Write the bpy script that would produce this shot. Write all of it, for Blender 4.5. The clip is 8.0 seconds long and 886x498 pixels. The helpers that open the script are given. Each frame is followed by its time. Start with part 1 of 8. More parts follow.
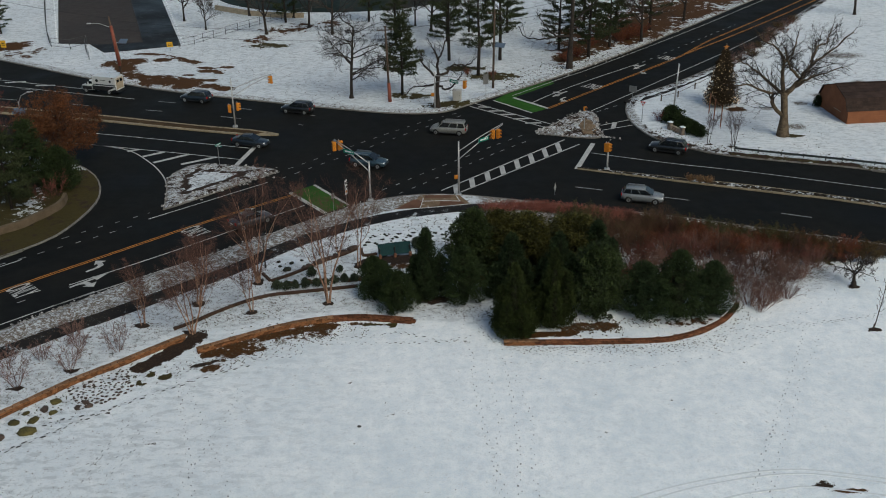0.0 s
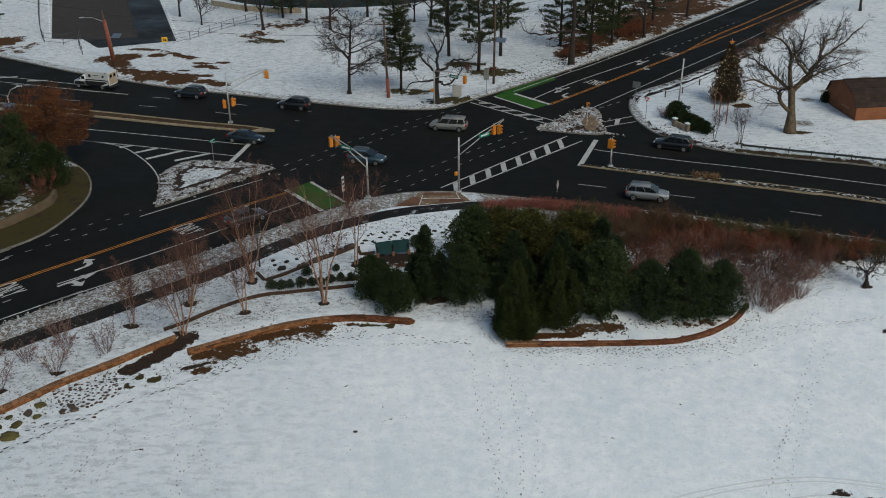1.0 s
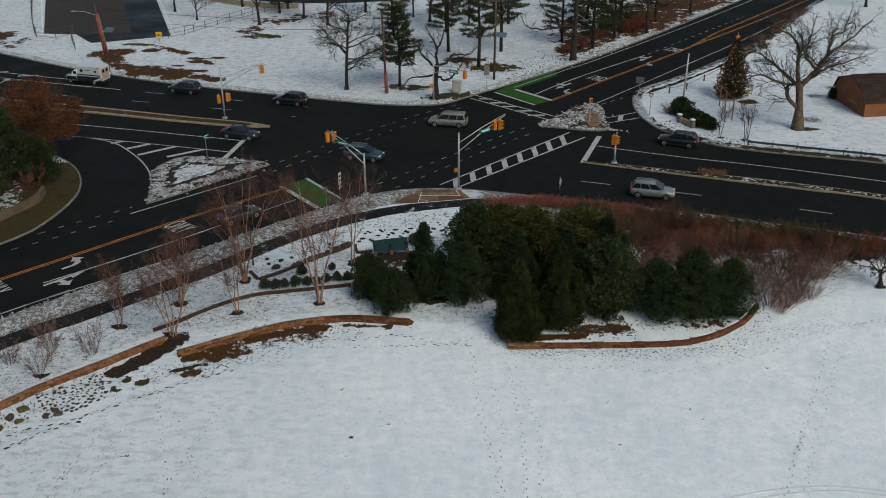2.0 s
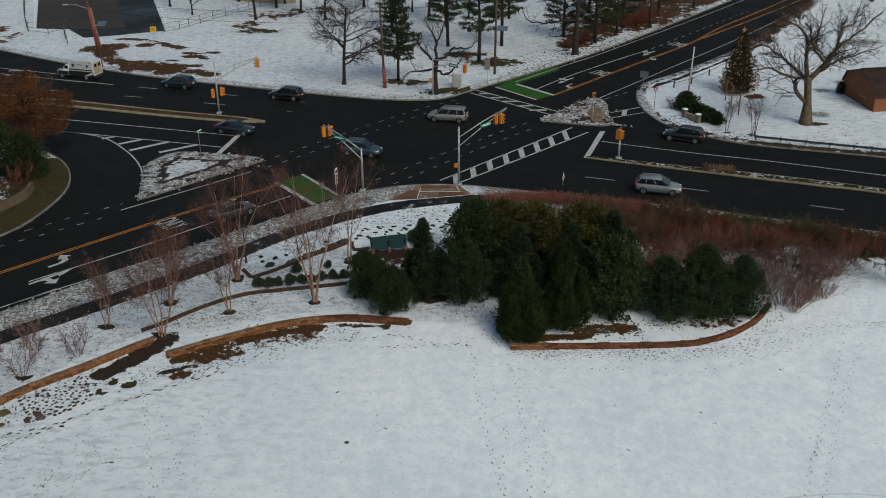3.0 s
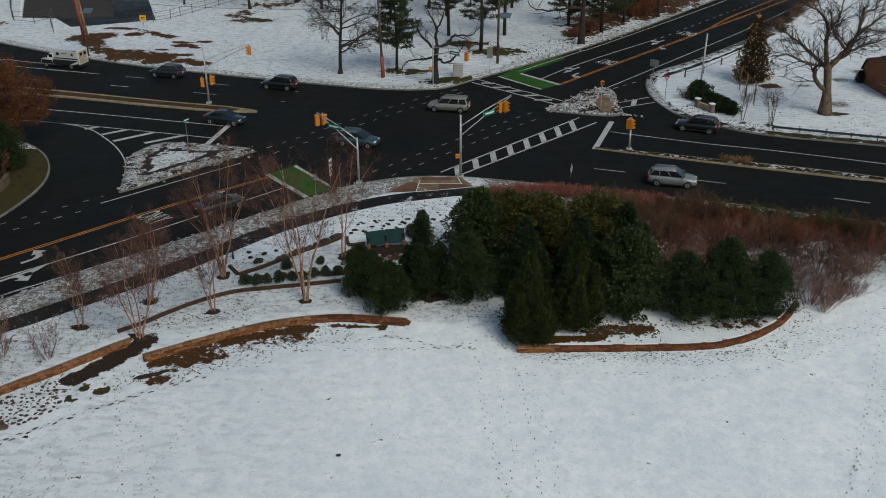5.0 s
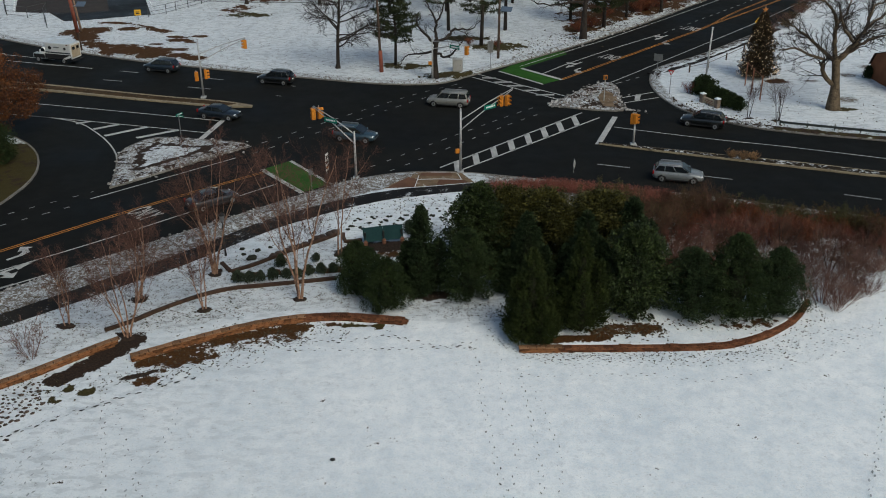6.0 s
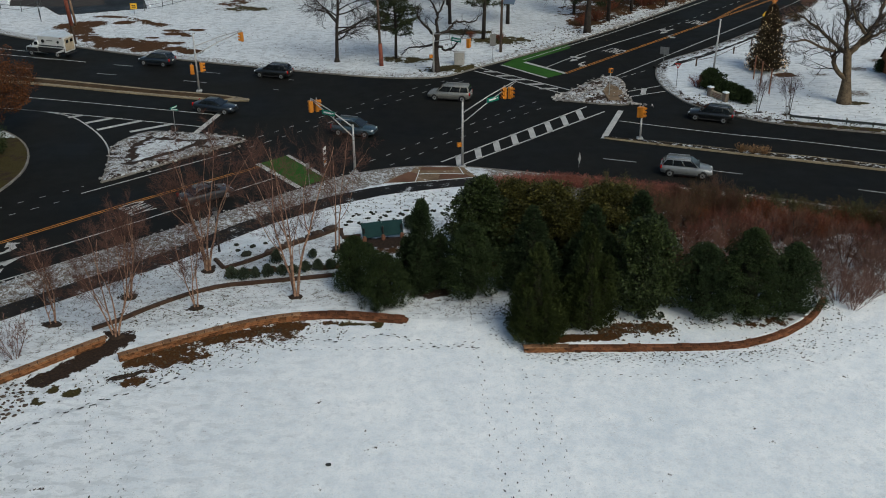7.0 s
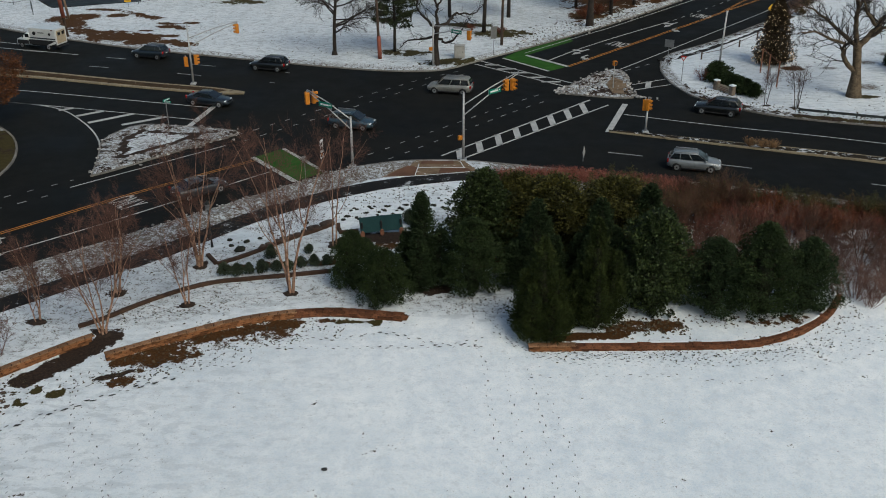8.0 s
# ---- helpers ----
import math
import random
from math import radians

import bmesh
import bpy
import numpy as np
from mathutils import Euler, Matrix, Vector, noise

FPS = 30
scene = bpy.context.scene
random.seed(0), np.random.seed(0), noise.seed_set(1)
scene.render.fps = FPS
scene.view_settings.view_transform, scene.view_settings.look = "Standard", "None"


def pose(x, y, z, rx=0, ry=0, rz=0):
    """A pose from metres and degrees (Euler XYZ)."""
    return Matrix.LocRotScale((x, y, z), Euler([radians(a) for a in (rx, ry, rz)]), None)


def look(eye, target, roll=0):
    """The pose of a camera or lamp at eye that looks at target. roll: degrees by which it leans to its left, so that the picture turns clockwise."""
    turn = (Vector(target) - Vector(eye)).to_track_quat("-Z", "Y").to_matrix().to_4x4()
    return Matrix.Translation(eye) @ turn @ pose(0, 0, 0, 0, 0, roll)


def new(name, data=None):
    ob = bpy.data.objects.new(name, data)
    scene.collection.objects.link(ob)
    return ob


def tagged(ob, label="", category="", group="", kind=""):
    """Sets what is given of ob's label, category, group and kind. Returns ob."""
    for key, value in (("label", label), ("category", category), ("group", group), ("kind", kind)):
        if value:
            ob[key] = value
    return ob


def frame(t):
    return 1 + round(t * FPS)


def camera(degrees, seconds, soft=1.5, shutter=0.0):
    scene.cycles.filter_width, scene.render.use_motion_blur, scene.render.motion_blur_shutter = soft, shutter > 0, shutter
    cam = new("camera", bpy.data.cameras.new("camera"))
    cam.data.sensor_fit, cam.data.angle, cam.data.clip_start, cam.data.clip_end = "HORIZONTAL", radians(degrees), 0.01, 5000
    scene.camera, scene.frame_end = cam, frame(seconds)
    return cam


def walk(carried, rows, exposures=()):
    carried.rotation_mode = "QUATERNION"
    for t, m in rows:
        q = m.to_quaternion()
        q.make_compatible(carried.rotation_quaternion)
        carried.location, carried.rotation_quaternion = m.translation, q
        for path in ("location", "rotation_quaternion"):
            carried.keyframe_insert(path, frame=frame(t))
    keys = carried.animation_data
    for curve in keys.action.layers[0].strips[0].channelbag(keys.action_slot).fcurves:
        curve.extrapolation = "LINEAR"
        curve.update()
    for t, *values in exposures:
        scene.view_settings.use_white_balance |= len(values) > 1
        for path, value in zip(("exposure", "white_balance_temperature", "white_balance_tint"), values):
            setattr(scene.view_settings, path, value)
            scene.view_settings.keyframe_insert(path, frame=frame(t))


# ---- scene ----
cam = camera(48.5, 8.0, 1.0)
PATH = [
    (0, (0.302, -3.33, 42.974), (0.297, -1.529, 42.103), -0.6),
    (0.5, (0.302, -2.082, 42.34), (0.297, -0.282, 41.468), -0.6),
    (1, (0.235, -0.843, 41.632), (0.232, 0.957, 40.761), -0.5),
    (1.5, (0.155, 0.41, 40.961), (0.154, 2.21, 40.09), -0.4),
    (3, (0.117, 4.272, 38.715), (0.118, 6.072, 37.844), -0.4),
    (3.5, (0.055, 5.465, 38.053), (0.056, 7.265, 37.182), -0.4),
    (4, (0.031, 6.756, 37.373), (0.032, 8.556, 36.501), -0.4),
    (4.5, (0.029, 8.119, 36.599), (0.03, 9.918, 35.727), -0.4),
    (6, (0.052, 11.432, 34.508), (0.054, 13.232, 33.637), -0.3),
    (6.5, (0.011, 12.543, 33.816), (0.014, 14.343, 32.945), -0.3),
    (7, (0.025, 13.723, 33.06), (0.025, 15.523, 32.189), -0.3),
    (7.5, (-0.091, 14.78, 32.403), (-0.088, 16.58, 31.531), -0.3),
    (8, (-0.182, 15.926, 31.65), (-0.178, 17.726, 30.778), -0.2),
]
walk(cam, [(t, look(eye, target, roll)) for t, eye, target, roll in PATH],
     exposures=((0.0, 0.30, 6350, 0), (4.5, 0.30, 6350, 0), (6.5, 0.36, 6350, 0), (8.0, 0.42, 6350, 0)))

# ---- world and light: a dull winter afternoon under thin cloud ----
world = bpy.data.worlds.new("world")
scene.world = world
world.use_nodes = True
wn = world.node_tree
sky = wn.nodes.new("ShaderNodeTexSky")
sky.sky_type, sky.sun_disc = "NISHITA", False
sky.sun_elevation, sky.sun_rotation = radians(38), radians(140)
sky.dust_density, sky.ozone_density = 3.0, 1.0
wn.links.new(sky.outputs[0], wn.nodes["Background"].inputs[0])
wn.nodes["Background"].inputs[1].default_value = 0.085
sun = new("sun", bpy.data.lights.new("sun", "SUN"))
sun.data.energy, sun.data.angle, sun.data.color = 1.0, radians(25), (1.0, 0.93, 0.84)
sun.matrix_world = look((0, 0, 60), (-20, 34, 16))
rng = random.Random(7)


# ---- geometry helpers ----
class Geo:
    """Plain lists of corners and faces."""

    def __init__(self):
        self.v, self.f = [], []

    def add(self, verts, faces):
        n = len(self.v)
        self.v += [tuple(p) for p in verts]
        self.f += [tuple(i + n for i in f) for f in faces]

    def box(self, c, s, m=None):
        x, y, z = (a / 2 for a in s)
        p = [Vector((sx * x, sy * y, sz * z)) for sz in (-1, 1) for sy in (-1, 1) for sx in (-1, 1)]
        p = [(m @ q if m else q) + Vector(c) for q in p]
        self.add(p, [(0, 2, 3, 1), (4, 5, 7, 6), (0, 1, 5, 4), (2, 6, 7, 3), (0, 4, 6, 2), (1, 3, 7, 5)])

    def tube(self, path, radii, sides=6, cap=True):
        path = [Vector(p) for p in path]
        rings = []
        side = None
        for i, p in enumerate(path):
            d = path[min(i + 1, len(path) - 1)] - path[max(i - 1, 0)]
            d = d.normalized() if d.length > 1e-6 else Vector((0, 0, 1))
            ref = side if side is not None else (Vector((1, 0, 0)) if abs(d.x) < 0.8 else Vector((0, 1, 0)))
            a = ref - d * ref.dot(d)
            a = a.normalized() if a.length > 1e-6 else d.orthogonal().normalized()
            side, b = a, d.cross(a)
            r = radii[i]
            rings.append([p + (a * math.cos(k * math.tau / sides) + b * math.sin(k * math.tau / sides)) * r for k in range(sides)])
        verts = [q for ring in rings for q in ring]
        faces = [(i * sides + k, i * sides + (k + 1) % sides, (i + 1) * sides + (k + 1) % sides, (i + 1) * sides + k)
                 for i in range(len(path) - 1) for k in range(sides)]
        if cap:
            faces += [tuple(range(sides))[::-1], tuple((len(path) - 1) * sides + k for k in range(sides))]
        self.add(verts, faces)

    def ball(self, c, r, seg=8, rings=5, jitter=0.0, source=None):
        verts, faces = [(c[0], c[1], c[2] - r[2])], []
        for i in range(1, rings):
            a = -math.pi / 2 + math.pi * i / rings
            for k in range(seg):
                j = 1 + (source.uniform(-jitter, jitter) if source else 0)
                b = math.tau * k / seg
                verts.append((c[0] + r[0] * j * math.cos(a) * math.cos(b), c[1] + r[1] * j * math.cos(a) * math.sin(b), c[2] + r[2] * j * math.sin(a)))
        verts.append((c[0], c[1], c[2] + r[2]))
        last = len(verts) - 1
        for k in range(seg):
            faces.append((0, 1 + (k + 1) % seg, 1 + k))
            faces.append((last, last - seg + k, last - seg + (k + 1) % seg))
            for i in range(rings - 2):
                faces.append((1 + i * seg + k, 1 + i * seg + (k + 1) % seg, 1 + (i + 1) * seg + (k + 1) % seg, 1 + (i + 1) * seg + k))
        self.add(verts, faces)

    def mesh(self, name, material, smooth=False):
        me = bpy.data.meshes.new(name)
        me.from_pydata(self.v, [], self.f)
        me.materials.append(material)
        if smooth:
            me.shade_smooth()
        me.update()
        return me


def part(name, geo, material, parent=None, label="", smooth=False):
    """Links a Geo (or a bmesh) as one mesh object under a thing or a part."""
    if isinstance(geo, Geo):
        me = geo.mesh(name, material, smooth)
    elif isinstance(geo, bmesh.types.BMesh):
        me = bpy.data.meshes.new(name)
        geo.to_mesh(me)
        geo.free()
        me.materials.append(material)
        if smooth:
            me.shade_smooth()
    else:
        me = geo
    ob = new(name, me)
    if parent:
        ob.parent = parent
    if label:
        tagged(ob, label)
    return ob


def thing(name, m, label, category, group="", kind=""):
    ob = new(name)
    ob.matrix_world = m
    return tagged(ob, label, category, group, kind)


def rounded_box(size, bevel=0.05, segments=2, centre=(0, 0, 0)):
    bm = bmesh.new()
    bmesh.ops.create_cube(bm, size=1.0)
    for v in bm.verts:
        v.co = Vector((v.co.x * size[0] + centre[0], v.co.y * size[1] + centre[1], v.co.z * size[2] + centre[2]))
    bmesh.ops.bevel(bm, geom=bm.edges[:], offset=bevel, segments=segments, affect="EDGES")
    return bm


def spline(points, step=1.5):
    """A smooth line through the points."""
    pts = [Vector((*p, 0)) if len(p) == 2 else Vector(p) for p in points]
    out = []
    for i in range(len(pts) - 1):
        a, b = pts[i], pts[i + 1]
        p0, p3 = (pts[i - 1] if i else a * 2 - b), (pts[i + 2] if i + 2 < len(pts) else b * 2 - a)
        n = max(1, int((b - a).length / step))
        n = min(n, 40)
        for k in range(n):
            t = k / n
            out.append(0.5 * (2 * a + (b - p0) * t + (2 * p0 - 5 * a + 4 * b - p3) * t * t + (3 * a - p0 - 3 * b + p3) * t ** 3))
    out.append(pts[-1])
    return out


def ribbon(points, left, right, z0, z1):
    """A solid strip that follows a line, from left to right of it, z0 to z1 high."""
    g = Geo()
    n = len(points)
    verts = []
    for i, p in enumerate(points):
        d = (points[min(i + 1, n - 1)] - points[max(i - 1, 0)]).normalized()
        s = Vector((-d.y, d.x, 0))
        for off, z in ((left, z0), (left, z1), (right, z1), (right, z0)):
            verts.append((p.x + s.x * off, p.y + s.y * off, z))
    faces = [(4 * i + k, 4 * i + (k + 1) % 4, 4 * i + 4 + (k + 1) % 4, 4 * i + 4 + k) for i in range(n - 1) for k in range(4)]
    faces += [(3, 2, 1, 0), (4 * n - 4, 4 * n - 3, 4 * n - 2, 4 * n - 1)]
    g.add(verts, [f[::-1] for f in faces])
    return g


def flat(points, z, thick=0.01):
    """A thin slab over an outline."""
    g = Geo()
    n = len(points)
    area = sum(points[i][0] * points[(i + 1) % n][1] - points[(i + 1) % n][0] * points[i][1] for i in range(n))
    pts = list(points) if area > 0 else list(points)[::-1]
    g.add([(p[0], p[1], z) for p in pts] + [(p[0], p[1], z - thick) for p in pts],
          [tuple(range(n)), tuple(range(2 * n - 1, n - 1, -1))] + [(i, n + i, n + (i + 1) % n, (i + 1) % n) for i in range(n)])
    return g


# ---- materials ----
def tree_of(name):
    m = bpy.data.materials.new(name)
    m.use_nodes = True
    nt = m.node_tree
    return m, nt, nt.nodes["Principled BSDF"]


def mixed(nt, a, b, factor):
    n = nt.nodes.new("ShaderNodeMix")
    n.data_type = "RGBA"
    for socket, value in ((n.inputs[0], factor), (n.inputs[6], a), (n.inputs[7], b)):
        if isinstance(value, bpy.types.NodeSocket):
            nt.links.new(value, socket)
        elif isinstance(value, tuple):
            socket.default_value = (*value, 1)
        else:
            socket.default_value = value
    return n.outputs[2]


def noised(nt, scale, detail=4.0, rough=0.55, coords=None):
    n = nt.nodes.new("ShaderNodeTexNoise")
    n.inputs["Scale"].default_value, n.inputs["Detail"].default_value, n.inputs["Roughness"].default_value = scale, detail, rough
    if coords:
        nt.links.new(coords, n.inputs["Vector"])
    return n.outputs[0]


def ramp(nt, value, lo, hi, a=0.0, b=1.0):
    n = nt.nodes.new("ShaderNodeMapRange")
    n.clamp = True
    nt.links.new(value, n.inputs[0])
    for i, x in zip((1, 2, 3, 4), (lo, hi, a, b)):
        n.inputs[i].default_value = x
    return n.outputs[0]


def maths(nt, op, a, b):
    n = nt.nodes.new("ShaderNodeMath")
    n.operation = op
    for s, v in ((n.inputs[0], a), (n.inputs[1], b)):
        if isinstance(v, bpy.types.NodeSocket):
            nt.links.new(v, s)
        else:
            s.default_value = v
    return n.outputs[0]


def bumped(nt, bsdf, height, strength, distance=0.02):
    b = nt.nodes.new("ShaderNodeBump")
    b.inputs["Strength"].default_value, b.inputs["Distance"].default_value = strength, distance
    nt.links.new(height, b.inputs["Height"])
    nt.links.new(b.outputs[0], bsdf.inputs["Normal"])


def material(name, c1, c2, scale=2.0, fine=30.0, rough=0.8, bump=0.3, metal=0.0, rand=0.0, island=0.0, coat=0.0, dust=None, dust_at=0.62, gloss=0.25):
    """Two tones at a large and a fine scale, varied from piece to piece; dust: a third tone in patches."""
    m, nt, b = tree_of(name)
    geo = nt.nodes.new("ShaderNodeNewGeometry")
    pos = geo.outputs["Position"]
    if rand or metal or coat:
        pos = nt.nodes.new("ShaderNodeTexCoord").outputs["Object"]
    big, small = noised(nt, scale, 4, 0.6, pos), noised(nt, fine, 3, 0.6, pos)
    colour = mixed(nt, c1, c2, ramp(nt, maths(nt, "ADD", maths(nt, "MULTIPLY", big, 0.65), maths(nt, "MULTIPLY", small, 0.35)), 0.35, 0.65))
    if dust:
        colour = mixed(nt, colour, dust, ramp(nt, noised(nt, scale * 2.3, 6, 0.7, pos), dust_at, dust_at + 0.04))
    value = None
    if island:
        value = ramp(nt, geo.outputs["Random Per Island"], 0, 1, 1 - island, 1 + island)
    if rand:
        value = ramp(nt, nt.nodes.new("ShaderNodeObjectInfo").outputs["Random"], 0, 1, 1 - rand, 1 + rand)
    if value:
        h = nt.nodes.new("ShaderNodeHueSaturation")
        nt.links.new(value, h.inputs["Value"])
        nt.links.new(colour, h.inputs["Color"])
        colour = h.outputs[0]
    nt.links.new(colour, b.inputs["Base Color"])
    nt.links.new(ramp(nt, small, 0.3, 0.7, rough - 0.07, min(1, rough + 0.07)), b.inputs["Roughness"])
    b.inputs["Metallic"].default_value = metal
    b.inputs["Coat Weight"].default_value = coat
    b.inputs["Specular IOR Level"].default_value = 0.5 if (metal or coat) else gloss
    if bump:
        bumped(nt, b, small, bump)
    return m


def glass_like(name, colour):
    m, nt, b = tree_of(name)
    b.inputs["Base Color"].default_value = (*colour, 1)
    b.inputs["Roughness"].default_value, b.inputs["IOR"].default_value = 0.06, 1.5
    return m


def glowing(name, colour, strength):
    m, nt, b = tree_of(name)
    b.inputs["Base Color"].default_value = (*colour, 1)
    b.inputs["Emission Color"].default_value = (*colour, 1)
    b.inputs["Emission Strength"].default_value = strength
    return m


def ground_material():
    """Snow over soil: the cover layer says where soil, grass and mulch lie bare; its alpha greys the snow."""
    m, nt, b = tree_of("snowy_ground")
    pos = nt.nodes.new("ShaderNodeNewGeometry").outputs["Position"]
    att = nt.nodes.new("ShaderNodeAttribute")
    att.attribute_name = "cover"
    split = nt.nodes.new("ShaderNodeSeparateColor")
    nt.links.new(att.outputs["Color"], split.inputs[0])
    soil_at, grass_at, mulch_at = split.outputs[0], split.outputs[1], split.outputs[2]
    large, mid, fine = noised(nt, 0.11, 4, 0.6, pos), noised(nt, 0.9, 5, 0.65, pos), noised(nt, 7.0, 5, 0.7, pos)
    grit = noised(nt, 26.0, 3, 0.6, pos)
    snow = mixed(nt, (0.63, 0.685, 0.735), (0.885, 0.895, 0.90), ramp(nt, maths(nt, "ADD", maths(nt, "MULTIPLY", large, 0.25), maths(nt, "ADD", maths(nt, "MULTIPLY", mid, 0.3), maths(nt, "MULTIPLY", fine, 0.45))), 0.40, 0.58))
    snow = mixed(nt, snow, (0.42, 0.44, 0.46), ramp(nt, fine, 0.56, 0.74))
    coarse = noised(nt, 2.6, 5, 0.7, pos)
    snow = mixed(nt, snow, (0.60, 0.625, 0.65), ramp(nt, coarse, 0.52, 0.66, 0.0, 0.55))
    combed = nt.nodes.new("ShaderNodeVectorMath")
    combed.operation = "MULTIPLY"
    combed.inputs[1].default_value = (0.55, 1.15, 1.0)
    nt.links.new(pos, combed.inputs[0])
    streaks = noised(nt, 1.5, 5, 0.65, combed.outputs[0])
    # Grey streaks by alpha: ripple shadows painted on trodden snow.
    ripple_shade = maths(nt, "MULTIPLY", ramp(nt, streaks, 0.50, 0.60), ramp(nt, att.outputs["Alpha"], 0.05, 0.36, 0.0, 0.75))
    snow = mixed(nt, snow, (0.36, 0.385, 0.41), ripple_shade)
    # Grey by alpha: old thin snow, plus painted dimness on bank and field.
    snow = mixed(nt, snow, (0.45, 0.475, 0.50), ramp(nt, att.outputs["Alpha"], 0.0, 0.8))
    edge = maths(nt, "ADD", maths(nt, "MULTIPLY", maths(nt, "ADD", mid, noised(nt, 0.32, 3, 0.6, pos)), 0.34), maths(nt, "ADD", maths(nt, "MULTIPLY", coarse, 0.2), maths(nt, "MULTIPLY", fine, 0.12)))
    broken = maths(nt, "ADD", maths(nt, "MULTIPLY", fine, 0.6), maths(nt, "MULTIPLY", grit, 0.4))
    thin = maths(nt, "ADD", maths(nt, "ADD", maths(nt, "MULTIPLY", fine, 0.55), maths(nt, "MULTIPLY", coarse, 0.45)), maths(nt, "MULTIPLY", att.outputs["Alpha"], 0.3))
    # Dirt specks, dark enough to paint the shadows between slush lumps too.
    snow = mixed(nt, snow, mixed(nt, (0.070, 0.052, 0.037), (0.185, 0.157, 0.132), ramp(nt, grit, 0.35, 0.65)), ramp(nt, thin, 0.65, 0.73))

    def bare(level):
        return ramp(nt, maths(nt, "ADD", level, maths(nt, "MULTIPLY", maths(nt, "SUBTRACT", edge, 0.5), 4.2)), 0.46, 0.54)

    soil = mixed(nt, (0.034, 0.015, 0.005), (0.086, 0.040, 0.014), ramp(nt, broken, 0.4, 0.6))
    grass = mixed(nt, (0.026, 0.022, 0.008), (0.064, 0.050, 0.018), ramp(nt, broken, 0.4, 0.6))
    mulch = mixed(nt, (0.016, 0.011, 0.009), (0.05, 0.032, 0.022), ramp(nt, broken, 0.4, 0.62))
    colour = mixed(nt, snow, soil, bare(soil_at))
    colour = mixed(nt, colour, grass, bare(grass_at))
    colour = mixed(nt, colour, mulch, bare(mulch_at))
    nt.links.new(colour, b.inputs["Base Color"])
    b.inputs["Roughness"].default_value = 0.85
    b.inputs["Specular IOR Level"].default_value = 0.1
    b.inputs["Subsurface Weight"].default_value = 0.0
    bumped(nt, b, maths(nt, "ADD", mid, maths(nt, "MULTIPLY", fine, 0.45)), 0.6, 0.14)
    return m


def asphalt_material(name, a, b2, wet, patch=None):
    m, nt, b = tree_of(name)
    pos = nt.nodes.new("ShaderNodeNewGeometry").outputs["Position"]
    large, mid, grit = noised(nt, 0.09, 4, 0.6, pos), noised(nt, 0.7, 5, 0.6, pos), noised(nt, 45.0, 3, 0.6, pos)
    colour = mixed(nt, a, b2, ramp(nt, maths(nt, "ADD", maths(nt, "MULTIPLY", large, 0.6), maths(nt, "MULTIPLY", mid, 0.4)), 0.38, 0.62))
    colour = mixed(nt, colour, tuple(x * 1.6 for x in b2), ramp(nt, grit, 0.55, 0.8, 0, 0.6))
    if patch:
        colour = mixed(nt, colour, patch, ramp(nt, maths(nt, "ADD", maths(nt, "MULTIPLY", mid, 0.6), maths(nt, "MULTIPLY", noised(nt, 5.0, 5, 0.7, pos), 0.4)), 0.57, 0.61))
    nt.links.new(colour, b.inputs["Base Color"])
    nt.links.new(ramp(nt, large, 0.35, 0.65, wet, wet + 0.3), b.inputs["Roughness"])
    b.inputs["Specular IOR Level"].default_value = 0.06
    bumped(nt, b, grit, 0.25, 0.01)
    return m


M_ground = ground_material()
M_road = asphalt_material("asphalt", (0.0064, 0.0068, 0.0066), (0.0135, 0.0133, 0.0122), 0.6)
M_lot_dry = asphalt_material("dry_asphalt", (0.035, 0.030, 0.028), (0.055, 0.048, 0.045), 0.7)
M_lot_wet = asphalt_material("wet_asphalt", (0.010, 0.010, 0.011), (0.018, 0.018, 0.018), 0.35, (0.05, 0.047, 0.046))
M_path = asphalt_material("footpath_asphalt", (0.011, 0.010, 0.010), (0.026, 0.023, 0.021), 0.6, (0.38, 0.39, 0.40))
M_white = material("road_paint_white", (0.29, 0.287, 0.275), (0.48, 0.47, 0.45), 1.2, 9, 0.7, 0.2, dust=(0.06, 0.06, 0.06), dust_at=0.66)
M_dash = material("worn_paint_white", (0.18, 0.18, 0.175), (0.32, 0.32, 0.31), 1.2, 9, 0.7, 0.2, dust=(0.04, 0.04, 0.04), dust_at=0.64)
M_yellow = material("road_paint_yellow", (0.28, 0.115, 0.02), (0.40, 0.17, 0.03), 0.8, 9, 0.7, 0.2, dust=(0.05, 0.03, 0.015), dust_at=0.6)
M_green = material("green_road_paint", (0.021, 0.062, 0.010), (0.035, 0.100, 0.017), 0.5, 9, 0.75, 0.2, dust=(0.03, 0.04, 0.02), dust_at=0.68, gloss=0.06)
M_kerb = material("kerb_concrete", (0.11, 0.10, 0.088), (0.23, 0.215, 0.195), 0.7, 8, 0.85, 0.3, dust=(0.08, 0.06, 0.05), dust_at=0.6)
M_median = material("median_top", (0.030, 0.019, 0.010), (0.080, 0.050, 0.026), 0.9, 7, 0.9, 0.5, dust=(0.26, 0.22, 0.16), dust_at=0.64, gloss=0.08)
M_median_snow = material("median_snow_strip", (0.012, 0.009, 0.006), (0.036, 0.026, 0.016), 0.9, 7, 0.9, 0.5, dust=(0.50, 0.51, 0.52), dust_at=0.54, gloss=0.08)
M_paver = material("tan_pavers", (0.105, 0.066, 0.036), (0.21, 0.145, 0.088), 0.9, 6, 0.85, 0.3, dust=(0.52, 0.50, 0.47), dust_at=0.62)
M_brick = material("red_brick_pavers", (0.085, 0.040, 0.022), (0.14, 0.068, 0.038), 0.8, 9, 0.85, 0.3, dust=(0.5, 0.48, 0.46), dust_at=0.7)
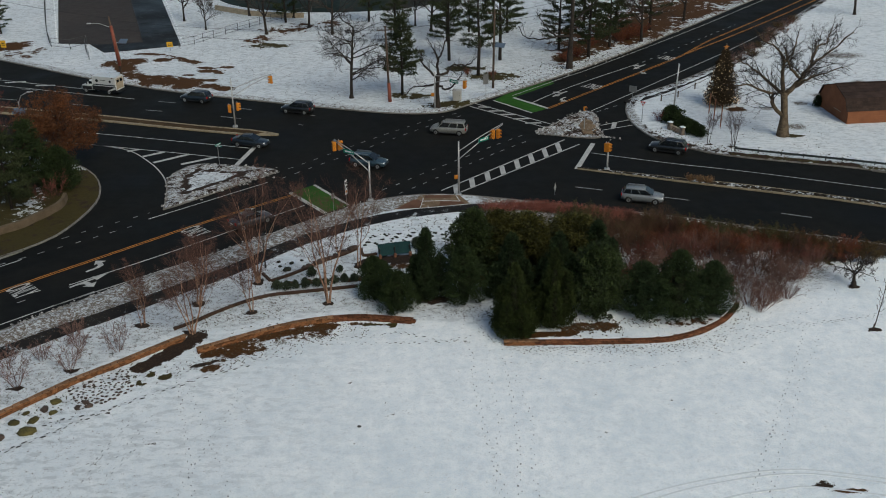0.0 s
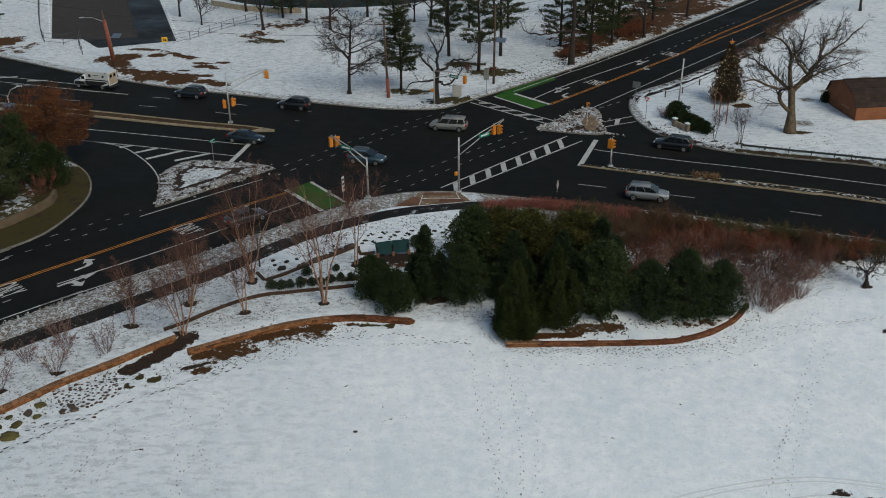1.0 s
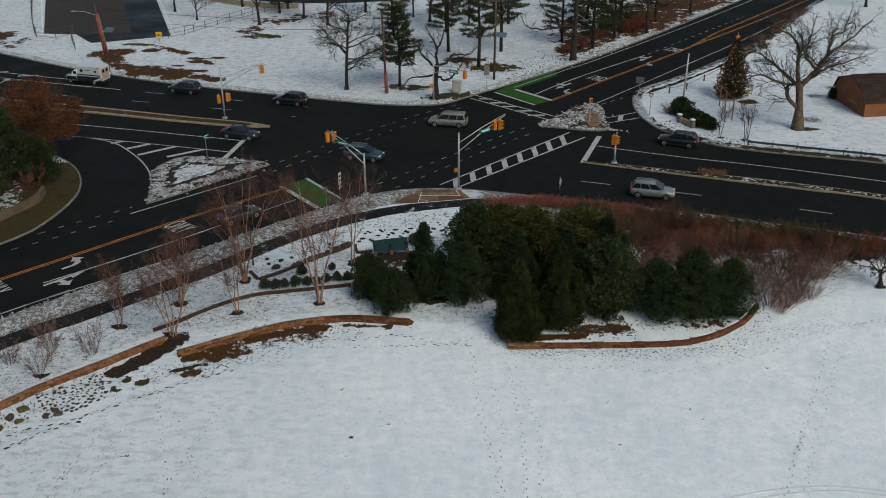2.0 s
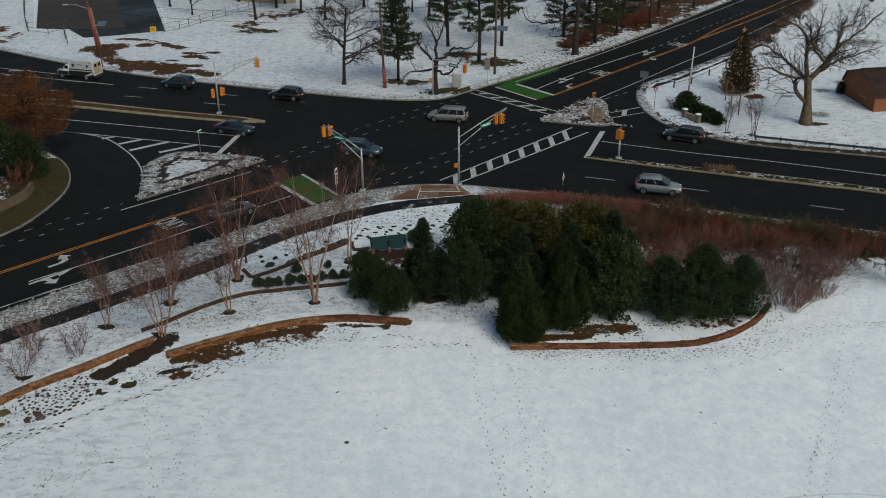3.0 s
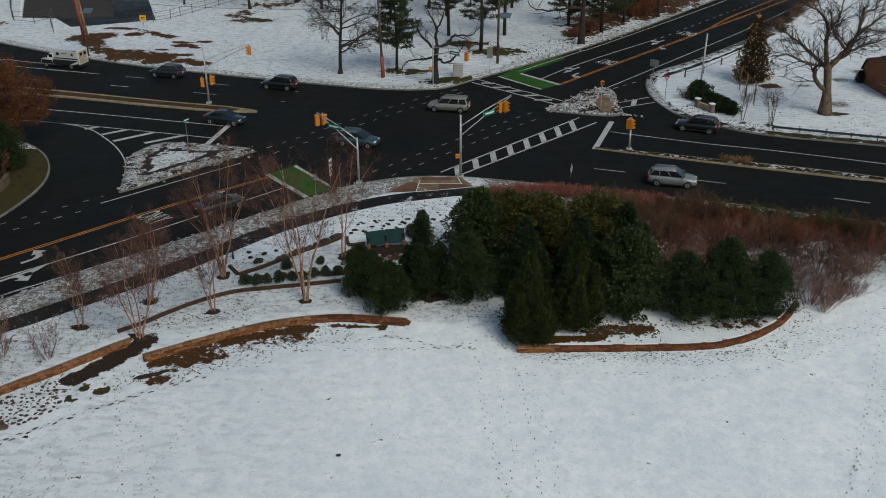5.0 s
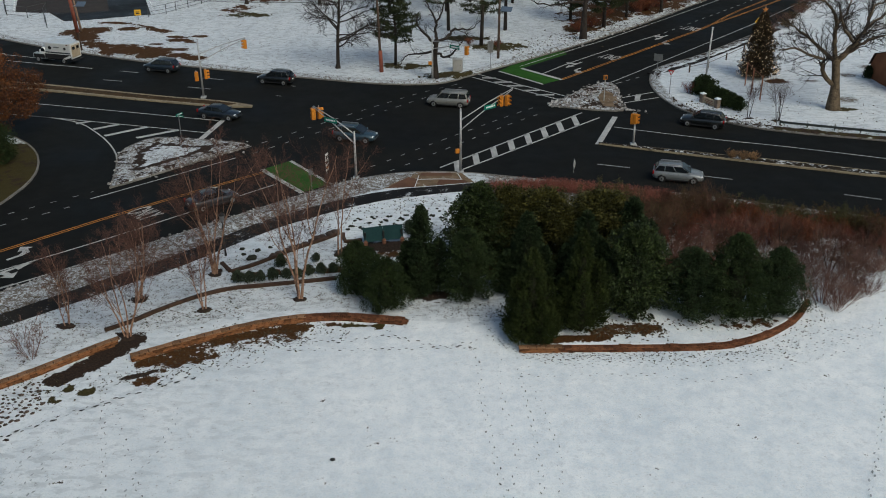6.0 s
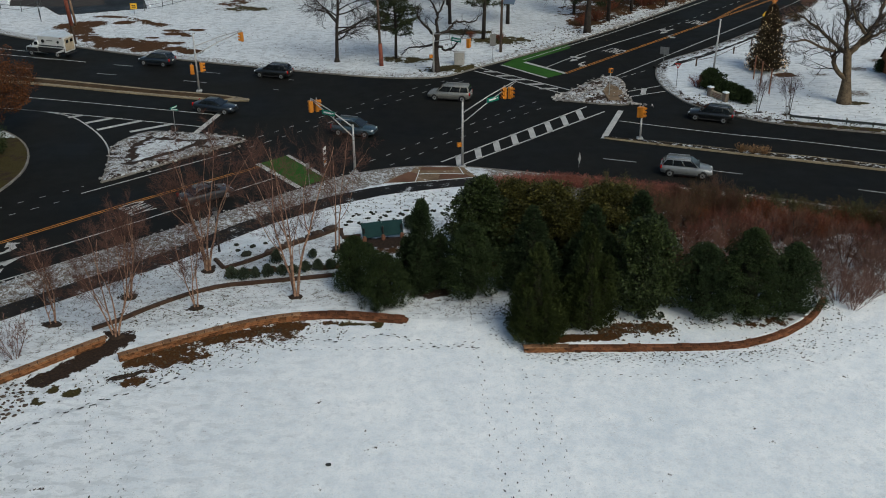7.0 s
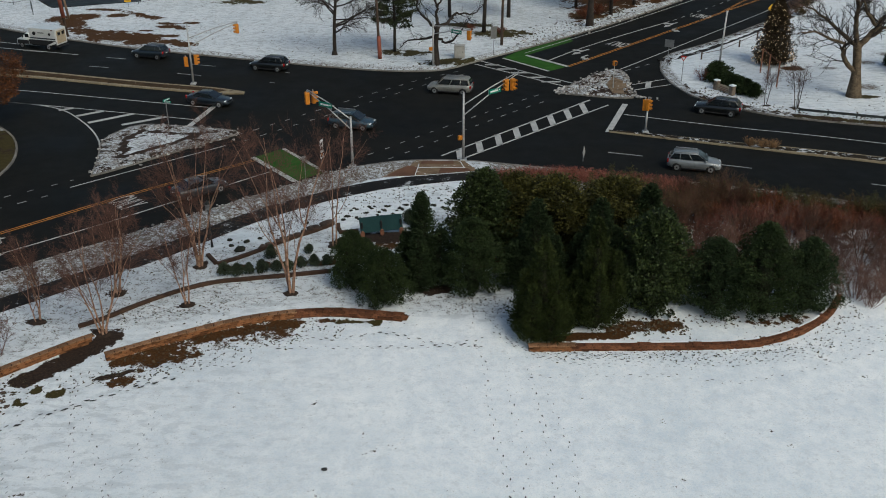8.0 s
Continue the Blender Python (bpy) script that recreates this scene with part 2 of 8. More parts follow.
M_stone = material("sandstone", (0.105, 0.040, 0.016), (0.225, 0.105, 0.048), 3.0, 16, 0.9, 0.9, rand=0.5, dust=(0.045, 0.020, 0.010), dust_at=0.57, gloss=0.1)
M_capstone = material("sandstone_cap", (0.14, 0.070, 0.036), (0.27, 0.155, 0.088), 2.5, 16, 0.9, 0.9, rand=0.35, dust=(0.05, 0.024, 0.012), dust_at=0.58, gloss=0.1)
M_stone_red = material("red_sandstone", (0.070, 0.027, 0.014), (0.165, 0.070, 0.036), 3.0, 16, 0.9, 0.9, rand=0.45, dust=(0.035, 0.016, 0.009), dust_at=0.57, gloss=0.1)
M_mortar = material("wall_core", (0.035, 0.018, 0.010), (0.065, 0.034, 0.018), 2, 14, 0.95, 0.4)
M_edging = material("timber_edging", (0.032, 0.017, 0.011), (0.075, 0.042, 0.026), 2, 18, 0.9, 0.4)
M_snow = material("snow_cap", (0.70, 0.73, 0.76), (0.84, 0.86, 0.88), 1.5, 12, 0.75, 0.3)
M_slush = material("dirty_snow", (0.06, 0.049, 0.040), (0.46, 0.445, 0.43), 2.2, 9, 0.8, 0.6, island=0.5)
M_print = material("trodden_turf", (0.022, 0.022, 0.021), (0.085, 0.084, 0.08), 3, 20, 0.9, 0.2, island=0.4)
M_print_pale = material("trodden_snow", (0.26, 0.28, 0.29), (0.42, 0.45, 0.47), 3, 20, 0.9, 0.2, island=0.25)
M_rut = material("packed_snow", (0.55, 0.575, 0.60), (0.68, 0.70, 0.72), 3, 20, 0.9, 0.2)
M_tuft = material("grass_specks", (0.035, 0.026, 0.014), (0.10, 0.075, 0.045), 3, 20, 0.9, 0.2, island=0.4)
M_kerb_tan = material("tan_kerb", (0.17, 0.135, 0.085), (0.31, 0.255, 0.17), 0.7, 8, 0.85, 0.3, dust=(0.05, 0.035, 0.025), dust_at=0.6)
M_rock = material("garden_rock", (0.035, 0.026, 0.022), (0.10, 0.07, 0.055), 3, 18, 0.9, 0.6, rand=0.35)
M_clump = material("withered_clump", (0.010, 0.012, 0.009), (0.034, 0.032, 0.022), 4, 20, 0.95, 0.8, rand=0.3)
M_moss = material("mossy_rock", (0.035, 0.030, 0.012), (0.10, 0.082, 0.026), 3, 14, 0.95, 0.7, rand=0.3)
M_steel = material("galvanised_steel", (0.30, 0.30, 0.30), (0.46, 0.46, 0.45), 3, 20, 0.5, 0.1, metal=0.4)
M_signal = material("signal_yellow", (0.40, 0.135, 0.014), (0.54, 0.20, 0.022), 6, 25, 0.5, 0.1)
M_dark = material("dark_fitting", (0.012, 0.012, 0.012), (0.028, 0.028, 0.028), 5, 25, 0.5, 0.1)
M_lens_red = glass_like("red_lens", (0.10, 0.012, 0.01))
M_lens_amber = glass_like("amber_lens", (0.12, 0.05, 0.01))
M_lens_green = glass_like("green_lens", (0.01, 0.06, 0.04))
M_sign_green = material("street_sign_green", (0.0, 0.12, 0.085), (0.005, 0.16, 0.11), 4, 25, 0.45, 0.0)
M_sign_white = material("sign_white", (0.60, 0.60, 0.60), (0.72, 0.72, 0.71), 4, 25, 0.5, 0.0)
M_sign_yellow = material("sign_yellow", (0.55, 0.30, 0.02), (0.65, 0.38, 0.03), 4, 25, 0.5, 0.0)
M_sign_red = material("sign_red", (0.35, 0.03, 0.03), (0.45, 0.05, 0.04), 4, 25, 0.5, 0.0)
M_sign_back = material("sign_back", (0.16, 0.16, 0.16), (0.24, 0.24, 0.24), 4, 25, 0.5, 0.0, metal=0.5)
M_orange = material("orange_panel", (0.45, 0.16, 0.03), (0.55, 0.22, 0.05), 4, 25, 0.6, 0.0)
M_pole_wood = material("utility_pole_wood", (0.055, 0.036, 0.026), (0.11, 0.075, 0.055), 2, 14, 0.9, 0.4)
M_stub = material("pale_pole_wood", (0.15, 0.095, 0.065), (0.25, 0.165, 0.115), 2, 14, 0.9, 0.3)
M_pole_red = material("red_cable_guard", (0.16, 0.045, 0.028), (0.23, 0.07, 0.045), 2, 14, 0.7, 0.2)
# Base colour lightened to paint the sky's reflection on the glass.
M_solar = glass_like("solar_glass", (0.09, 0.12, 0.165))
M_cabinet = material("cabinet_metal", (0.30, 0.29, 0.27), (0.40, 0.385, 0.36), 2, 20, 0.55, 0.1)
M_bark = material("grey_bark", (0.035, 0.028, 0.024), (0.085, 0.070, 0.060), 3, 18, 0.95, 0.6)
M_bark_dark = material("dark_bark", (0.018, 0.014, 0.012), (0.045, 0.035, 0.029), 3, 18, 0.95, 0.6)
# Near-black wood colour: the shade inside evergreen crowns painted into the material.
M_inner = material("shaded_inner_wood", (0.013, 0.014, 0.009), (0.028, 0.027, 0.018), 3, 18, 0.95, 0.6, gloss=0.05)
M_bark_plane = material("mottled_bark", (0.045, 0.033, 0.022), (0.160, 0.120, 0.082), 2.6, 11, 0.95, 1.0, gloss=0.05, dust=(0.20, 0.165, 0.12), dust_at=0.62)
M_birch = material("birch_bark", (0.085, 0.036, 0.022), (0.40, 0.245, 0.165), 3.2, 11, 0.85, 0.4)
M_mulch = material("dark_mulch", (0.014, 0.010, 0.008), (0.045, 0.028, 0.019), 4, 20, 0.95, 0.6)
M_twig_birch = material("birch_twigs", (0.050, 0.025, 0.019), (0.112, 0.056, 0.042), 3, 18, 0.9, 0.0)
M_twig = material("twigs", (0.05, 0.028, 0.023), (0.10, 0.058, 0.047), 3, 18, 0.9, 0.0)
M_twig_brown = material("brown_twigs", (0.046, 0.025, 0.017), (0.110, 0.057, 0.039), 0.6, 9, 0.9, 0.0, island=0.35)
M_twig_red = material("red_twigs", (0.085, 0.031, 0.023), (0.190, 0.066, 0.050), 0.6, 9, 0.9, 0.0, island=0.35)
M_twig_brick = material("brick_red_twigs", (0.165, 0.056, 0.043), (0.30, 0.115, 0.09), 0.6, 9, 0.9, 0.0, island=0.35)
M_twig_mauve = material("mauve_twigs", (0.095, 0.052, 0.043), (0.20, 0.120, 0.098), 0.6, 9, 0.9, 0.0, island=0.35)
M_leaf_dark = material("evergreen_leaves", (0.017, 0.025, 0.012), (0.038, 0.054, 0.020), 0.9, 6, 0.65, 0.0, island=0.45, gloss=0.05)
M_leaf_holly = material("holly_leaves", (0.013, 0.020, 0.009), (0.034, 0.048, 0.016), 0.9, 6, 0.6, 0.0, island=0.45, dust=(0.080, 0.075, 0.018), dust_at=0.68, gloss=0.06)
M_leaf_blue = material("spruce_needles", (0.017, 0.026, 0.013), (0.037, 0.053, 0.023), 0.9, 6, 0.65, 0.0, island=0.45, gloss=0.05)
M_leaf_cedar = material("cedar_sprays", (0.016, 0.023, 0.009), (0.044, 0.055, 0.016), 0.7, 5, 0.65, 0.0, island=0.45, dust=(0.060, 0.048, 0.012), dust_at=0.68, gloss=0.05)
M_leaf_magnolia = material("magnolia_leaves", (0.014, 0.017, 0.005), (0.088, 0.078, 0.021), 0.7, 8, 0.5, 0.0, island=0.6, gloss=0.12)
M_leaf_glossy = material("glossy_leaves", (0.014, 0.021, 0.009), (0.052, 0.070, 0.023), 0.8, 8, 0.45, 0.0, island=0.8, gloss=0.14)
M_leaf_box = material("clipped_bush_leaves", (0.026, 0.037, 0.024), (0.080, 0.096, 0.062), 1.2, 8, 0.65, 0.0, island=0.4, gloss=0.06)
M_leaf_pine = material("pine_needles", (0.018, 0.026, 0.012), (0.058, 0.066, 0.030), 0.4, 6, 0.7, 0.0, island=0.5, gloss=0.08)
M_leaf_rust = material("rust_leaves", (0.075, 0.022, 0.012), (0.165, 0.052, 0.026), 0.4, 6, 0.75, 0.0, island=0.5)
M_leaf_oak = material("dry_oak_leaves", (0.060, 0.021, 0.007), (0.135, 0.048, 0.014), 0.4, 6, 0.75, 0.0, island=0.5)
M_leaf_orange = material("orange_brown_leaves", (0.085, 0.025, 0.010), (0.185, 0.058, 0.020), 0.5, 6, 0.75, 0.0, island=0.5)
M_leaf_olive = material("olive_leaves", (0.036, 0.025, 0.008), (0.088, 0.058, 0.017), 0.5, 6, 0.75, 0.0, island=0.5)
M_leaf_moss = material("moss_green_leaves", (0.026, 0.028, 0.009), (0.078, 0.072, 0.022), 0.5, 6, 0.7, 0.0, island=0.5)
M_leaf_tan = material("tan_grass", (0.16, 0.09, 0.045), (0.28, 0.17, 0.085), 0.6, 6, 0.85, 0.0, island=0.4)
M_bulb = glowing("warm_bulb", (1.0, 0.70, 0.42), 0.65)
M_teal = material("teal_board", (0.009, 0.030, 0.032), (0.016, 0.045, 0.046), 1.5, 12, 0.7, 0.1, gloss=0.08)
M_rust_post = material("rust_brown_post", (0.17, 0.075, 0.045), (0.26, 0.12, 0.075), 3, 18, 0.8, 0.3)
M_shed = material("brown_timber_siding", (0.16, 0.058, 0.026), (0.24, 0.095, 0.042), 0.8, 12, 0.8, 0.2)
M_shingle = material("dark_shingles", (0.022, 0.013, 0.010), (0.045, 0.028, 0.022), 0.8, 14, 0.9, 0.3, island=0.2)
M_signstone = material("cream_stone", (0.27, 0.21, 0.14), (0.42, 0.35, 0.25), 2, 14, 0.9, 0.4)
M_pillar = material("pillar_stone", (0.10, 0.075, 0.055), (0.24, 0.19, 0.15), 2.5, 12, 0.9, 0.6)
M_fence = material("fence_wire", (0.05, 0.05, 0.05), (0.10, 0.10, 0.10), 3, 18, 0.6, 0.0, metal=0.4)
M_rail = material("guard_rail_steel", (0.022, 0.026, 0.026), (0.05, 0.058, 0.058), 3, 18, 0.5, 0.1, metal=0.3)
# Matte dark green: reflected trees painted into the water's base colour.
M_pond = asphalt_material("dark_pond", (0.008, 0.013, 0.009), (0.014, 0.020, 0.014), 0.5)
M_cable = material("black_cable", (0.012, 0.012, 0.012), (0.02, 0.02, 0.02), 3, 18, 0.6, 0.0)
M_glass = glass_like("car_glass", (0.010, 0.013, 0.016))
M_tyre = material("tyre_rubber", (0.010, 0.010, 0.010), (0.020, 0.020, 0.020), 8, 40, 0.85, 0.1)
M_rim = material("alloy_rim", (0.36, 0.36, 0.37), (0.5, 0.5, 0.5), 8, 40, 0.35, 0.0, metal=0.8)
M_headlamp = glass_like("headlamp", (0.65, 0.66, 0.68))
M_taillamp = glass_like("tail_lamp", (0.30, 0.012, 0.012))
M_trim = material("black_trim", (0.010, 0.010, 0.011), (0.020, 0.020, 0.021), 5, 30, 0.6, 0.0)


def paint(name, c):
    return material(name, c, tuple(x * 1.12 for x in c), 0.9, 30, 0.32, 0.0, metal=0.25, coat=0.6)


# ---- ground: one sheet, raised to kerb height where there is lawn ----
LAWN = 0.13
EDGE_SOUTH = spline([(-240, -135), (-90, 16), (-37.4, 70.7), (-35.1, 73.0), (-29.9, 78.3), (-23.5, 84.0), (-19.7, 87.4), (-15.9, 90.8), (-11.5, 94.9), (-9.1, 97.1), (-5.9, 98.7), (-2.7, 99.5),
                     (1.9, 99.4), (7.4, 98.0), (24.6, 92.9), (32.3, 90), (40.1, 87.2), (44.4, 85.4), (90, 66), (400, -65)])
EDGE_NORTH = spline([(-320, 310), (-150, 206), (-74.7, 160.3), (-68.5, 156.5), (-56.7, 149.1), (-41.3, 141.2), (-23.2, 134.4), (-10.6, 130.2), (-6.5, 129.3), (-2.6, 129.0), (0.6, 129.8),
                     (3, 132), (5.6, 134.6), (9.9, 138.7), (19.4, 148.1), (30.3, 160.2), (43.3, 176.2), (58.7, 195.3), (130, 284), (330, 530)])
EDGE_EAST = spline([(340, 520), (150, 300), (75, 197), (58.1, 170.9), (48.1, 157.0), (43.3, 151.3), (35, 142.3), (28, 135.9), (26.0, 130.8), (25.6, 126), (26, 122.4), (27, 118.9), (28.8, 116.2),
                    (31.4, 113.7), (34.1, 111.8), (37.5, 110.3), (45.4, 107.8), (52.5, 105.2), (90, 89), (420, -50)])
EDGE_WEST = spline([(-260, -140), (-100, 24), (-47, 80.6), (-44.1, 84.3), (-42.2, 86.2), (-40.1, 89.4), (-39.0, 94), (-38.7, 97.9), (-39.2, 101.2), (-40.5, 104.7), (-42.6, 107.9), (-46, 111),
                    (-52, 114.2), (-60, 117.3), (-75, 121.6), (-260, 172)])
ISLAND_WEST = spline([(-30.7, 96.0), (-31.5, 100.4), (-32.5, 105.1), (-31.7, 107.9), (-29.9, 109.9), (-25.3, 109.2), (-19.9, 107.5), (-22.7, 104.3), (-26.0, 100.7), (-29.6, 96.9), (-30.7, 96.0)], 1.0)
ISLAND_EAST = spline([(12.4, 120.2), (16.0, 125.0), (20.0, 129.4), (21.4, 127.8), (20.9, 122), (20.6, 118.3), (16.8, 118.7), (12.4, 120.2)], 1.0)


def closed(line, *more):
    return np.array([(p.x, p.y) for p in line] + list(more))


REGIONS = [closed(EDGE_SOUTH, (400, -400), (-400, -400)), closed(EDGE_NORTH, (330, 900), (-400, 900)), closed(EDGE_EAST, (900, -50), (900, 520)), closed(EDGE_WEST, (-700, 172), (-700, -140)),
           closed(ISLAND_WEST), closed(ISLAND_EAST)]


def distance_to(line, x, y):
    """Distance from points to a line, and the way towards its nearest point."""
    best, bx, by = np.full(x.shape, 1e9), np.zeros(x.shape), np.zeros(x.shape)
    for (ax, ay), (cx, cy) in zip(line[:-1], line[1:]):
        dx, dy = cx - ax, cy - ay
        t = np.clip(((x - ax) * dx + (y - ay) * dy) / (dx * dx + dy * dy + 1e-9), 0, 1)
        px, py = ax + t * dx, ay + t * dy
        d = np.hypot(px - x, py - y)
        near = d < best
        best, bx, by = np.where(near, d, best), np.where(near, px, bx), np.where(near, py, by)
    return best, bx, by


def within(poly, x, y):
    inside = np.zeros(x.shape, bool)
    for (ax, ay), (cx, cy) in zip(poly, np.roll(poly, -1, 0)):
        inside ^= ((ay > y) != (cy > y)) & (x < (cx - ax) * (y - ay) / (cy - ay + 1e-12) + ax)
    return inside


def lattice(x, y, size, seed):
    """Smooth value noise from 0 to 1."""
    table = np.random.RandomState(seed).rand(257, 257)
    u, v = x / size + 1000, y / size + 1000
    i, j = np.floor(u).astype(int), np.floor(v).astype(int)
    fu, fv = u - i, v - j
    fu, fv = fu * fu * (3 - 2 * fu), fv * fv * (3 - 2 * fv)
    i, j = i % 256, j % 256
    return (table[i, j] * (1 - fu) + table[i + 1, j] * fu) * (1 - fv) + (table[i, j + 1] * (1 - fu) + table[i + 1, j + 1] * fu) * fv


def build_ground():
    step = 0.43
    far = np.array([100, 130, 180, 260, 400, 700, 1200, 2200.0])
    gx = np.concatenate([-far[::-1] - 0, np.arange(-88, 88, step), far])
    gy = np.concatenate([[-2200, -1200, -600, -300, -120, -40, 0, 20], np.arange(36, 214, step), [220, 230, 250, 290, 360, 500, 900, 2200]])
    x, y = (a.ravel() for a in np.meshgrid(gx, gy, indexing="ij"))
    sd, bx, by, home = np.full(x.shape, -1e9), x.copy(), y.copy(), np.zeros(x.shape, int)
    for k, region in enumerate(REGIONS):
        d, px, py = distance_to(np.vstack([region, region[:1]]), x, y)
        s = np.where(within(region, x, y), d, -d)
        near = s > sd
        sd, bx, by, home = np.where(near, s, sd), np.where(near, px, bx), np.where(near, py, by), np.where(near, k, home)
    snap = (sd < 0.55 * step) & (sd > -1.5 * step) & (np.abs(x) < 88) & (y > 36) & (y < 214)
    x, y = np.where(snap, bx, x), np.where(snap, by, y)
    sd = np.where(snap, 0.0, sd)
    z = np.where(sd >= 0, LAWN, -0.35)
    ripple = (lattice(x, y, 2.4, 1) - 0.5) * 0.05 + (lattice(x, y, 0.8, 2) - 0.5) * 0.03
    z += np.where(sd > 1, ripple, 0)
    south, _, _ = distance_to(closed(EDGE_SOUTH), x, y)
    lump = 0.6 * lattice(x, y, 1.1, 3) + 0.4 * lattice(x, y, 0.45, 4)
    bank = np.exp(-((south - 1.1) / 0.8) ** 2) * np.clip((0 - x) / 8, 0, 1) * 0.55 * lump
    north, _, _ = distance_to(closed(EDGE_NORTH), x, y)
    bank += np.exp(-((north - 0.9) / 0.7) ** 2) * 0.30 * lump
    east, _, _ = distance_to(closed(EDGE_EAST), x, y)
    bank += np.exp(-((east - 0.9) / 0.7) ** 2) * 0.22 * lump
    isle = home >= 4
    bank = np.where(isle, np.clip(1.6 - sd, 0, 1) * 0.28 * lump, bank)
    z += np.where(sd > 0, bank * np.clip(sd / 0.7, 0, 1), 0)
    # where the snow has gone: soil, grass, mulch; alpha: greyer, specked snow
    cover = np.zeros((len(x), 4), np.float32)
    for k, level in ((1, 0.36), (2, 0.27), (3, 0.5)):
        cover[:, 3] = np.where(home == k, level, cover[:, 3])
    cover[:, 3] = np.where(south < 3.6, np.maximum(cover[:, 3], np.where(x < -1, np.where(south < 3.6, 0.70, 0.35), np.where(x > 10, 0.72, 0.5))), cover[:, 3])
    cover[:, 3] = np.where(north < 1.5, 0.56, cover[:, 3])
    cover[:, 3] = np.where(east < 1.3, 0.60, cover[:, 3])
    cover[:, 2] = np.where((home == 2) & (east < 1.3) & (x > 27), 0.5, cover[:, 2])
    cover[:, 3] = np.where(isle, np.where(sd < 2.0, 0.66, 0.5), cover[:, 3])
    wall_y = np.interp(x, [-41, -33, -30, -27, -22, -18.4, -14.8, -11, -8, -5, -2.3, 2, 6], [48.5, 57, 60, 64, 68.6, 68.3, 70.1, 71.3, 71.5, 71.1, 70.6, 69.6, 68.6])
    # Bank snow greyed by alpha: sparse cover, and the slope's weaker light painted in.
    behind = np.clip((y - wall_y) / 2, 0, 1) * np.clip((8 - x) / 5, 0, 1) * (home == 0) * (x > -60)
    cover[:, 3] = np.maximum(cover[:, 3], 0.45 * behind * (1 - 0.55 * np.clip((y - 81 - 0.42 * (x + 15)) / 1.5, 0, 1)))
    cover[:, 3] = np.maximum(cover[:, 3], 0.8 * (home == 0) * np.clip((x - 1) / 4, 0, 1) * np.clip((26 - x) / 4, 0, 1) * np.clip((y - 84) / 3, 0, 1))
    # West side of the field greyer: light falloff painted into the alpha.
    field = (home == 0) & (y < 72)
    cover[:, 3] = np.where(field, np.maximum(cover[:, 3], np.clip((4 - x) / 110, 0, 0.3)), cover[:, 3])
    litter = within(REGIONS[1], x, y) & (x > 17) & (north > 3.2) & (north < 24)
    cover[:, 0] = np.where(litter, np.clip(0.8 - np.abs(north - 9) * 0.035, 0, 1) * np.clip((y - 148.5) / 4, 0.3, 1) * np.clip((x - 17 + 3 * lattice(x, y, 3, 9)) / 6, 0, 1), 0)

    def spot(channel, cx, cy, rx, ry, turn=0.0, level=0.8):
        c, s = math.cos(radians(turn)), math.sin(radians(turn))
        u, v = ((x - cx) * c + (y - cy) * s) / rx, (-(x - cx) * s + (y - cy) * c) / ry
        cover[:, channel] = np.maximum(cover[:, channel], level * np.clip(1.55 - 0.85 * np.hypot(u, v), 0, 1))

    def band(channel, line, width, level):
        d, _, _ = distance_to(np.array(line), x, y)
        cover[:, channel] = np.maximum(cover[:, channel], level * np.clip(1.5 - d / width, 0, 1))

    band(0, [(-54.6, 157.0), (-52.4, 157.8), (-51.0, 158.4)], 2.2, 0.84)
    band(0, [(-52.8, 156.0), (-51.0, 152.6), (-47.9, 148.6), (-44.3, 147.0)], 1.8, 0.76)
    band(0, [(-44.6, 146.8), (-41.7, 146.6), (-39.6, 144.4)], 3.0, 0.84)
    band(0, [(-46.6, 161.6), (-44.6, 160.4), (-42.6, 158.4), (-40.6, 157.2)], 1.0, 0.66)
    for sx, sy, rx, ry in ((-47.0, 159.2, 1.5, 1.1), (-38.4, 153.9, 1.6, 0.6), (-37.4, 151.9, 2.0, 0.7), (-35.0, 154.1, 1.3, 0.6), (-35.6, 150.6, 0.9, 0.4), (-36.7, 146.8, 1.6, 0.8), (-35.4, 143.4, 1.9, 1.0), (-33.4, 142.0, 1.5, 0.9), (-40.6, 149.6, 0.9, 0.5), (-50.4, 163.0, 2.4, 0.7), (-76.1, 169.4, 2.8, 2.8)):
        spot(0, sx, sy, rx, ry, -10, 0.9)
    for sx, sy, r in ((34, 173, 6), (40, 180, 6), (48, 192, 8), (58, 206, 9), (21, 158, 3), (27, 168, 4), (66, 212, 8), (-33, 172, 4), (-28, 181, 5), (-22, 184, 4), (-72, 164, 3.5)):
        spot(0, sx, sy, r, r * 0.7, 45, 0.8 if sx > -20 else 0.52)
    for sx, sy, rx, ry in ((1.5, 133, 3.4, 1.6), (-4.5, 137.5, 3, 1.4), (8, 147, 3.5, 2), (3.8, 152, 3, 1.6), (-30, 168, 3, 1.5)):
        spot(1, sx, sy, rx, ry, 0, 0.75)
    west, _, _ = distance_to(closed(EDGE_WEST), x, y)
    pen = home == 3
    cover[:, 0] = np.where(pen & (west < 5) & (y < 108), 0.0, cover[:, 0])
    cover[:, 1] = np.where(pen & (west < 5) & (y < 108), 1.3, cover[:, 1])
    cover[:, 0] = np.where(pen & (west >= 5), 0.3, cover[:, 0])
    cover[:, 2] = np.where(pen & (west < 5) & (y < 108), 0.3, cover[:, 2])
    cover[:, 1] = np.where(pen & (west >= 5) & (west < 14), 0.7, cover[:, 1])
    cover[:, 2] = np.where(isle, np.where(x > 0, 0.36, np.where((sd > 1.9) & (sd < 2.5), 0.85, np.where(sd < 1.0, 0.42, 0.36))), cover[:, 2])
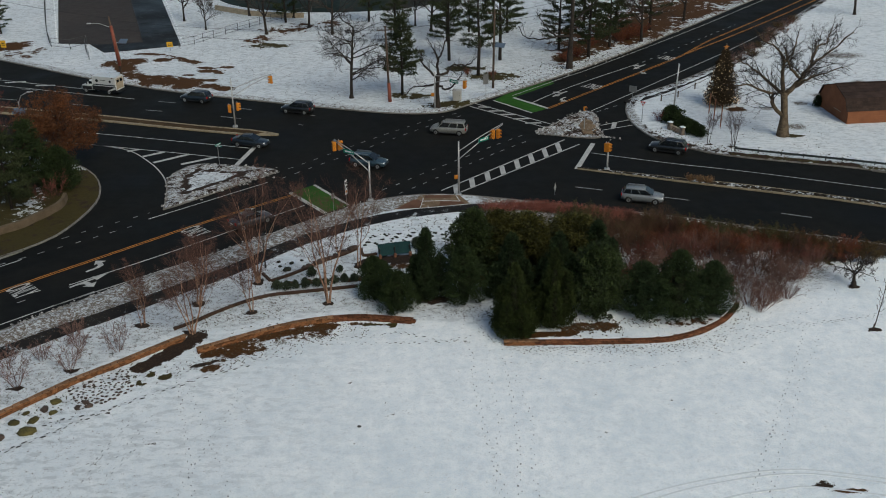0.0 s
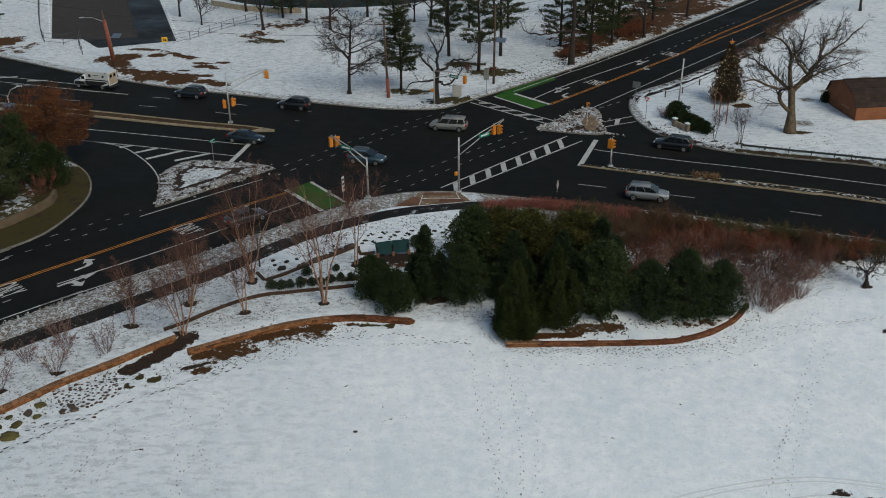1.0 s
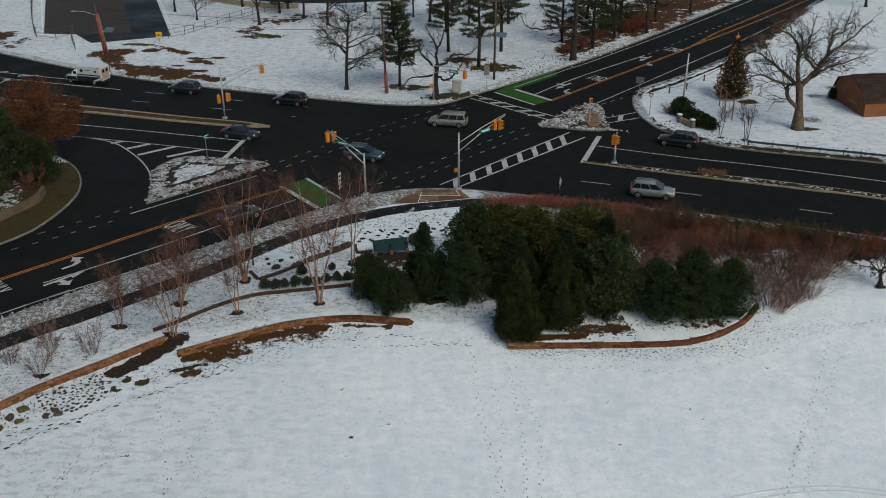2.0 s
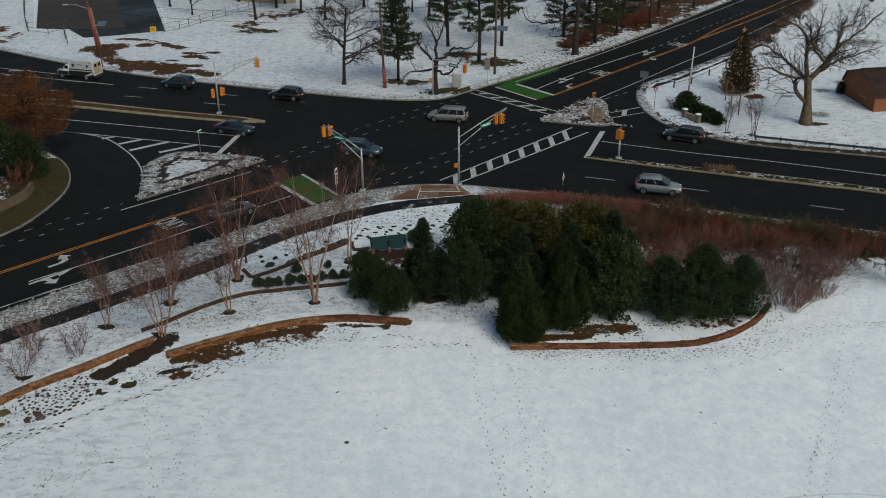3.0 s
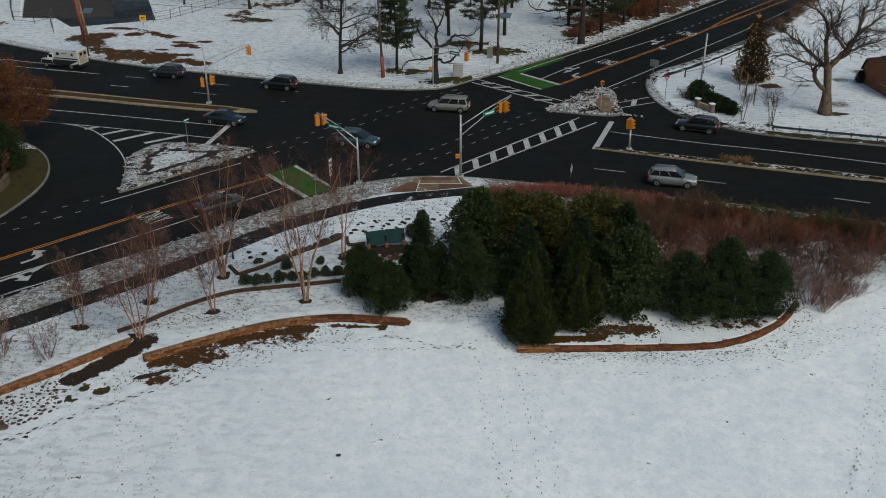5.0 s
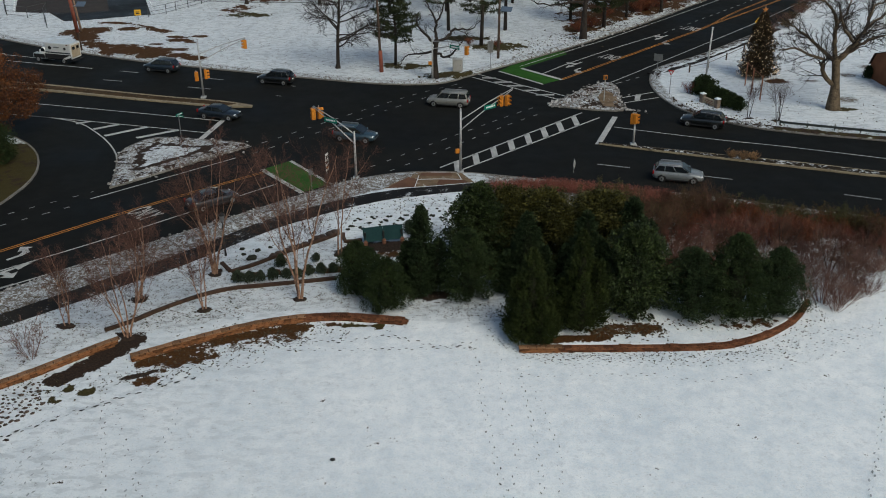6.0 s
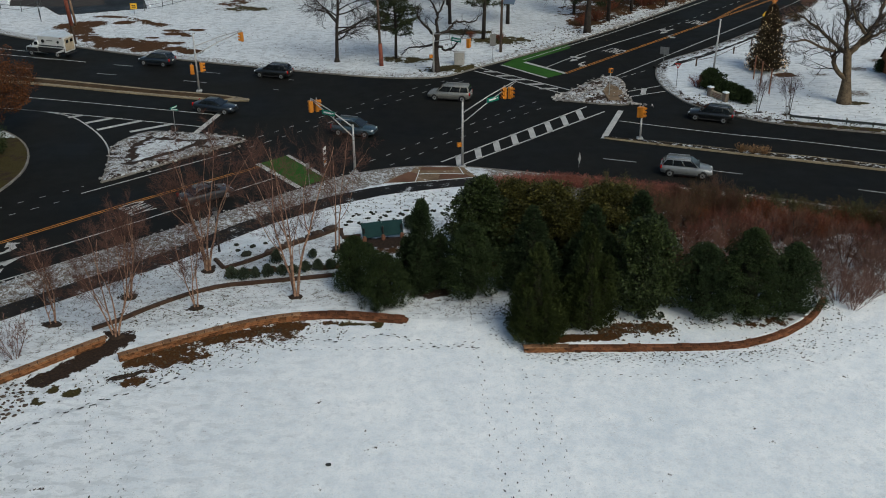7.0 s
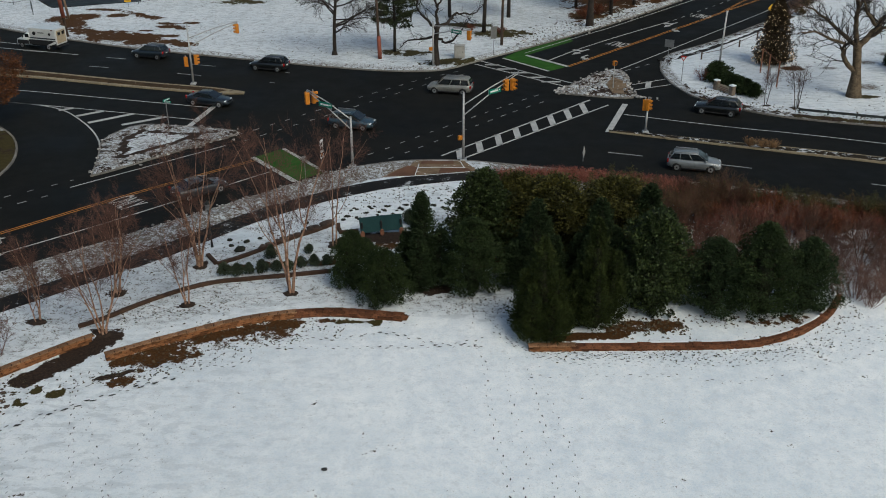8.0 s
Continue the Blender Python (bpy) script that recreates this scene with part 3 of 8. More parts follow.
    cover[:, 0] = np.where(isle, np.where(x > 0, 0.44, np.where(sd < 1.9, 0.40, 0.34)), cover[:, 0])
    band(2, [(-24.3, 63.9), (-23.2, 65.1), (-22.1, 66.4), (-21.2, 67.8), (-20.6, 69.0)], 0.85, 0.95)
    band(2, [(-7.6, 82.3), (-6.0, 82.7), (-4.4, 82.9), (-2.6, 83.4)], 0.9, 0.95)
    band(2, [(-20.0, 63.9), (-19.2, 64.3), (-18.4, 64.8)], 0.26, 0.95)
    band(0, [(-19.4, 65.7), (-17.2, 67.1), (-14.8, 68.5), (-12.2, 69.6), (-9.6, 70.3)], 0.72, 0.74)
    band(0, [(-18.0, 65.2), (-15, 67.0), (-12, 68.2), (-9.5, 69.2)], 0.9, 0.52)
    band(0, [(-9.6, 70.3), (-7.0, 70.6)], 0.35, 0.6)
    band(1, [(-6.6, 70.5), (-4.2, 70.2)], 0.34, 0.85)
    for sx, sy, rx, ry in ((-24.8, 62.6, 0.6, 0.22), (-23.8, 61.6, 0.3, 0.5), (-23.2, 62.8, 0.34, 0.3), (-22.0, 62.4, 0.56, 0.3)):
        spot(1, sx, sy, rx, ry, 20, 0.9)
    spot(0, -18.7, 63.6, 0.75, 0.45, 20, 0.9)
    spot(2, 25.2, 48.6, 1.0, 0.25, 5, 0.8)
    spot(0, 27.2, 48.0, 1.8, 0.18, -8, 0.8)
    band(0, [(6.6, 68.3), (9, 68.4), (11.0, 68.6)], 0.55, 0.86)
    band(0, [(10.5, 69.0), (12.5, 69.6), (14.5, 70.0)], 0.8, 0.56)
    band(0, [(16, 70.6), (20, 70.0), (23, 71)], 0.7, 0.5)
    band(2, [(-1.8, 74.4), (-0.3, 74.6)], 0.8, 0.9)
    band(0, [(5, 78.5), (10, 77.5), (16, 77), (24, 78)], 3.0, 0.75)
    band(0, [(16, 84), (24, 84), (31, 82)], 3.5, 0.44)
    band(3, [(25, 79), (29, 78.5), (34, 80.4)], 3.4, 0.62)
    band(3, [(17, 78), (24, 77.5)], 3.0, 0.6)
    band(1, [(4, 90), (12, 88), (20, 87.5)], 2.6, 0.46)
    band(2, [(13, 95.4), (24.6, 92.1), (32.3, 89.2), (40.1, 86.4), (62, 77.2)], 1.2, 0.72)
    band(1, [(16, 91.0), (22, 89.2), (30, 86.4), (38, 83.2)], 2.2, 0.8)
    band(2, [(16, 87.5), (24, 86), (32, 83)], 3.0, 0.5)
    band(0, [(-15.5, 77.8), (-12, 78.6), (-8, 79)], 0.6, 0.7)
    band(0, [(-6.5, 82.0), (-3, 82.4)], 1.2, 0.6)
    band(1, [(36, 111.5), (45, 108.5), (54, 105.1), (62, 101.9)], 0.6, 0.86)
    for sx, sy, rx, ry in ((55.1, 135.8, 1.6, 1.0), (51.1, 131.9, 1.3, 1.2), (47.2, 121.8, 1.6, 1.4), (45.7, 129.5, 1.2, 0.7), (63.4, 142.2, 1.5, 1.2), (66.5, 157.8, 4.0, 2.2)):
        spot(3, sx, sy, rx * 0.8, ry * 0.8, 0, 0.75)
    spot(0, 41.5, 129.5, 1.6, 1.0, 0, 0.9)
    spot(1, 45.6, 118.0, 1.2, 0.6, 0, 0.8)
    for bx0, by0 in ((-26, 70.6), (-22, 74.4), (-21.7, 69.4), (-17, 72.7), (-17.2, 78.7), (-10.4, 74.4), (-8, 82), (-33.4, 61), (-29.8, 63.4), (37.8, 76.5), (36.6, 68.8), (33.8, 115.1), (36.9, 114.3)):
        spot(2, bx0, by0, 0.5, 0.32, 0, 0.95)
    faces = []
    nx, ny = len(gx), len(gy)
    idx = np.arange(nx * ny).reshape(nx, ny)
    quads = np.stack([idx[:-1, :-1], idx[1:, :-1], idx[1:, 1:], idx[:-1, 1:]], -1).reshape(-1, 4)
    keep = (z[quads] > 0).all(1)
    quads = quads[keep]
    me = bpy.data.meshes.new("ground")
    me.vertices.add(len(x))
    me.vertices.foreach_set("co", np.stack([x, y, z], 1).astype(np.float32).ravel())
    me.loops.add(quads.size)
    me.loops.foreach_set("vertex_index", quads.ravel().astype(np.int32))
    me.polygons.add(len(quads))
    me.polygons.foreach_set("loop_start", np.arange(0, quads.size, 4, dtype=np.int32))
    me.update(calc_edges=True)
    layer = me.color_attributes.new("cover", "FLOAT_COLOR", "POINT")
    layer.data.foreach_set("color", cover.ravel())
    me.materials.append(M_ground)
    me.shade_smooth()
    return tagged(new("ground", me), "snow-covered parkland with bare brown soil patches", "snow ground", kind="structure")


build_ground()
road = tagged(part("road", flat([(-420, -300), (420, -300), (420, 500), (-420, 500)], 0.0, 0.2), M_road), "dark wet asphalt road intersection with painted lanes", "road", kind="structure")

for line, label in ((EDGE_SOUTH, "weathered concrete kerb along the park"), (EDGE_NORTH, "snow-flecked concrete kerb below the tree lawn"), (EDGE_EAST, "concrete kerb round the memorial corner"), (EDGE_WEST, "pale concrete kerb round the wooded corner")):
    clip = [p for p in line if abs(p.x) < 170 and -60 < p.y < 330]
    inner, outer = (0.02, -0.16) if line is EDGE_SOUTH else (0.16, -0.02)
    tagged(part("kerb", ribbon(clip, inner, outer, -0.05, LAWN + 0.02), M_kerb), label, "kerb", kind="structure")
for line in (ISLAND_WEST, ISLAND_EAST):
    tagged(part("kerb", ribbon(line, 0.02, -0.16, -0.05, LAWN + 0.02), M_kerb), "concrete kerb round a traffic island", "kerb", kind="structure")


def median(north, south, top, label, kerb, edge=0.11):
    a, b = spline(north, 2), spline(south, 2)
    outline = [(p.x, p.y) for p in a] + [(p.x, p.y) for p in b[::-1]]
    base = tagged(part("median", flat(outline, 0.15, 0.2), kerb), label, "median", kind="structure")
    cx = lambda p, q, t: (p.x + (q.x - p.x) * t, p.y + (q.y - p.y) * t)
    m = min(len(a), len(b))
    ia = [a[round(i * (len(a) - 1) / (m - 1))] for i in range(m)]
    ib = [b[round(i * (len(b) - 1) / (m - 1))] for i in range(m)]
    inner = [cx(p, q, edge) for p, q in zip(ia, ib)][:-1] + [cx(p, q, 1 - edge) for p, q in zip(ia, ib)][:-1][::-1]
    part("median_top", flat(inner, 0.19, 0.06), top, base)
    return base


median([(-260, 186), (-110, 147.0), (-64, 134.2), (-49.6, 130.2), (-40.1, 127.1), (-32.5, 124.6), (-25.4, 122.6), (-21.7, 120.9)],
       [(-260, 182), (-110, 143.7), (-62.8, 130.9), (-47.6, 127.1), (-35.8, 123.4), (-25.0, 120.4), (-21.7, 120.3)], M_median, "narrow raised median with brown brick top", M_kerb_tan, 0.24)
median([(16.3, 107.6), (22.6, 105.6), (28.5, 103.6), (33.8, 102.0), (39.4, 99.9), (48.6, 95.9), (100, 72), (420, -80)],
       [(16.3, 107.2), (22.5, 104.7), (28.8, 102.3), (34.4, 100.2), (39.8, 98.2), (48.2, 94.8), (99, 70.7), (419, -81.8)], M_median_snow, "narrow raised median with patchy snow and dead grass", M_kerb_tan, 0.2)

# footpaths
tagged(part("footpath", ribbon(spline([(-60, 42), (-36, 66.6), (-29.6, 72.3), (-24.8, 76.7), (-20.6, 80.6), (-14.9, 86.9), (-11.3, 89.8), (-7.6, 92.3), (-4.0, 93.9), (1.4, 95.3), (4.5, 95.4)]), 1.0, -0.9, 0.0, LAWN + 0.06), M_path), "dark asphalt footpath with patches of trodden snow", "footpath", kind="structure")
tagged(part("footpath", ribbon(spline([(26.6, 133), (28.6, 134.4), (34.3, 139.6), (42.7, 148.6), (50, 157)]), 0.7, -0.7, 0.0, LAWN + 0.05), M_path), "dark wet footpath beside the road", "footpath", kind="structure")
tagged(part("footpath", ribbon(spline([(21, 91.2), (28, 89.2), (36, 86.3), (43, 83.3), (60, 76)]), 0.9, -0.9, 0.0, LAWN + 0.06), M_path), "dark asphalt footpath with slush", "footpath", kind="structure")
corner = tagged(part("pavement", flat([(-5.3, 95.2), (-2.4, 99.2), (1.9, 99.1), (3.2, 96.4), (1.4, 96.0), (-2.3, 95.4)], LAWN + 0.06, 0.1), M_paver), "tan paved corner apron with wet slabs", "pavement", kind="structure")
for joint in ([(-2.4, 95.6), (-2.2, 97.4), (-2.1, 98.3)], [(-2.2, 97.35), (-0.2, 97.45), (2.0, 97.3)], [(-5.2, 95.1), (-2.4, 95.4), (1.2, 96.1), (3.1, 96.5)], [(1.9, 97.4), (1.6, 98.8)]):
    part("snow_line", ribbon(spline(joint, 0.5), 0.032, -0.025, LAWN + 0.05, LAWN + 0.09), M_rut, corner, "snow left in the joint")
part("brick_strip", flat([(-2.0, 98.3), (-1.9, 99.0), (1.0, 99.0), (1.0, 98.3)], LAWN + 0.075, 0.03), M_brick, corner)
part("brick_strip", flat([(-0.4, 96.0), (-0.2, 97.3), (2.2, 97.2), (2.6, 96.5), (1.4, 96.2)], LAWN + 0.075, 0.03), M_brick, corner)
part("brick_strip", flat([(-5.0, 95.3), (-3.1, 98.0), (-2.2, 97.4), (-2.5, 95.5)], LAWN + 0.075, 0.03), M_brick, corner)
tagged(part("pavement", flat([(18.6, 119.6), (20.3, 119.2), (20.7, 123.5), (19.6, 126), (18.4, 123)], LAWN + 0.10, 0.1), M_paver), "tan paved landing on the traffic island", "pavement", kind="structure")
# parking lot
lot = tagged(part("car_park", flat([(-68.5, 171.0), (-62.8, 170.4), (-58.4, 164.4), (-52, 166.4), (-53.5, 172), (-68, 215), (-84, 215)], LAWN + 0.06, 0.1), M_lot_dry), "dry grey asphalt car park", "car park", kind="structure")
part("wet_half", flat([(-52.6, 166.2), (-46.1, 168.8), (-61.5, 214), (-68.2, 214), (-53.7, 172)], LAWN + 0.066, 0.1), M_lot_wet, lot, "black wet asphalt with pale patches")
part("wet_corner", flat([(-62.4, 170.4), (-58.2, 164.2), (-52.2, 166.2), (-53.3, 171.5), (-57, 170)], LAWN + 0.072, 0.1), M_lot_wet, lot, "black wet asphalt corner")
for (ax, ay), (cx, cy), n in (((-45.7, 169.2), (-60.2, 212), 22), ((-69.0, 171.6), (-84, 212), 22)):
    for i in range(n):
        t = (i + 0.5) / n
        g = Geo()
        g.ball((0, 0, 0), (0.36, 0.16, 0.14), 7, 4, 0.25, rng)
        b = part("snow_lump", g, M_snow, lot, "", True)
        b.matrix_world = pose(ax + (cx - ax) * t, ay + (cy - ay) * t, LAWN + 0.1, 0, 0, 110 + rng.uniform(-15, 15))
tagged(part("pond", flat([(-22 + 27 * math.cos(a * math.tau / 64), 215 + 20.5 * math.sin(a * math.tau / 64)) for a in range(64)], LAWN + 0.1, 0.2), M_pond), "dark green still pond behind the trees", "pond", kind="structure")

# ---- paint on the road ----
PAINT = 0.008


def line(points, width, mat=M_white, name="edge_line", z=PAINT):
    pts = spline(points, 1.5) if len(points) > 2 else [Vector((*p, 0)) for p in points]
    return part(name, ribbon(pts, width / 2, -width / 2, 0.001, z), mat, road)


def dashes(points, length, gap, width, mat=M_dash, name="lane_dash", shift=0.0):
    pts = spline(points, 0.25)
    at, out, want = 0.0, [], shift
    cur = []
    for a, b in zip(pts, pts[1:]):
        phase = (at - shift) % (length + gap)
        if phase < length:
            cur = cur or [a]
            cur.append(b)
        elif cur:
            out.append(cur)
            cur = []
        at += (b - a).length
    if cur:
        out.append(cur)
    for c in out:
        if len(c) > 1:
            part(name, ribbon(c, width / 2, -width / 2, 0.001, PAINT), mat, road)


def both(points, gap, width, mat):
    pts = spline(points, 1.5)
    part("yellow_line", ribbon(pts, gap + width, gap, 0.001, PAINT), mat, road)
    part("yellow_line", ribbon(pts, -gap, -gap - width, 0.001, PAINT), mat, road)


# west leg
line([(-23.5, 119.4), (-25.3, 109.2)], 0.6, name="stop_line")
line([(-62, 126.2), (-44.7, 121.6), (-24.6, 115.7)], 0.15)
line([(-52, 119.2), (-44.1, 117.2), (-34, 114.3), (-25.0, 111.6)], 0.15)
line([(-50, 118.6), (-44.1, 117.2), (-39.9, 115.2), (-36.7, 111.6), (-34.5, 108.4), (-32.8, 105.1), (-31.8, 102.1)], 0.16)
for a, b in (((-40.1, 114.9), (-38.8, 115.7)), ((-37.6, 113.0), (-35.3, 114.6)), ((-35.7, 110.8), (-31.9, 113.7)), ((-32.1, 110.1), (-28.3, 112.6))):
    line([a, b], 0.55, name="hatch_bar")
dashes([(-80, 142.0), (-43, 132.3), (-31, 128.8), (-19, 124.75)], 3.1, 9.1, 0.16, shift=1.7)
dashes([(-70, 145), (-41.6, 136.2), (-29.6, 132.6), (-17.8, 128.8)], 3.1, 9.1, 0.16, shift=5.0)
line([(-80, 149.2), (-56.8, 141.2), (-52.1, 139.7), (-45.5, 137.5)], 0.16)
line([(-80, 152.0), (-66, 147.0), (-52, 142.0)], 0.16)
for a, b in (((-68.5, 146.8), (-65.4, 147.4)), ((-63.0, 145.0), (-60.0, 145.2)), ((-73, 148.6), (-70, 149))):
    line([a, b], 0.5, name="hatch_bar")
# east leg
line([(19.4, 116.3), (16.2, 107.3)], 0.6, name="stop_line")
line([(18.7, 112.8), (21.8, 111.4), (28.9, 108.5), (41.9, 103.6), (90, 83)], 0.14)
for x0, y0, x1, y1 in ((15.3, 101.6, 18.3, 100.6), (24.4, 98.5, 27.4, 97.4), (36.5, 93.6, 39.4, 92.4), (48.3, 88.7, 51.2, 87.5)):
    a, d = Vector((x0, y0, 0)), Vector((x1 - x0, y1 - y0, 0))
    line([(x0, y0), (x1, y1)], 0.16, M_dash, "lane_dash")
# crossing on the east leg
line([(-0.1, 100.9), (15.9, 117.8)], 0.2, name="crosswalk_line")
line([(2.1, 100.4), (17.6, 116.0)], 0.2, name="crosswalk_line")
for i in range(8):
    bx, by = 1.6 + 13.2 * i / 7, 101.6 + 13.8 * i / 7
    line([(bx + 0.05, 100.4 + (bx + 0.05 - 2.1) * 1.006), (bx - 0.05, 100.9 + (bx + 0.05) * 1.056)], 0.62, name="crosswalk_bar")
# crossing on the north leg
line([(4.7, 133.8), (15.0, 123.9)], 0.2, name="crosswalk_line")
line([(4.0, 132.4), (14.2, 122.4)], 0.2, name="crosswalk_line")
for a, b in (((5.2, 132.1), (6.9, 131.9)), ((6.6, 130.1), (8.8, 130.2)), ((8.1, 128.5), (10.3, 128.5)), ((9.8, 126.5), (12.0, 126.6)), ((11.3, 124.7), (13.5, 124.7))):
    line([a, b], 0.5, name="crosswalk_bar")
for a, b in (((21.4, 123.4), (25.6, 125.6)), ((21.3, 121.4), (25.7, 123.4))):
    line([a, b], 0.16, name="crosswalk_line")
line([(22.9, 122.2), (23.5, 124.6)], 0.6, name="crosswalk_bar")
# guide dots through the junction
dashes([(-21.5, 105.2), (-17.2, 109.8), (-14.2, 113.2), (-9.0, 119.0), (-5.0, 123.2), (-2.4, 125.8), (2.4, 129.6)], 0.7, 1.35, 0.11, name="guide_dash")
dashes([(-19.5, 104.6), (-14.3, 110.3), (-11.7, 113.0), (-7.8, 117.3), (-2.5, 123.1), (0.1, 125.8), (3.2, 128.6)], 0.7, 1.35, 0.11, name="guide_dash", shift=0.6)
dashes([(-6.9, 101.2), (-5.5, 102.6), (-2.9, 105.6), (2.4, 111.3), (7.7, 116.9), (11.6, 120.7)], 0.7, 1.35, 0.11, name="guide_dash")
dashes([(-5.4, 99.6), (-2.8, 102.4), (2.4, 108.3), (7.6, 114.0), (11.0, 117.4)], 0.7, 1.35, 0.11, name="guide_dash", shift=0.5)
# south-west leg
both([(-110, 8), (-60, 58), (-41.2, 77.2), (-33.0, 85.3), (-26.1, 92.0), (-16.7, 100.3)], 0.09, 0.13, M_yellow)
line([(-35.1, 78.5), (-27.4, 85.3), (-18.5, 93.9), (-15.3, 97.0)], 0.15)
dashes([(-60, 54), (-41, 72.8), (-36.5, 77.2)], 0.9, 2.4, 0.15)
line([(-110, 3.4), (-38.5, 71.3), (-35.1, 74.5), (-31.8, 77.4), (-28.7, 80.0), (-21.9, 85.9), (-12.7, 94.3)], 0.14)
line([(-31.7, 93.6), (-20.5, 103.9)], 0.14)
line([(-70, 56), (-43.4, 82.3), (-41.7, 84.0)], 0.14)
dashes([(-43.6, 82.8), (-40.6, 85.3), (-36.4, 88.8), (-32.6, 92.1)], 0.6, 1.3, 0.12, name="guide_dash")
dashes([(-39.4, 88.8), (-36.5, 91.5), (-33.7, 93.8), (-32.0, 95.3)], 0.6, 1.3, 0.12, name="guide_dash")
part("green_bike_box", flat([(-17.4, 100.6), (-14.9, 103.0), (-10.3, 96.9), (-12.7, 94.8)], PAINT - 0.002, 0.005), M_green, road, "green painted bike box")
line([(-17.4, 100.7), (-12.7, 94.7)], 0.5, name="stop_line")
line([(-14.9, 103.0), (-10.3, 96.8)], 0.35, name="stop_line")
# north-east leg
part("green_bike_box", flat([(9.4, 138.0), (10.5, 136.4), (15.1, 131.1), (12.6, 129.1), (7.5, 135.1)], PAINT - 0.002, 0.005), M_green, road, "green painted bike box")
part("green_bike_lane", flat([(9.4, 138.0), (10.5, 136.4), (17.2, 143.4), (17.0, 145.4)], PAINT - 0.003, 0.004), M_green, road, "green painted bike lane strip")
line([(10.5, 136.4), (15.1, 131.1)], 0.5, name="stop_line")
line([(7.5, 135.1), (12.6, 129.1)], 0.3, name="stop_line")
line([(12.9, 133.7), (17, 138.8), (23.1, 145.4), (32.1, 154.4)], 0.16)
dashes([(32.8, 155.1), (40, 163.5), (47, 171.6), (55, 181)], 0.9, 1.5, 0.15)
line([(10.4, 137.4), (19.6, 147.2), (24.2, 152.0), (43.9, 174.8), (59.6, 194), (90, 232)], 0.14)
both([(15.1, 131.1), (22.1, 138.9), (36.9, 155.3), (40.7, 159.8)], 0.09, 0.13, M_yellow)
both([(40.7, 159.8), (44, 164.6), (47.8, 169.8), (58.0, 182), (75, 203)], 0.06, 0.12, M_yellow)
both([(40.7, 159.8), (52.8, 173.2), (69.1, 192.2), (90, 218)], 0.06, 0.12, M_yellow)
line([(16.2, 124.7), (20.9, 129.6), (34, 144.8), (50.3, 164.0), (70, 189)], 0.14)
dashes([(21.6, 129.2), (25.4, 132.4)], 0.8, 0.9, 0.14, name="guide_dash")


def arrow(x, y, turn, bend, size=1.0):
    """An arrow that bends to a side, or one with a straight and a right-hand head, painted on the road."""
    g = []
    w = 0.14
    if bend == 2:
        shape = [(-w, 0), (w, 0), (w, 0.9), (0.35, 1.25), (0.75, 1.35), (0.75, 0.9), (1.5, 1.65), (0.75, 2.35), (0.75, 1.85), (0.35, 1.8), (w, 1.55), (w, 2.5), (0.48, 2.5), (0, 3.9), (-0.48, 2.5), (-w, 2.5)]
    else:
        shape = [(-w, 0), (w, 0), (w, 1.0), (w + 0.25, 1.45), (0.75, 1.6), (0.75, 1.25), (1.55, 1.85), (0.75, 2.55), (0.75, 2.1), (0.1, 1.95), (-w, 1.3)]
        shape = [(bend * px, py) for px, py in shape]
    c, s = math.cos(radians(turn)), math.sin(radians(turn))
    outline = [(x + size * (px * c - py * s), y + size * (px * s + py * c)) for px, py in shape]
    return part("turn_arrow", flat(outline, PAINT, 0.006), M_white, road)


def word(text, x, y, turn, wide, tall):
    c = bpy.data.curves.new("lettering", "FONT")
    c.body, c.size, c.align_x, c.align_y, c.offset, c.extrude = text, 1.0, "CENTER", "CENTER", 0.015, 0.002
    c.materials.append(M_white)
    ob = new("lettering", c)
    ob.parent = road
    ob.matrix_world = pose(x, y, PAINT, 0, 0, turn) @ Matrix.Diagonal((wide, tall, 1, 1))
    return ob


arrow(-34.4, 81.2, -44, -1, 1.0)
arrow(-34.9, 78.0, -44, 2, 1.0)
arrow(-21.9, 93.9, -44, -1, 1.0)
word("ONLY", -39.2, 77.4, -44, 0.95, 3.2)
word("ONLY", -26.0, 90.2, -44, 0.95, 3.2)
arrow(18.7, 139.3, 138, 2, 0.95)
arrow(18.2, 136.4, 138, -1, 0.9)
word("ONLY", 22.9, 141.8, 138, 0.95, 3.2)
arrow(33.1, 153.8, 138, 2, 0.95)
arrow(32.4, 150.6, 138, -1, 0.9)
word("ONLY", 37.5, 157.8, 138, 0.95, 3.2)


# ---- plants ----
def wander(r, start, way, length, bits, bend, lift):
    pts, d = [Vector(start)], Vector(way).normalized()
    for _ in range(bits):
        d = (d + Vector((r.uniform(-bend, bend), r.uniform(-bend, bend), r.uniform(-bend, bend) + lift))).normalized()
        pts.append(pts[-1] + d * (length / bits))
    return pts


def sideways(r, d, angle):
    a = d.orthogonal().normalized()
    a.rotate(Matrix.Rotation(r.uniform(0, math.tau), 3, d))
    return (d * math.cos(angle) + a * math.sin(angle)).normalized()


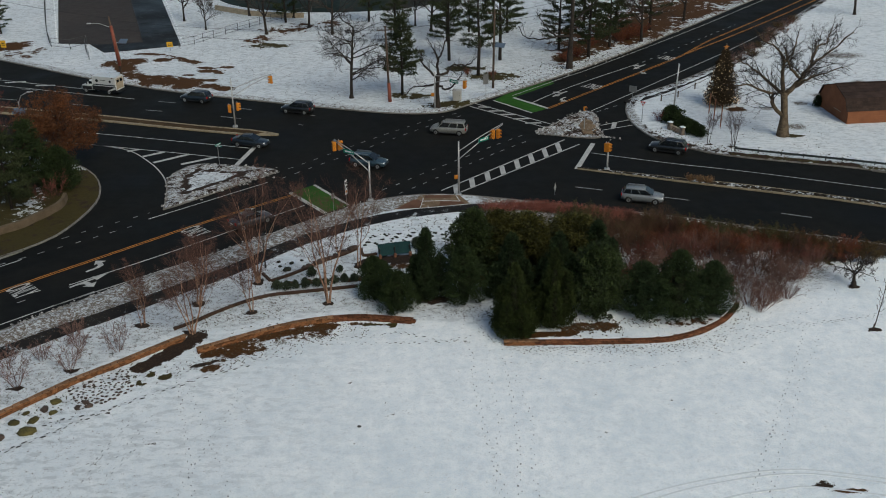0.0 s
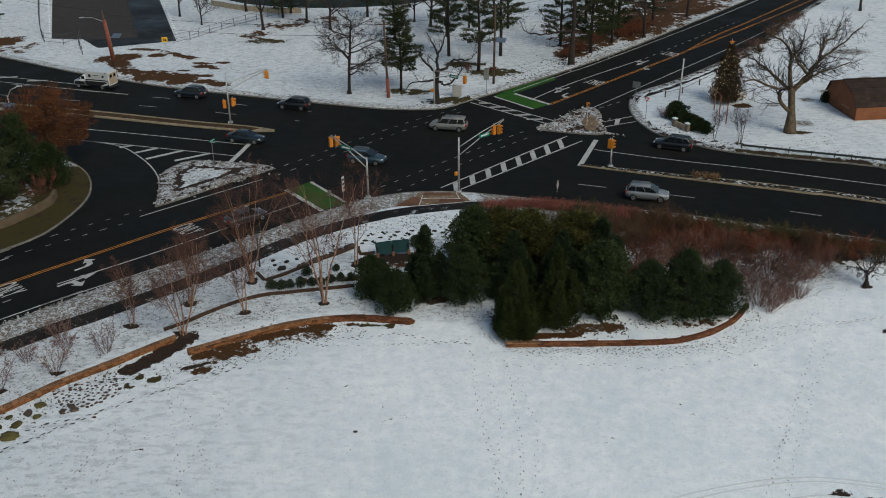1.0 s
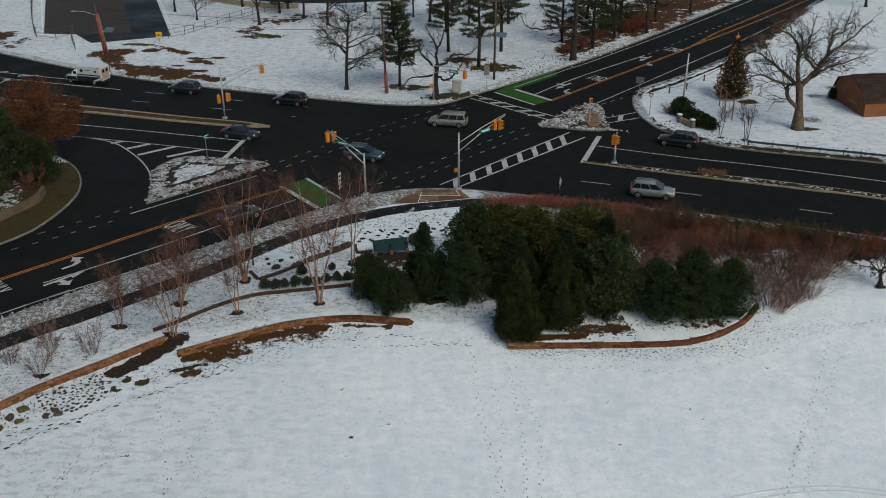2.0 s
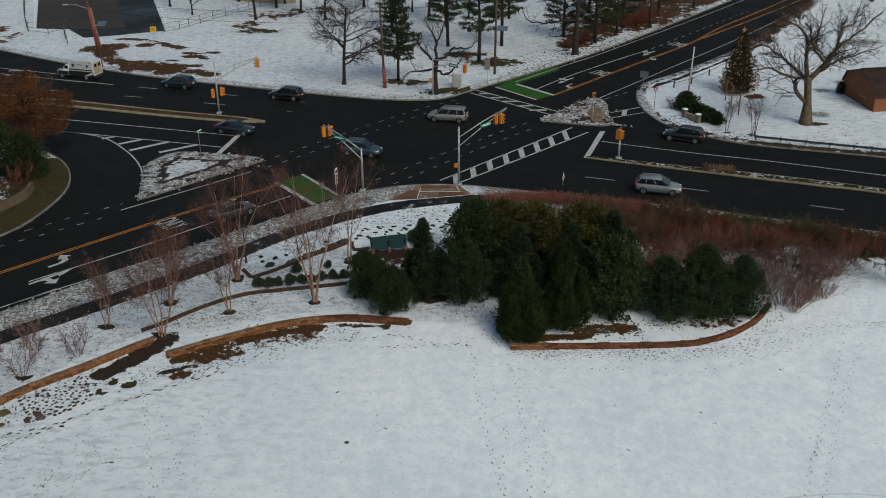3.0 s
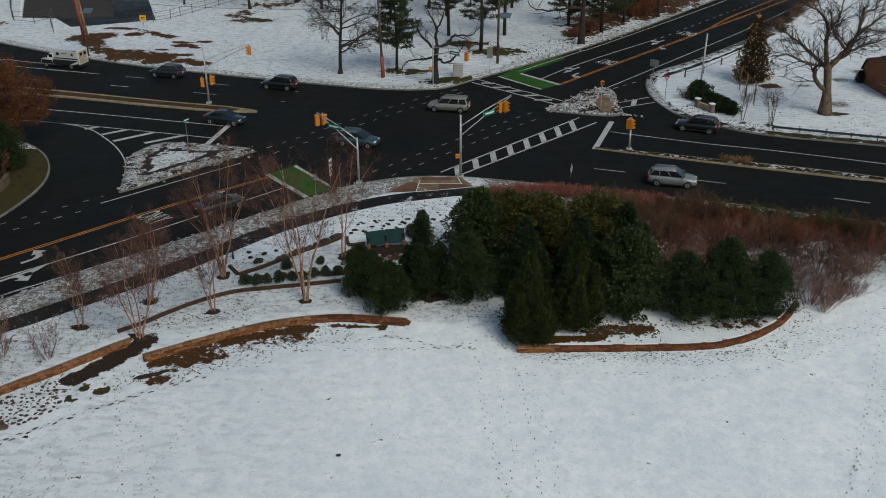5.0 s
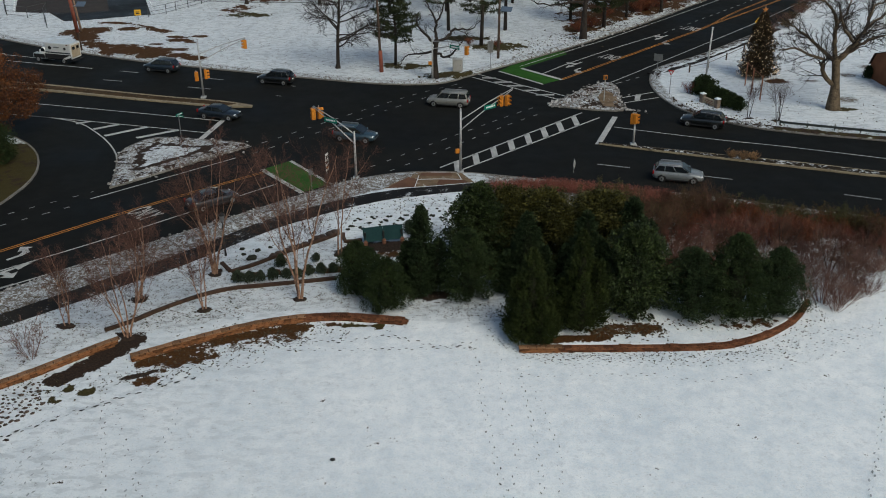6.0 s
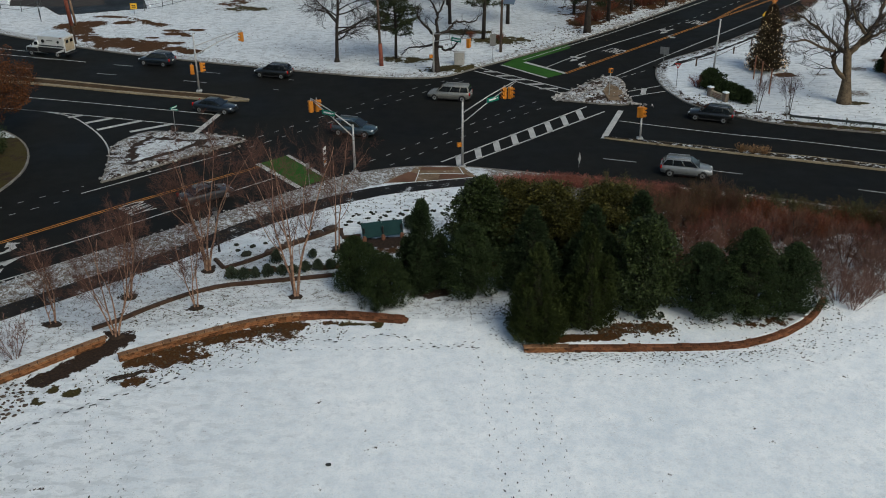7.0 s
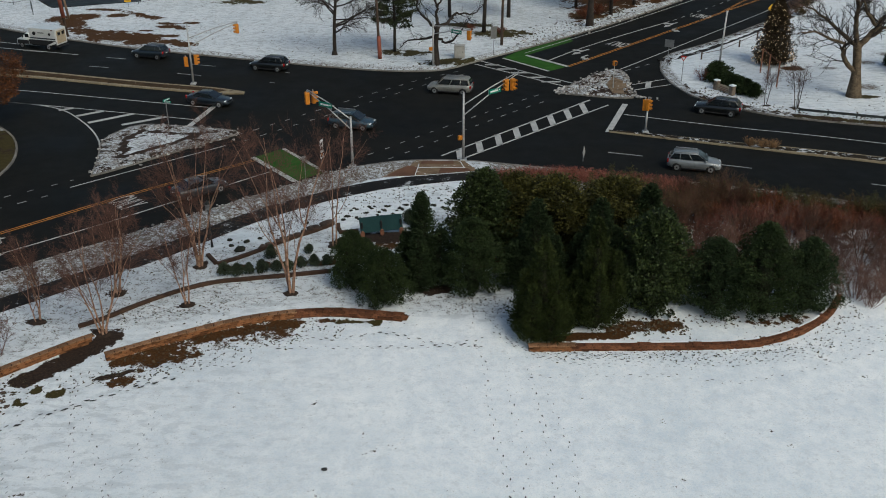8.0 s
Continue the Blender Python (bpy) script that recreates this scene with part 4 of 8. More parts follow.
def branch(r, wood, twigs, start, way, length, radius, level, cfg):
    """One limb with its own limbs, down to twigs."""
    bits = 5 if level < 2 else (3 if level < 3 else 2)
    pts = wander(r, start, way, length, bits, cfg["bend"] * (0.4 if level == 0 else 1), cfg["lift"] * (1 if level else 0.3))
    tip = max(cfg["fine"], radius * (0.45 if level == 0 else 0.2))
    radii = [radius + (tip - radius) * i / bits for i in range(bits + 1)]
    target = wood if level < cfg["woody"] else twigs
    target.tube(pts, radii, 7 if level == 0 else (5 if level == 1 else 3), level == 0)
    if level >= cfg["levels"]:
        return
    n = cfg["count"][level]
    for i in range(n):
        t = cfg["from"][level] + (1 - cfg["from"][level]) * (i + r.random()) / n
        j = min(int(t * bits), bits - 1)
        p = pts[j].lerp(pts[j + 1], t * bits - j)
        d = (pts[j + 1] - pts[j]).normalized()
        share = cfg["share"][level] * (1.15 - 0.55 * t) * r.uniform(0.75, 1.2)
        branch(r, wood, twigs, p, sideways(r, d, radians(cfg["angle"][level]) * r.uniform(0.75, 1.25)), length * share, max(cfg["fine"], radii[j] * cfg["thin"]), level + 1, cfg)


def bare_tree(x, y, height, label, seed, cfg=None, bark=None, twig=None, stems=1, lean=0.0, trunk=0.55, radius=None, category="tree", name="bare_tree", group="", z=LAWN):
    """A leafless tree: trunk, limbs and a crown of fine twigs."""
    c = dict(bend=0.16, lift=0.07, levels=4, woody=2, fine=0.012, thin=0.55, count=[9, 6, 5, 4], angle=[55, 45, 42, 40], share=[0.62, 0.55, 0.5, 0.5], **{"from": [0.3, 0.25, 0.2, 0.2]})
    c.update(cfg or {})
    r = random.Random(seed)
    wood, twigs = Geo(), Geo()
    for k in range(stems):
        a = math.tau * (k + r.random() * 0.5) / max(1, stems)
        way = Vector((math.cos(a) * lean, math.sin(a) * lean, 1))
        h = height * (1 if k == 0 else r.uniform(0.75, 1.0))
        base = Vector((math.cos(a), math.sin(a), 0)) * (0.16 if stems > 1 else 0) + Vector((0, 0, -0.15))
        branch(r, wood, twigs, base, way, h * trunk, (radius or height * 0.025), 0, c)
    if stems == 1:
        wood.tube([(0, 0, -0.15), (0, 0, 0.15), (0, 0, 0.5)], [(radius or height * 0.025) * k for k in (1.8, 1.35, 1.02)], 8, False)
    ob = thing(name, pose(x, y, z, 0, 0, r.uniform(0, 360)), label, category, group)
    part("trunk", wood, bark or M_bark, ob, "", True)
    part("crown", twigs, twig or M_twig, ob, "fine bare twigs")
    return ob


def leaf_mesh(name, centres, outward, size, slim, mat, seed, droop=0.0, spread=0.9):
    """Many small leaves or needle tufts, each a bent blade."""
    r = np.random.RandomState(seed)
    n = len(centres)
    d = outward + r.normal(0, spread, (n, 3))
    d[:, 2] -= droop
    d /= np.linalg.norm(d, axis=1)[:, None] + 1e-9
    u = np.cross(d, r.normal(0, 1, (n, 3)))
    u /= np.linalg.norm(u, axis=1)[:, None] + 1e-9
    s = size * r.uniform(0.6, 1.35, (n, 1))
    up = np.cross(d, u)
    mid = centres + d * s * 0.5 + up * s * 0.12
    v = np.stack([centres, mid + u * s * slim, centres + d * s, mid - u * s * slim], 1).reshape(-1, 3)
    q = np.arange(4 * n, dtype=np.int32)
    me = bpy.data.meshes.new(name)
    me.vertices.add(4 * n)
    me.vertices.foreach_set("co", v.astype(np.float32).ravel())
    me.loops.add(4 * n)
    me.loops.foreach_set("vertex_index", q)
    me.polygons.add(n)
    me.polygons.foreach_set("loop_start", q[::4].copy())
    me.update(calc_edges=True)
    me.materials.append(mat)
    return me


def clump_points(r, clumps, per, flatten=0.75):
    """Points on many small rounded clumps: (centre, radius) each."""
    pts, out = [], []
    for c, rad in clumps:
        d = r.normal(0, 1, (per, 3))
        d /= np.linalg.norm(d, axis=1)[:, None]
        d[:, 2] *= flatten
        rr = rad * r.uniform(0.55, 1.05, (per, 1))
        pts.append(np.asarray(c) + d * rr)
        out.append(d)
    return np.concatenate(pts), np.concatenate(out)


def evergreen_meshes(height, radius, shape, seed, mat, clumps=150, per=60, leaf=0.2, slim=0.22, droop=0.1, clump=0.32):
    """Trunk and crown meshes of a dense evergreen. shape: cone, egg or dome."""
    r = np.random.RandomState(seed)
    blobs = []
    for i in range(clumps):
        t = ((i + r.rand()) / clumps) ** (1.0 if shape != "cone" else 1.25)
        a = i * 2.39996 + r.uniform(-0.4, 0.4)
        if shape == "cone":
            prof = (1 - t) ** 0.8 * (0.75 + 0.25 * min(1, t * 8)) + 0.03
        elif shape == "egg":
            prof = math.sqrt(max(0.0, math.sin(math.pi * min(1, 0.16 + 0.84 * t)))) * (1.04 - 0.42 * t)
        elif shape == "bullet":
            prof = (1 - t ** 2.2) ** 0.72 * (0.80 + 0.20 * min(1, t * 5)) + 0.02
        else:
            prof = math.sqrt(max(0.02, 1 - (t * 1.0) ** 2.4)) * (0.8 + 0.2 * min(1, t * 5))
        lump = 1 + 0.15 * math.sin(3 * a + seed) + 0.13 * math.sin(7 * t * 3 + 2 * a) + r.uniform(-0.26, 0.13)
        rad = radius * prof * lump
        depth = 1 - 0.35 * r.rand() ** 2
        blobs.append(((rad * depth * math.cos(a), rad * depth * math.sin(a), 0.12 + height * (0.03 + 0.94 * t)), radius * clump * (0.55 + 0.55 * prof) * (0.55 + 0.45 * min(1, t * 6)) * r.uniform(0.5, 1.3)))
    inner = [((c[0] * 0.6, c[1] * 0.6, c[2] * 0.94), q * 1.1) for c, q in blobs[::3]]
    pts, out = clump_points(r, blobs + inner, per)
    flatr = np.stack([pts[:, 0], pts[:, 1], np.full(len(pts), 0.3)], 1)
    out = out * 0.8 + flatr / (np.linalg.norm(flatr, axis=1)[:, None] + 1e-6) * 0.7
    crown = leaf_mesh("crown", pts, out, leaf, slim, mat, seed + 1, droop, 0.55)
    g = Geo()
    g.tube([(0, 0, -0.2), (0.03, 0.02, height * 0.4), (0, 0, height * 0.88)], [height * 0.022 + 0.05, height * 0.016 + 0.03, 0.02], 6)
    rr = random.Random(seed)
    # Added dark balls round the trunk: fill gaps and stand for interior shade.
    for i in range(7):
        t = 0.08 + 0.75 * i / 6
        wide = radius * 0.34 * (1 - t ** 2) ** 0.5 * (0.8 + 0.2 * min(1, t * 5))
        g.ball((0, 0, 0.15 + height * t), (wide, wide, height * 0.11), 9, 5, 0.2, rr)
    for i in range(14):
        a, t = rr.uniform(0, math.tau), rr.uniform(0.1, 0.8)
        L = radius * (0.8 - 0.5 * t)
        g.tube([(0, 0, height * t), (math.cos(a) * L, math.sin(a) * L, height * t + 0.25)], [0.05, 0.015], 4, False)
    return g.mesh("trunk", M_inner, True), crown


def conifer_meshes(height, radius, seed, mat, limbs=240, per=112, leaf=0.165, slim=0.17, rise=0.25, skirt=0.02, spires=0):
    """A dense conifer: sprays that reach out in uneven tiers from a leader and, where it has them, from side leaders."""
    r = np.random.RandomState(seed)
    rr = random.Random(seed)
    pts, out = [], []
    wood = Geo()
    axes = [(0.0, 0.0, height, radius * (0.74 if spires else 1.0), limbs)]
    for k in range(spires):
        a = math.tau * (k + rr.uniform(-0.25, 0.25)) / spires
        away = radius * rr.uniform(0.42, 0.62)
        axes.append((away * math.cos(a), away * math.sin(a), height * rr.uniform(0.40, 0.72), radius * rr.uniform(0.42, 0.56), int(limbs * 0.42)))
    for ax, ay, tall, wide_of, count in axes:
        wood.tube([(ax * 0.3, ay * 0.3, -0.2), (ax * 0.8, ay * 0.8, tall * 0.45), (ax, ay, tall * 0.97)], [tall * 0.016 + 0.04, tall * 0.011 + 0.02, 0.012], 5)
        for i in range(count):
            t = skirt + (1 - skirt) * ((i + rr.random()) / count) ** 1.35
            a = i * 2.39996 + rr.uniform(-0.5, 0.5)
            reach = wide_of * ((1 - t) ** 0.68 * (0.86 + 0.14 * min(1, t * 7)) + 0.03) * rr.uniform(0.62, 1.16) * (1 + 0.12 * math.sin(3 * a + seed))
            z0 = tall * t * 0.96 + 0.1
            if i % 3 == 0:
                wood.tube([(ax, ay, z0), (ax + math.cos(a) * reach * 0.8, ay + math.sin(a) * reach * 0.8, z0 + rise * reach * 0.8)], [0.03, 0.01], 3, False)
            u = r.uniform(0.08, 1.0, per) ** 0.7
            wide = 0.30 * reach * (1.15 - u) + 0.08
            side, lift = r.normal(0, 1, per) * wide, r.normal(0, 0.08, per) - 0.05 * u
            pts.append(np.stack([ax + np.cos(a) * u * reach - np.sin(a) * side, ay + np.sin(a) * u * reach + np.cos(a) * side, z0 + rise * reach * u * u + lift], 1))
            out.append(np.tile((math.cos(a), math.sin(a), 0.45 + rise), (per, 1)))
        # Dark core balls along each leader, painted as the crown's inner shade.
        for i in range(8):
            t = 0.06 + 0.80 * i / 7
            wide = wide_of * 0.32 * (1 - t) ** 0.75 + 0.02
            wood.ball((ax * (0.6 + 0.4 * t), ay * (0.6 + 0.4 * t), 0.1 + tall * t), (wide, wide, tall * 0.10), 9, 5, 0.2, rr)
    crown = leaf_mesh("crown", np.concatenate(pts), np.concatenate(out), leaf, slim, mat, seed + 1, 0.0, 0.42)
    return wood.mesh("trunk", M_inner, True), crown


def plant(name, meshes, x, y, label, category, turn=0.0, scale=(1, 1, 1), group="", z=LAWN):
    ob = thing(name, pose(x, y, z, 0, 0, turn) @ Matrix.Diagonal((*scale, 1)), label, category, group)
    part("trunk", meshes[0], None, ob)
    part("crown", meshes[1], None, ob)
    return ob


def pine_meshes(height, radius, seed, bare_to=0.3, limbs=46, mat=None):
    """Trunk with whorls of limbs that carry needle tufts, open and layered."""
    r = random.Random(seed)
    wood = Geo()
    bend = [(r.uniform(-0.15, 0.15), r.uniform(-0.15, 0.15), height * t) for t in (0.0, 0.3, 0.6, 1.0)]
    bend[0] = (0, 0, -0.2)
    wood.tube(bend, [height * 0.018, height * 0.014, height * 0.009, 0.03], 7)
    centres, ways = [], []
    for i in range(limbs):
        t = bare_to + (0.98 - bare_to) * (i + r.random() * 0.8) / limbs
        L = radius * ((1.03 - t) / (1.03 - bare_to)) ** 0.62 * r.uniform(0.62, 1.1) * (1 if t > bare_to + 0.08 else 0.75)
        a = i * 2.4 + r.uniform(-0.5, 0.5)
        pts = wander(r, (0, 0, height * t), (math.cos(a), math.sin(a), 0.1), L, 4, 0.12, 0.04)
        wood.tube(pts, [0.055, 0.045, 0.035, 0.022, 0.01], 4, False)
        for k in range(int(8 + L * 16)):
            u = r.uniform(0.22, 1.0) ** 0.8 * 4
            j = min(3, int(u))
            p = pts[j].lerp(pts[j + 1], u - j) + Vector((r.gauss(0, 0.24), r.gauss(0, 0.24), r.gauss(0.06, 0.07)))
            for _ in range(6):
                centres.append(p + Vector((r.gauss(0, 0.05), r.gauss(0, 0.05), r.gauss(0, 0.03))))
                ways.append((math.cos(a) * 0.5, math.sin(a) * 0.5, 0.3))
    crown = leaf_mesh("crown", np.array(centres), np.array(ways), 0.38, 0.095, mat or M_leaf_pine, seed, 0.0, 0.75)
    return wood.mesh("trunk", M_bark_dark, True), crown


def shrub_meshes(seed, height, radius, stems, mat, leaves=0, leaf_mat=None, leaf=0.14, twigs=6):
    """A many-stemmed bare shrub, with a few leaves if any hang on."""
    r = random.Random(seed)
    g, tips = Geo(), []
    for i in range(stems):
        a, s = r.uniform(0, math.tau), r.uniform(0.15, 1.0)
        way = Vector((math.cos(a) * s * radius, math.sin(a) * s * radius, height * r.uniform(0.75, 1.05)))
        start = Vector((math.cos(a) * radius * 0.3 * s, math.sin(a) * radius * 0.3 * s, -0.1))
        pts = wander(r, start, way, way.length, 3, 0.14, 0.02)
        g.tube(pts, [0.017, 0.014, 0.010, 0.006], 3, False)
        for _ in range(twigs):
            u = r.uniform(0.9, 2.9)
            j = int(u)
            p = pts[j].lerp(pts[j + 1], u - j)
            d = sideways(r, (pts[j + 1] - pts[j]).normalized(), r.uniform(0.4, 0.8))
            q = p + d * way.length * r.uniform(0.15, 0.32)
            m = p.lerp(q, 0.5) + Vector((0, 0, 0.04))
            g.tube([p, q], [0.009, 0.005], 3, False)
            tips += [m, q, p]
    wood = g.mesh("branchwork", mat)
    crown = None
    if leaves:
        pts = np.array([tuple(r.choice(tips)) for _ in range(leaves)]) + np.random.RandomState(seed).normal(0, 0.10, (leaves, 3))
        crown = leaf_mesh("foliage", pts, np.tile((0.0, 0.0, 0.3), (leaves, 1)), leaf, 0.3, leaf_mat, seed + 3, 0.0, 0.9)
    return wood, crown


def shrub(name, meshes, x, y, label, turn, scale, group="", category="shrub", z=LAWN):
    ob = thing(name, pose(x, y, z, 0, 0, turn) @ Matrix.Diagonal((*scale, 1)), label, category, group)
    part("branchwork", meshes[0], None, ob)
    if meshes[1]:
        part("foliage", meshes[1], None, ob)
    return ob


# the evergreen thicket behind the stone wall
holly = evergreen_meshes(4.6, 2.1, "egg", 11, M_leaf_dark, 190, 105, 0.135, 0.26, 0.1, 0.26)
holly_b = evergreen_meshes(4.7, 2.2, "dome", 12, M_leaf_holly, 190, 105, 0.135, 0.26, 0.1, 0.25)
cedar = conifer_meshes(7.3, 2.2, 13, M_leaf_blue, 200, 95, 0.15, 0.19, 0.3, 0.02, 4)
cedar_b = conifer_meshes(7.4, 2.5, 14, M_leaf_cedar, 190, 85, 0.15, 0.17, 0.55, 0.02, 7)
cedar_c = conifer_meshes(7.4, 2.4, 24, M_leaf_cedar, 190, 85, 0.15, 0.17, 0.55, 0.02, 6)
yew = evergreen_meshes(6.2, 1.9, "bullet", 15, M_leaf_dark, 210, 105, 0.125, 0.25, 0.1, 0.24)
yew_b = evergreen_meshes(6.0, 1.8, "bullet", 19, M_leaf_blue, 200, 105, 0.125, 0.25, 0.1, 0.25)
magnolia = evergreen_meshes(6.8, 3.2, "dome", 16, M_leaf_magnolia, 230, 110, 0.19, 0.28, 0.0, 0.21)
magnolia_b = evergreen_meshes(6.4, 2.7, "egg", 17, M_leaf_glossy, 210, 105, 0.19, 0.28, 0.0, 0.23)
magnolia_c = evergreen_meshes(6.6, 2.8, "dome", 27, M_leaf_glossy, 200, 105, 0.19, 0.28, 0.0, 0.24)
spruce_dark = conifer_meshes(7.6, 2.7, 18, M_leaf_blue, 190, 90, 0.155, 0.19, 0.3, 0.02, 5)
G_EV = "evergreens above the wall"
plant("holly_bush", holly, -6.2, 75.4, "dense dark green holly bush above the wall", "shrub", 20, (0.72, 0.72, 0.86), G_EV)
plant("holly_bush", holly_b, -4.0, 73.0, "dense dark green holly bush with yellowish tips", "shrub", 80, (0.74, 0.74, 0.80), G_EV)
plant("cedar_tree", cedar, -1.5, 75.9, "pointed dark green cedar on a mulched bed", "conifer", 0, (1.12, 1.12, 0.92), G_EV)
plant("yew_tree", yew, 1.9, 74.7, "rounded dark green yew in snow", "conifer", 140, (1.0, 1.0, 0.84), G_EV)
plant("magnolia_tree", magnolia_b, 2.9, 80.4, "glossy-leaved evergreen magnolia behind the conifers", "tree", 10, (0.96, 0.95, 0.99), G_EV)
plant("magnolia_tree", magnolia, 7.8, 79.8, "broad evergreen magnolia with olive-brown leaves", "tree", 70, (1.05, 1.0, 0.89), G_EV)
plant("magnolia_tree", magnolia, 12.2, 79.8, "broad evergreen magnolia with olive-brown leaves", "tree", 190, (1.0, 1.0, 0.87), G_EV)
plant("magnolia_tree", magnolia, 5.3, 81.6, "broad evergreen magnolia with olive-brown leaves", "tree", 300, (0.86, 0.8, 0.82), G_EV)
plant("cedar_tree", cedar_b, 6.0, 68.8, "tall dark green cedar at the wall's end", "conifer", 40, (0.92, 0.92, 0.91), G_EV)
plant("cedar_tree", cedar_c, 9.5, 70.4, "tall dark green cedar above the wall", "conifer", 160, (0.90, 0.90, 0.98), G_EV)
plant("yew_tree", spruce_dark, 6.2, 75.4, "dense dark evergreen in the thicket", "conifer", 200, (1.05, 1.05, 0.84), G_EV)
plant("yew_tree", spruce_dark, 10.4, 75.2, "dense dark evergreen in the thicket", "conifer", 90, (1.0, 1.0, 0.86), G_EV)
plant("magnolia_tree", magnolia_c, 13.5, 72.4, "evergreen magnolia with glossy mottled leaves", "tree", 250, (0.86, 0.86, 0.97), G_EV)
plant("cedar_tree", cedar, 14.2, 77.8, "pointed blackish green cedar in the thicket", "conifer", 120, (1.35, 1.35, 0.88), G_EV)
plant("yew_tree", yew_b, 17.5, 71.9, "rounded dark green yew above the wall", "shrub", 130, (1.1, 1.1, 0.83), G_EV)
plant("yew_tree", yew, 20.3, 71.5, "tall rounded dark green yew above the wall", "shrub", 0, (1.13, 1.13, 1.0), G_EV)
plant("yew_tree", yew_b, 23.4, 71.9, "rounded dark green yew at the wall's bend", "shrub", 200, (1.05, 1.05, 0.83), G_EV)
low = evergreen_meshes(0.9, 0.62, "bullet", 21, M_leaf_box, 60, 60, 0.09, 0.27, 0.0, 0.3)
for i, (x, y, s) in enumerate(((-15.3, 77.0, 0.85), (-14.4, 76.9, 0.8), (-13.6, 77.2, 0.72), (-12.7, 77.4, 0.85), (-11.7, 77.6, 0.72), (-10.9, 77.7, 0.7), (-10.1, 78.2, 0.72), (-9.2, 78.4, 0.75), (-8.3, 78.5, 0.7), (-9.8, 80.4, 0.62), (-12.4, 79.6, 0.9), (-2.6, 85.6, 1.0), (-2.0, 84.6, 0.9))):
    plant("box_bush", low, x, y, "small clipped dark green bush in snow", "shrub", i * 47, (s * 0.8, s * 0.8, s * 1.1), "small bushes of the memorial garden")
for i, (x, y, wide, tall) in enumerate(((-7.0, 80.8, 0.36, 0.22), (-6.0, 81.4, 0.32, 0.16), (-5.4, 80.2, 0.30, 0.20))):
    plant("holly_bush", holly, x, y, "low dark green bush in the mulch below the board", "shrub", 33 + i * 71, (wide, wide, tall), "low bushes below the board")

# the brush beside the road
red_a = shrub_meshes(31, 1.8, 1.2, 46, M_twig_red, 200, M_leaf_rust, 0.08, 11)
red_b = shrub_meshes(32, 1.9, 1.2, 40, M_twig_red, 2600, M_leaf_orange, 0.09, 8)
mauve_a = shrub_meshes(33, 2.0, 1.5, 38, M_twig_mauve, twigs=9)
mauve_b = shrub_meshes(34, 2.4, 1.6, 40, M_twig_mauve, 200, M_leaf_tan, 0.07, 9)
olive_a = shrub_meshes(35, 1.8, 1.3, 40, M_twig_brown, 4000, M_leaf_olive, 0.10)
olive_b = shrub_meshes(37, 2.0, 1.4, 36, M_twig_brown, 4500, M_leaf_moss, 0.10)
brown_a = shrub_meshes(38, 3.7, 1.3, 28, M_twig_brown, 1500, M_leaf_olive, 0.09, 24)
brown_b = shrub_meshes(39, 3.2, 1.4, 28, M_twig_brown, 1000, M_leaf_rust, 0.08, 24)
G_BR = "winter brush beside the road"
r = random.Random(5)
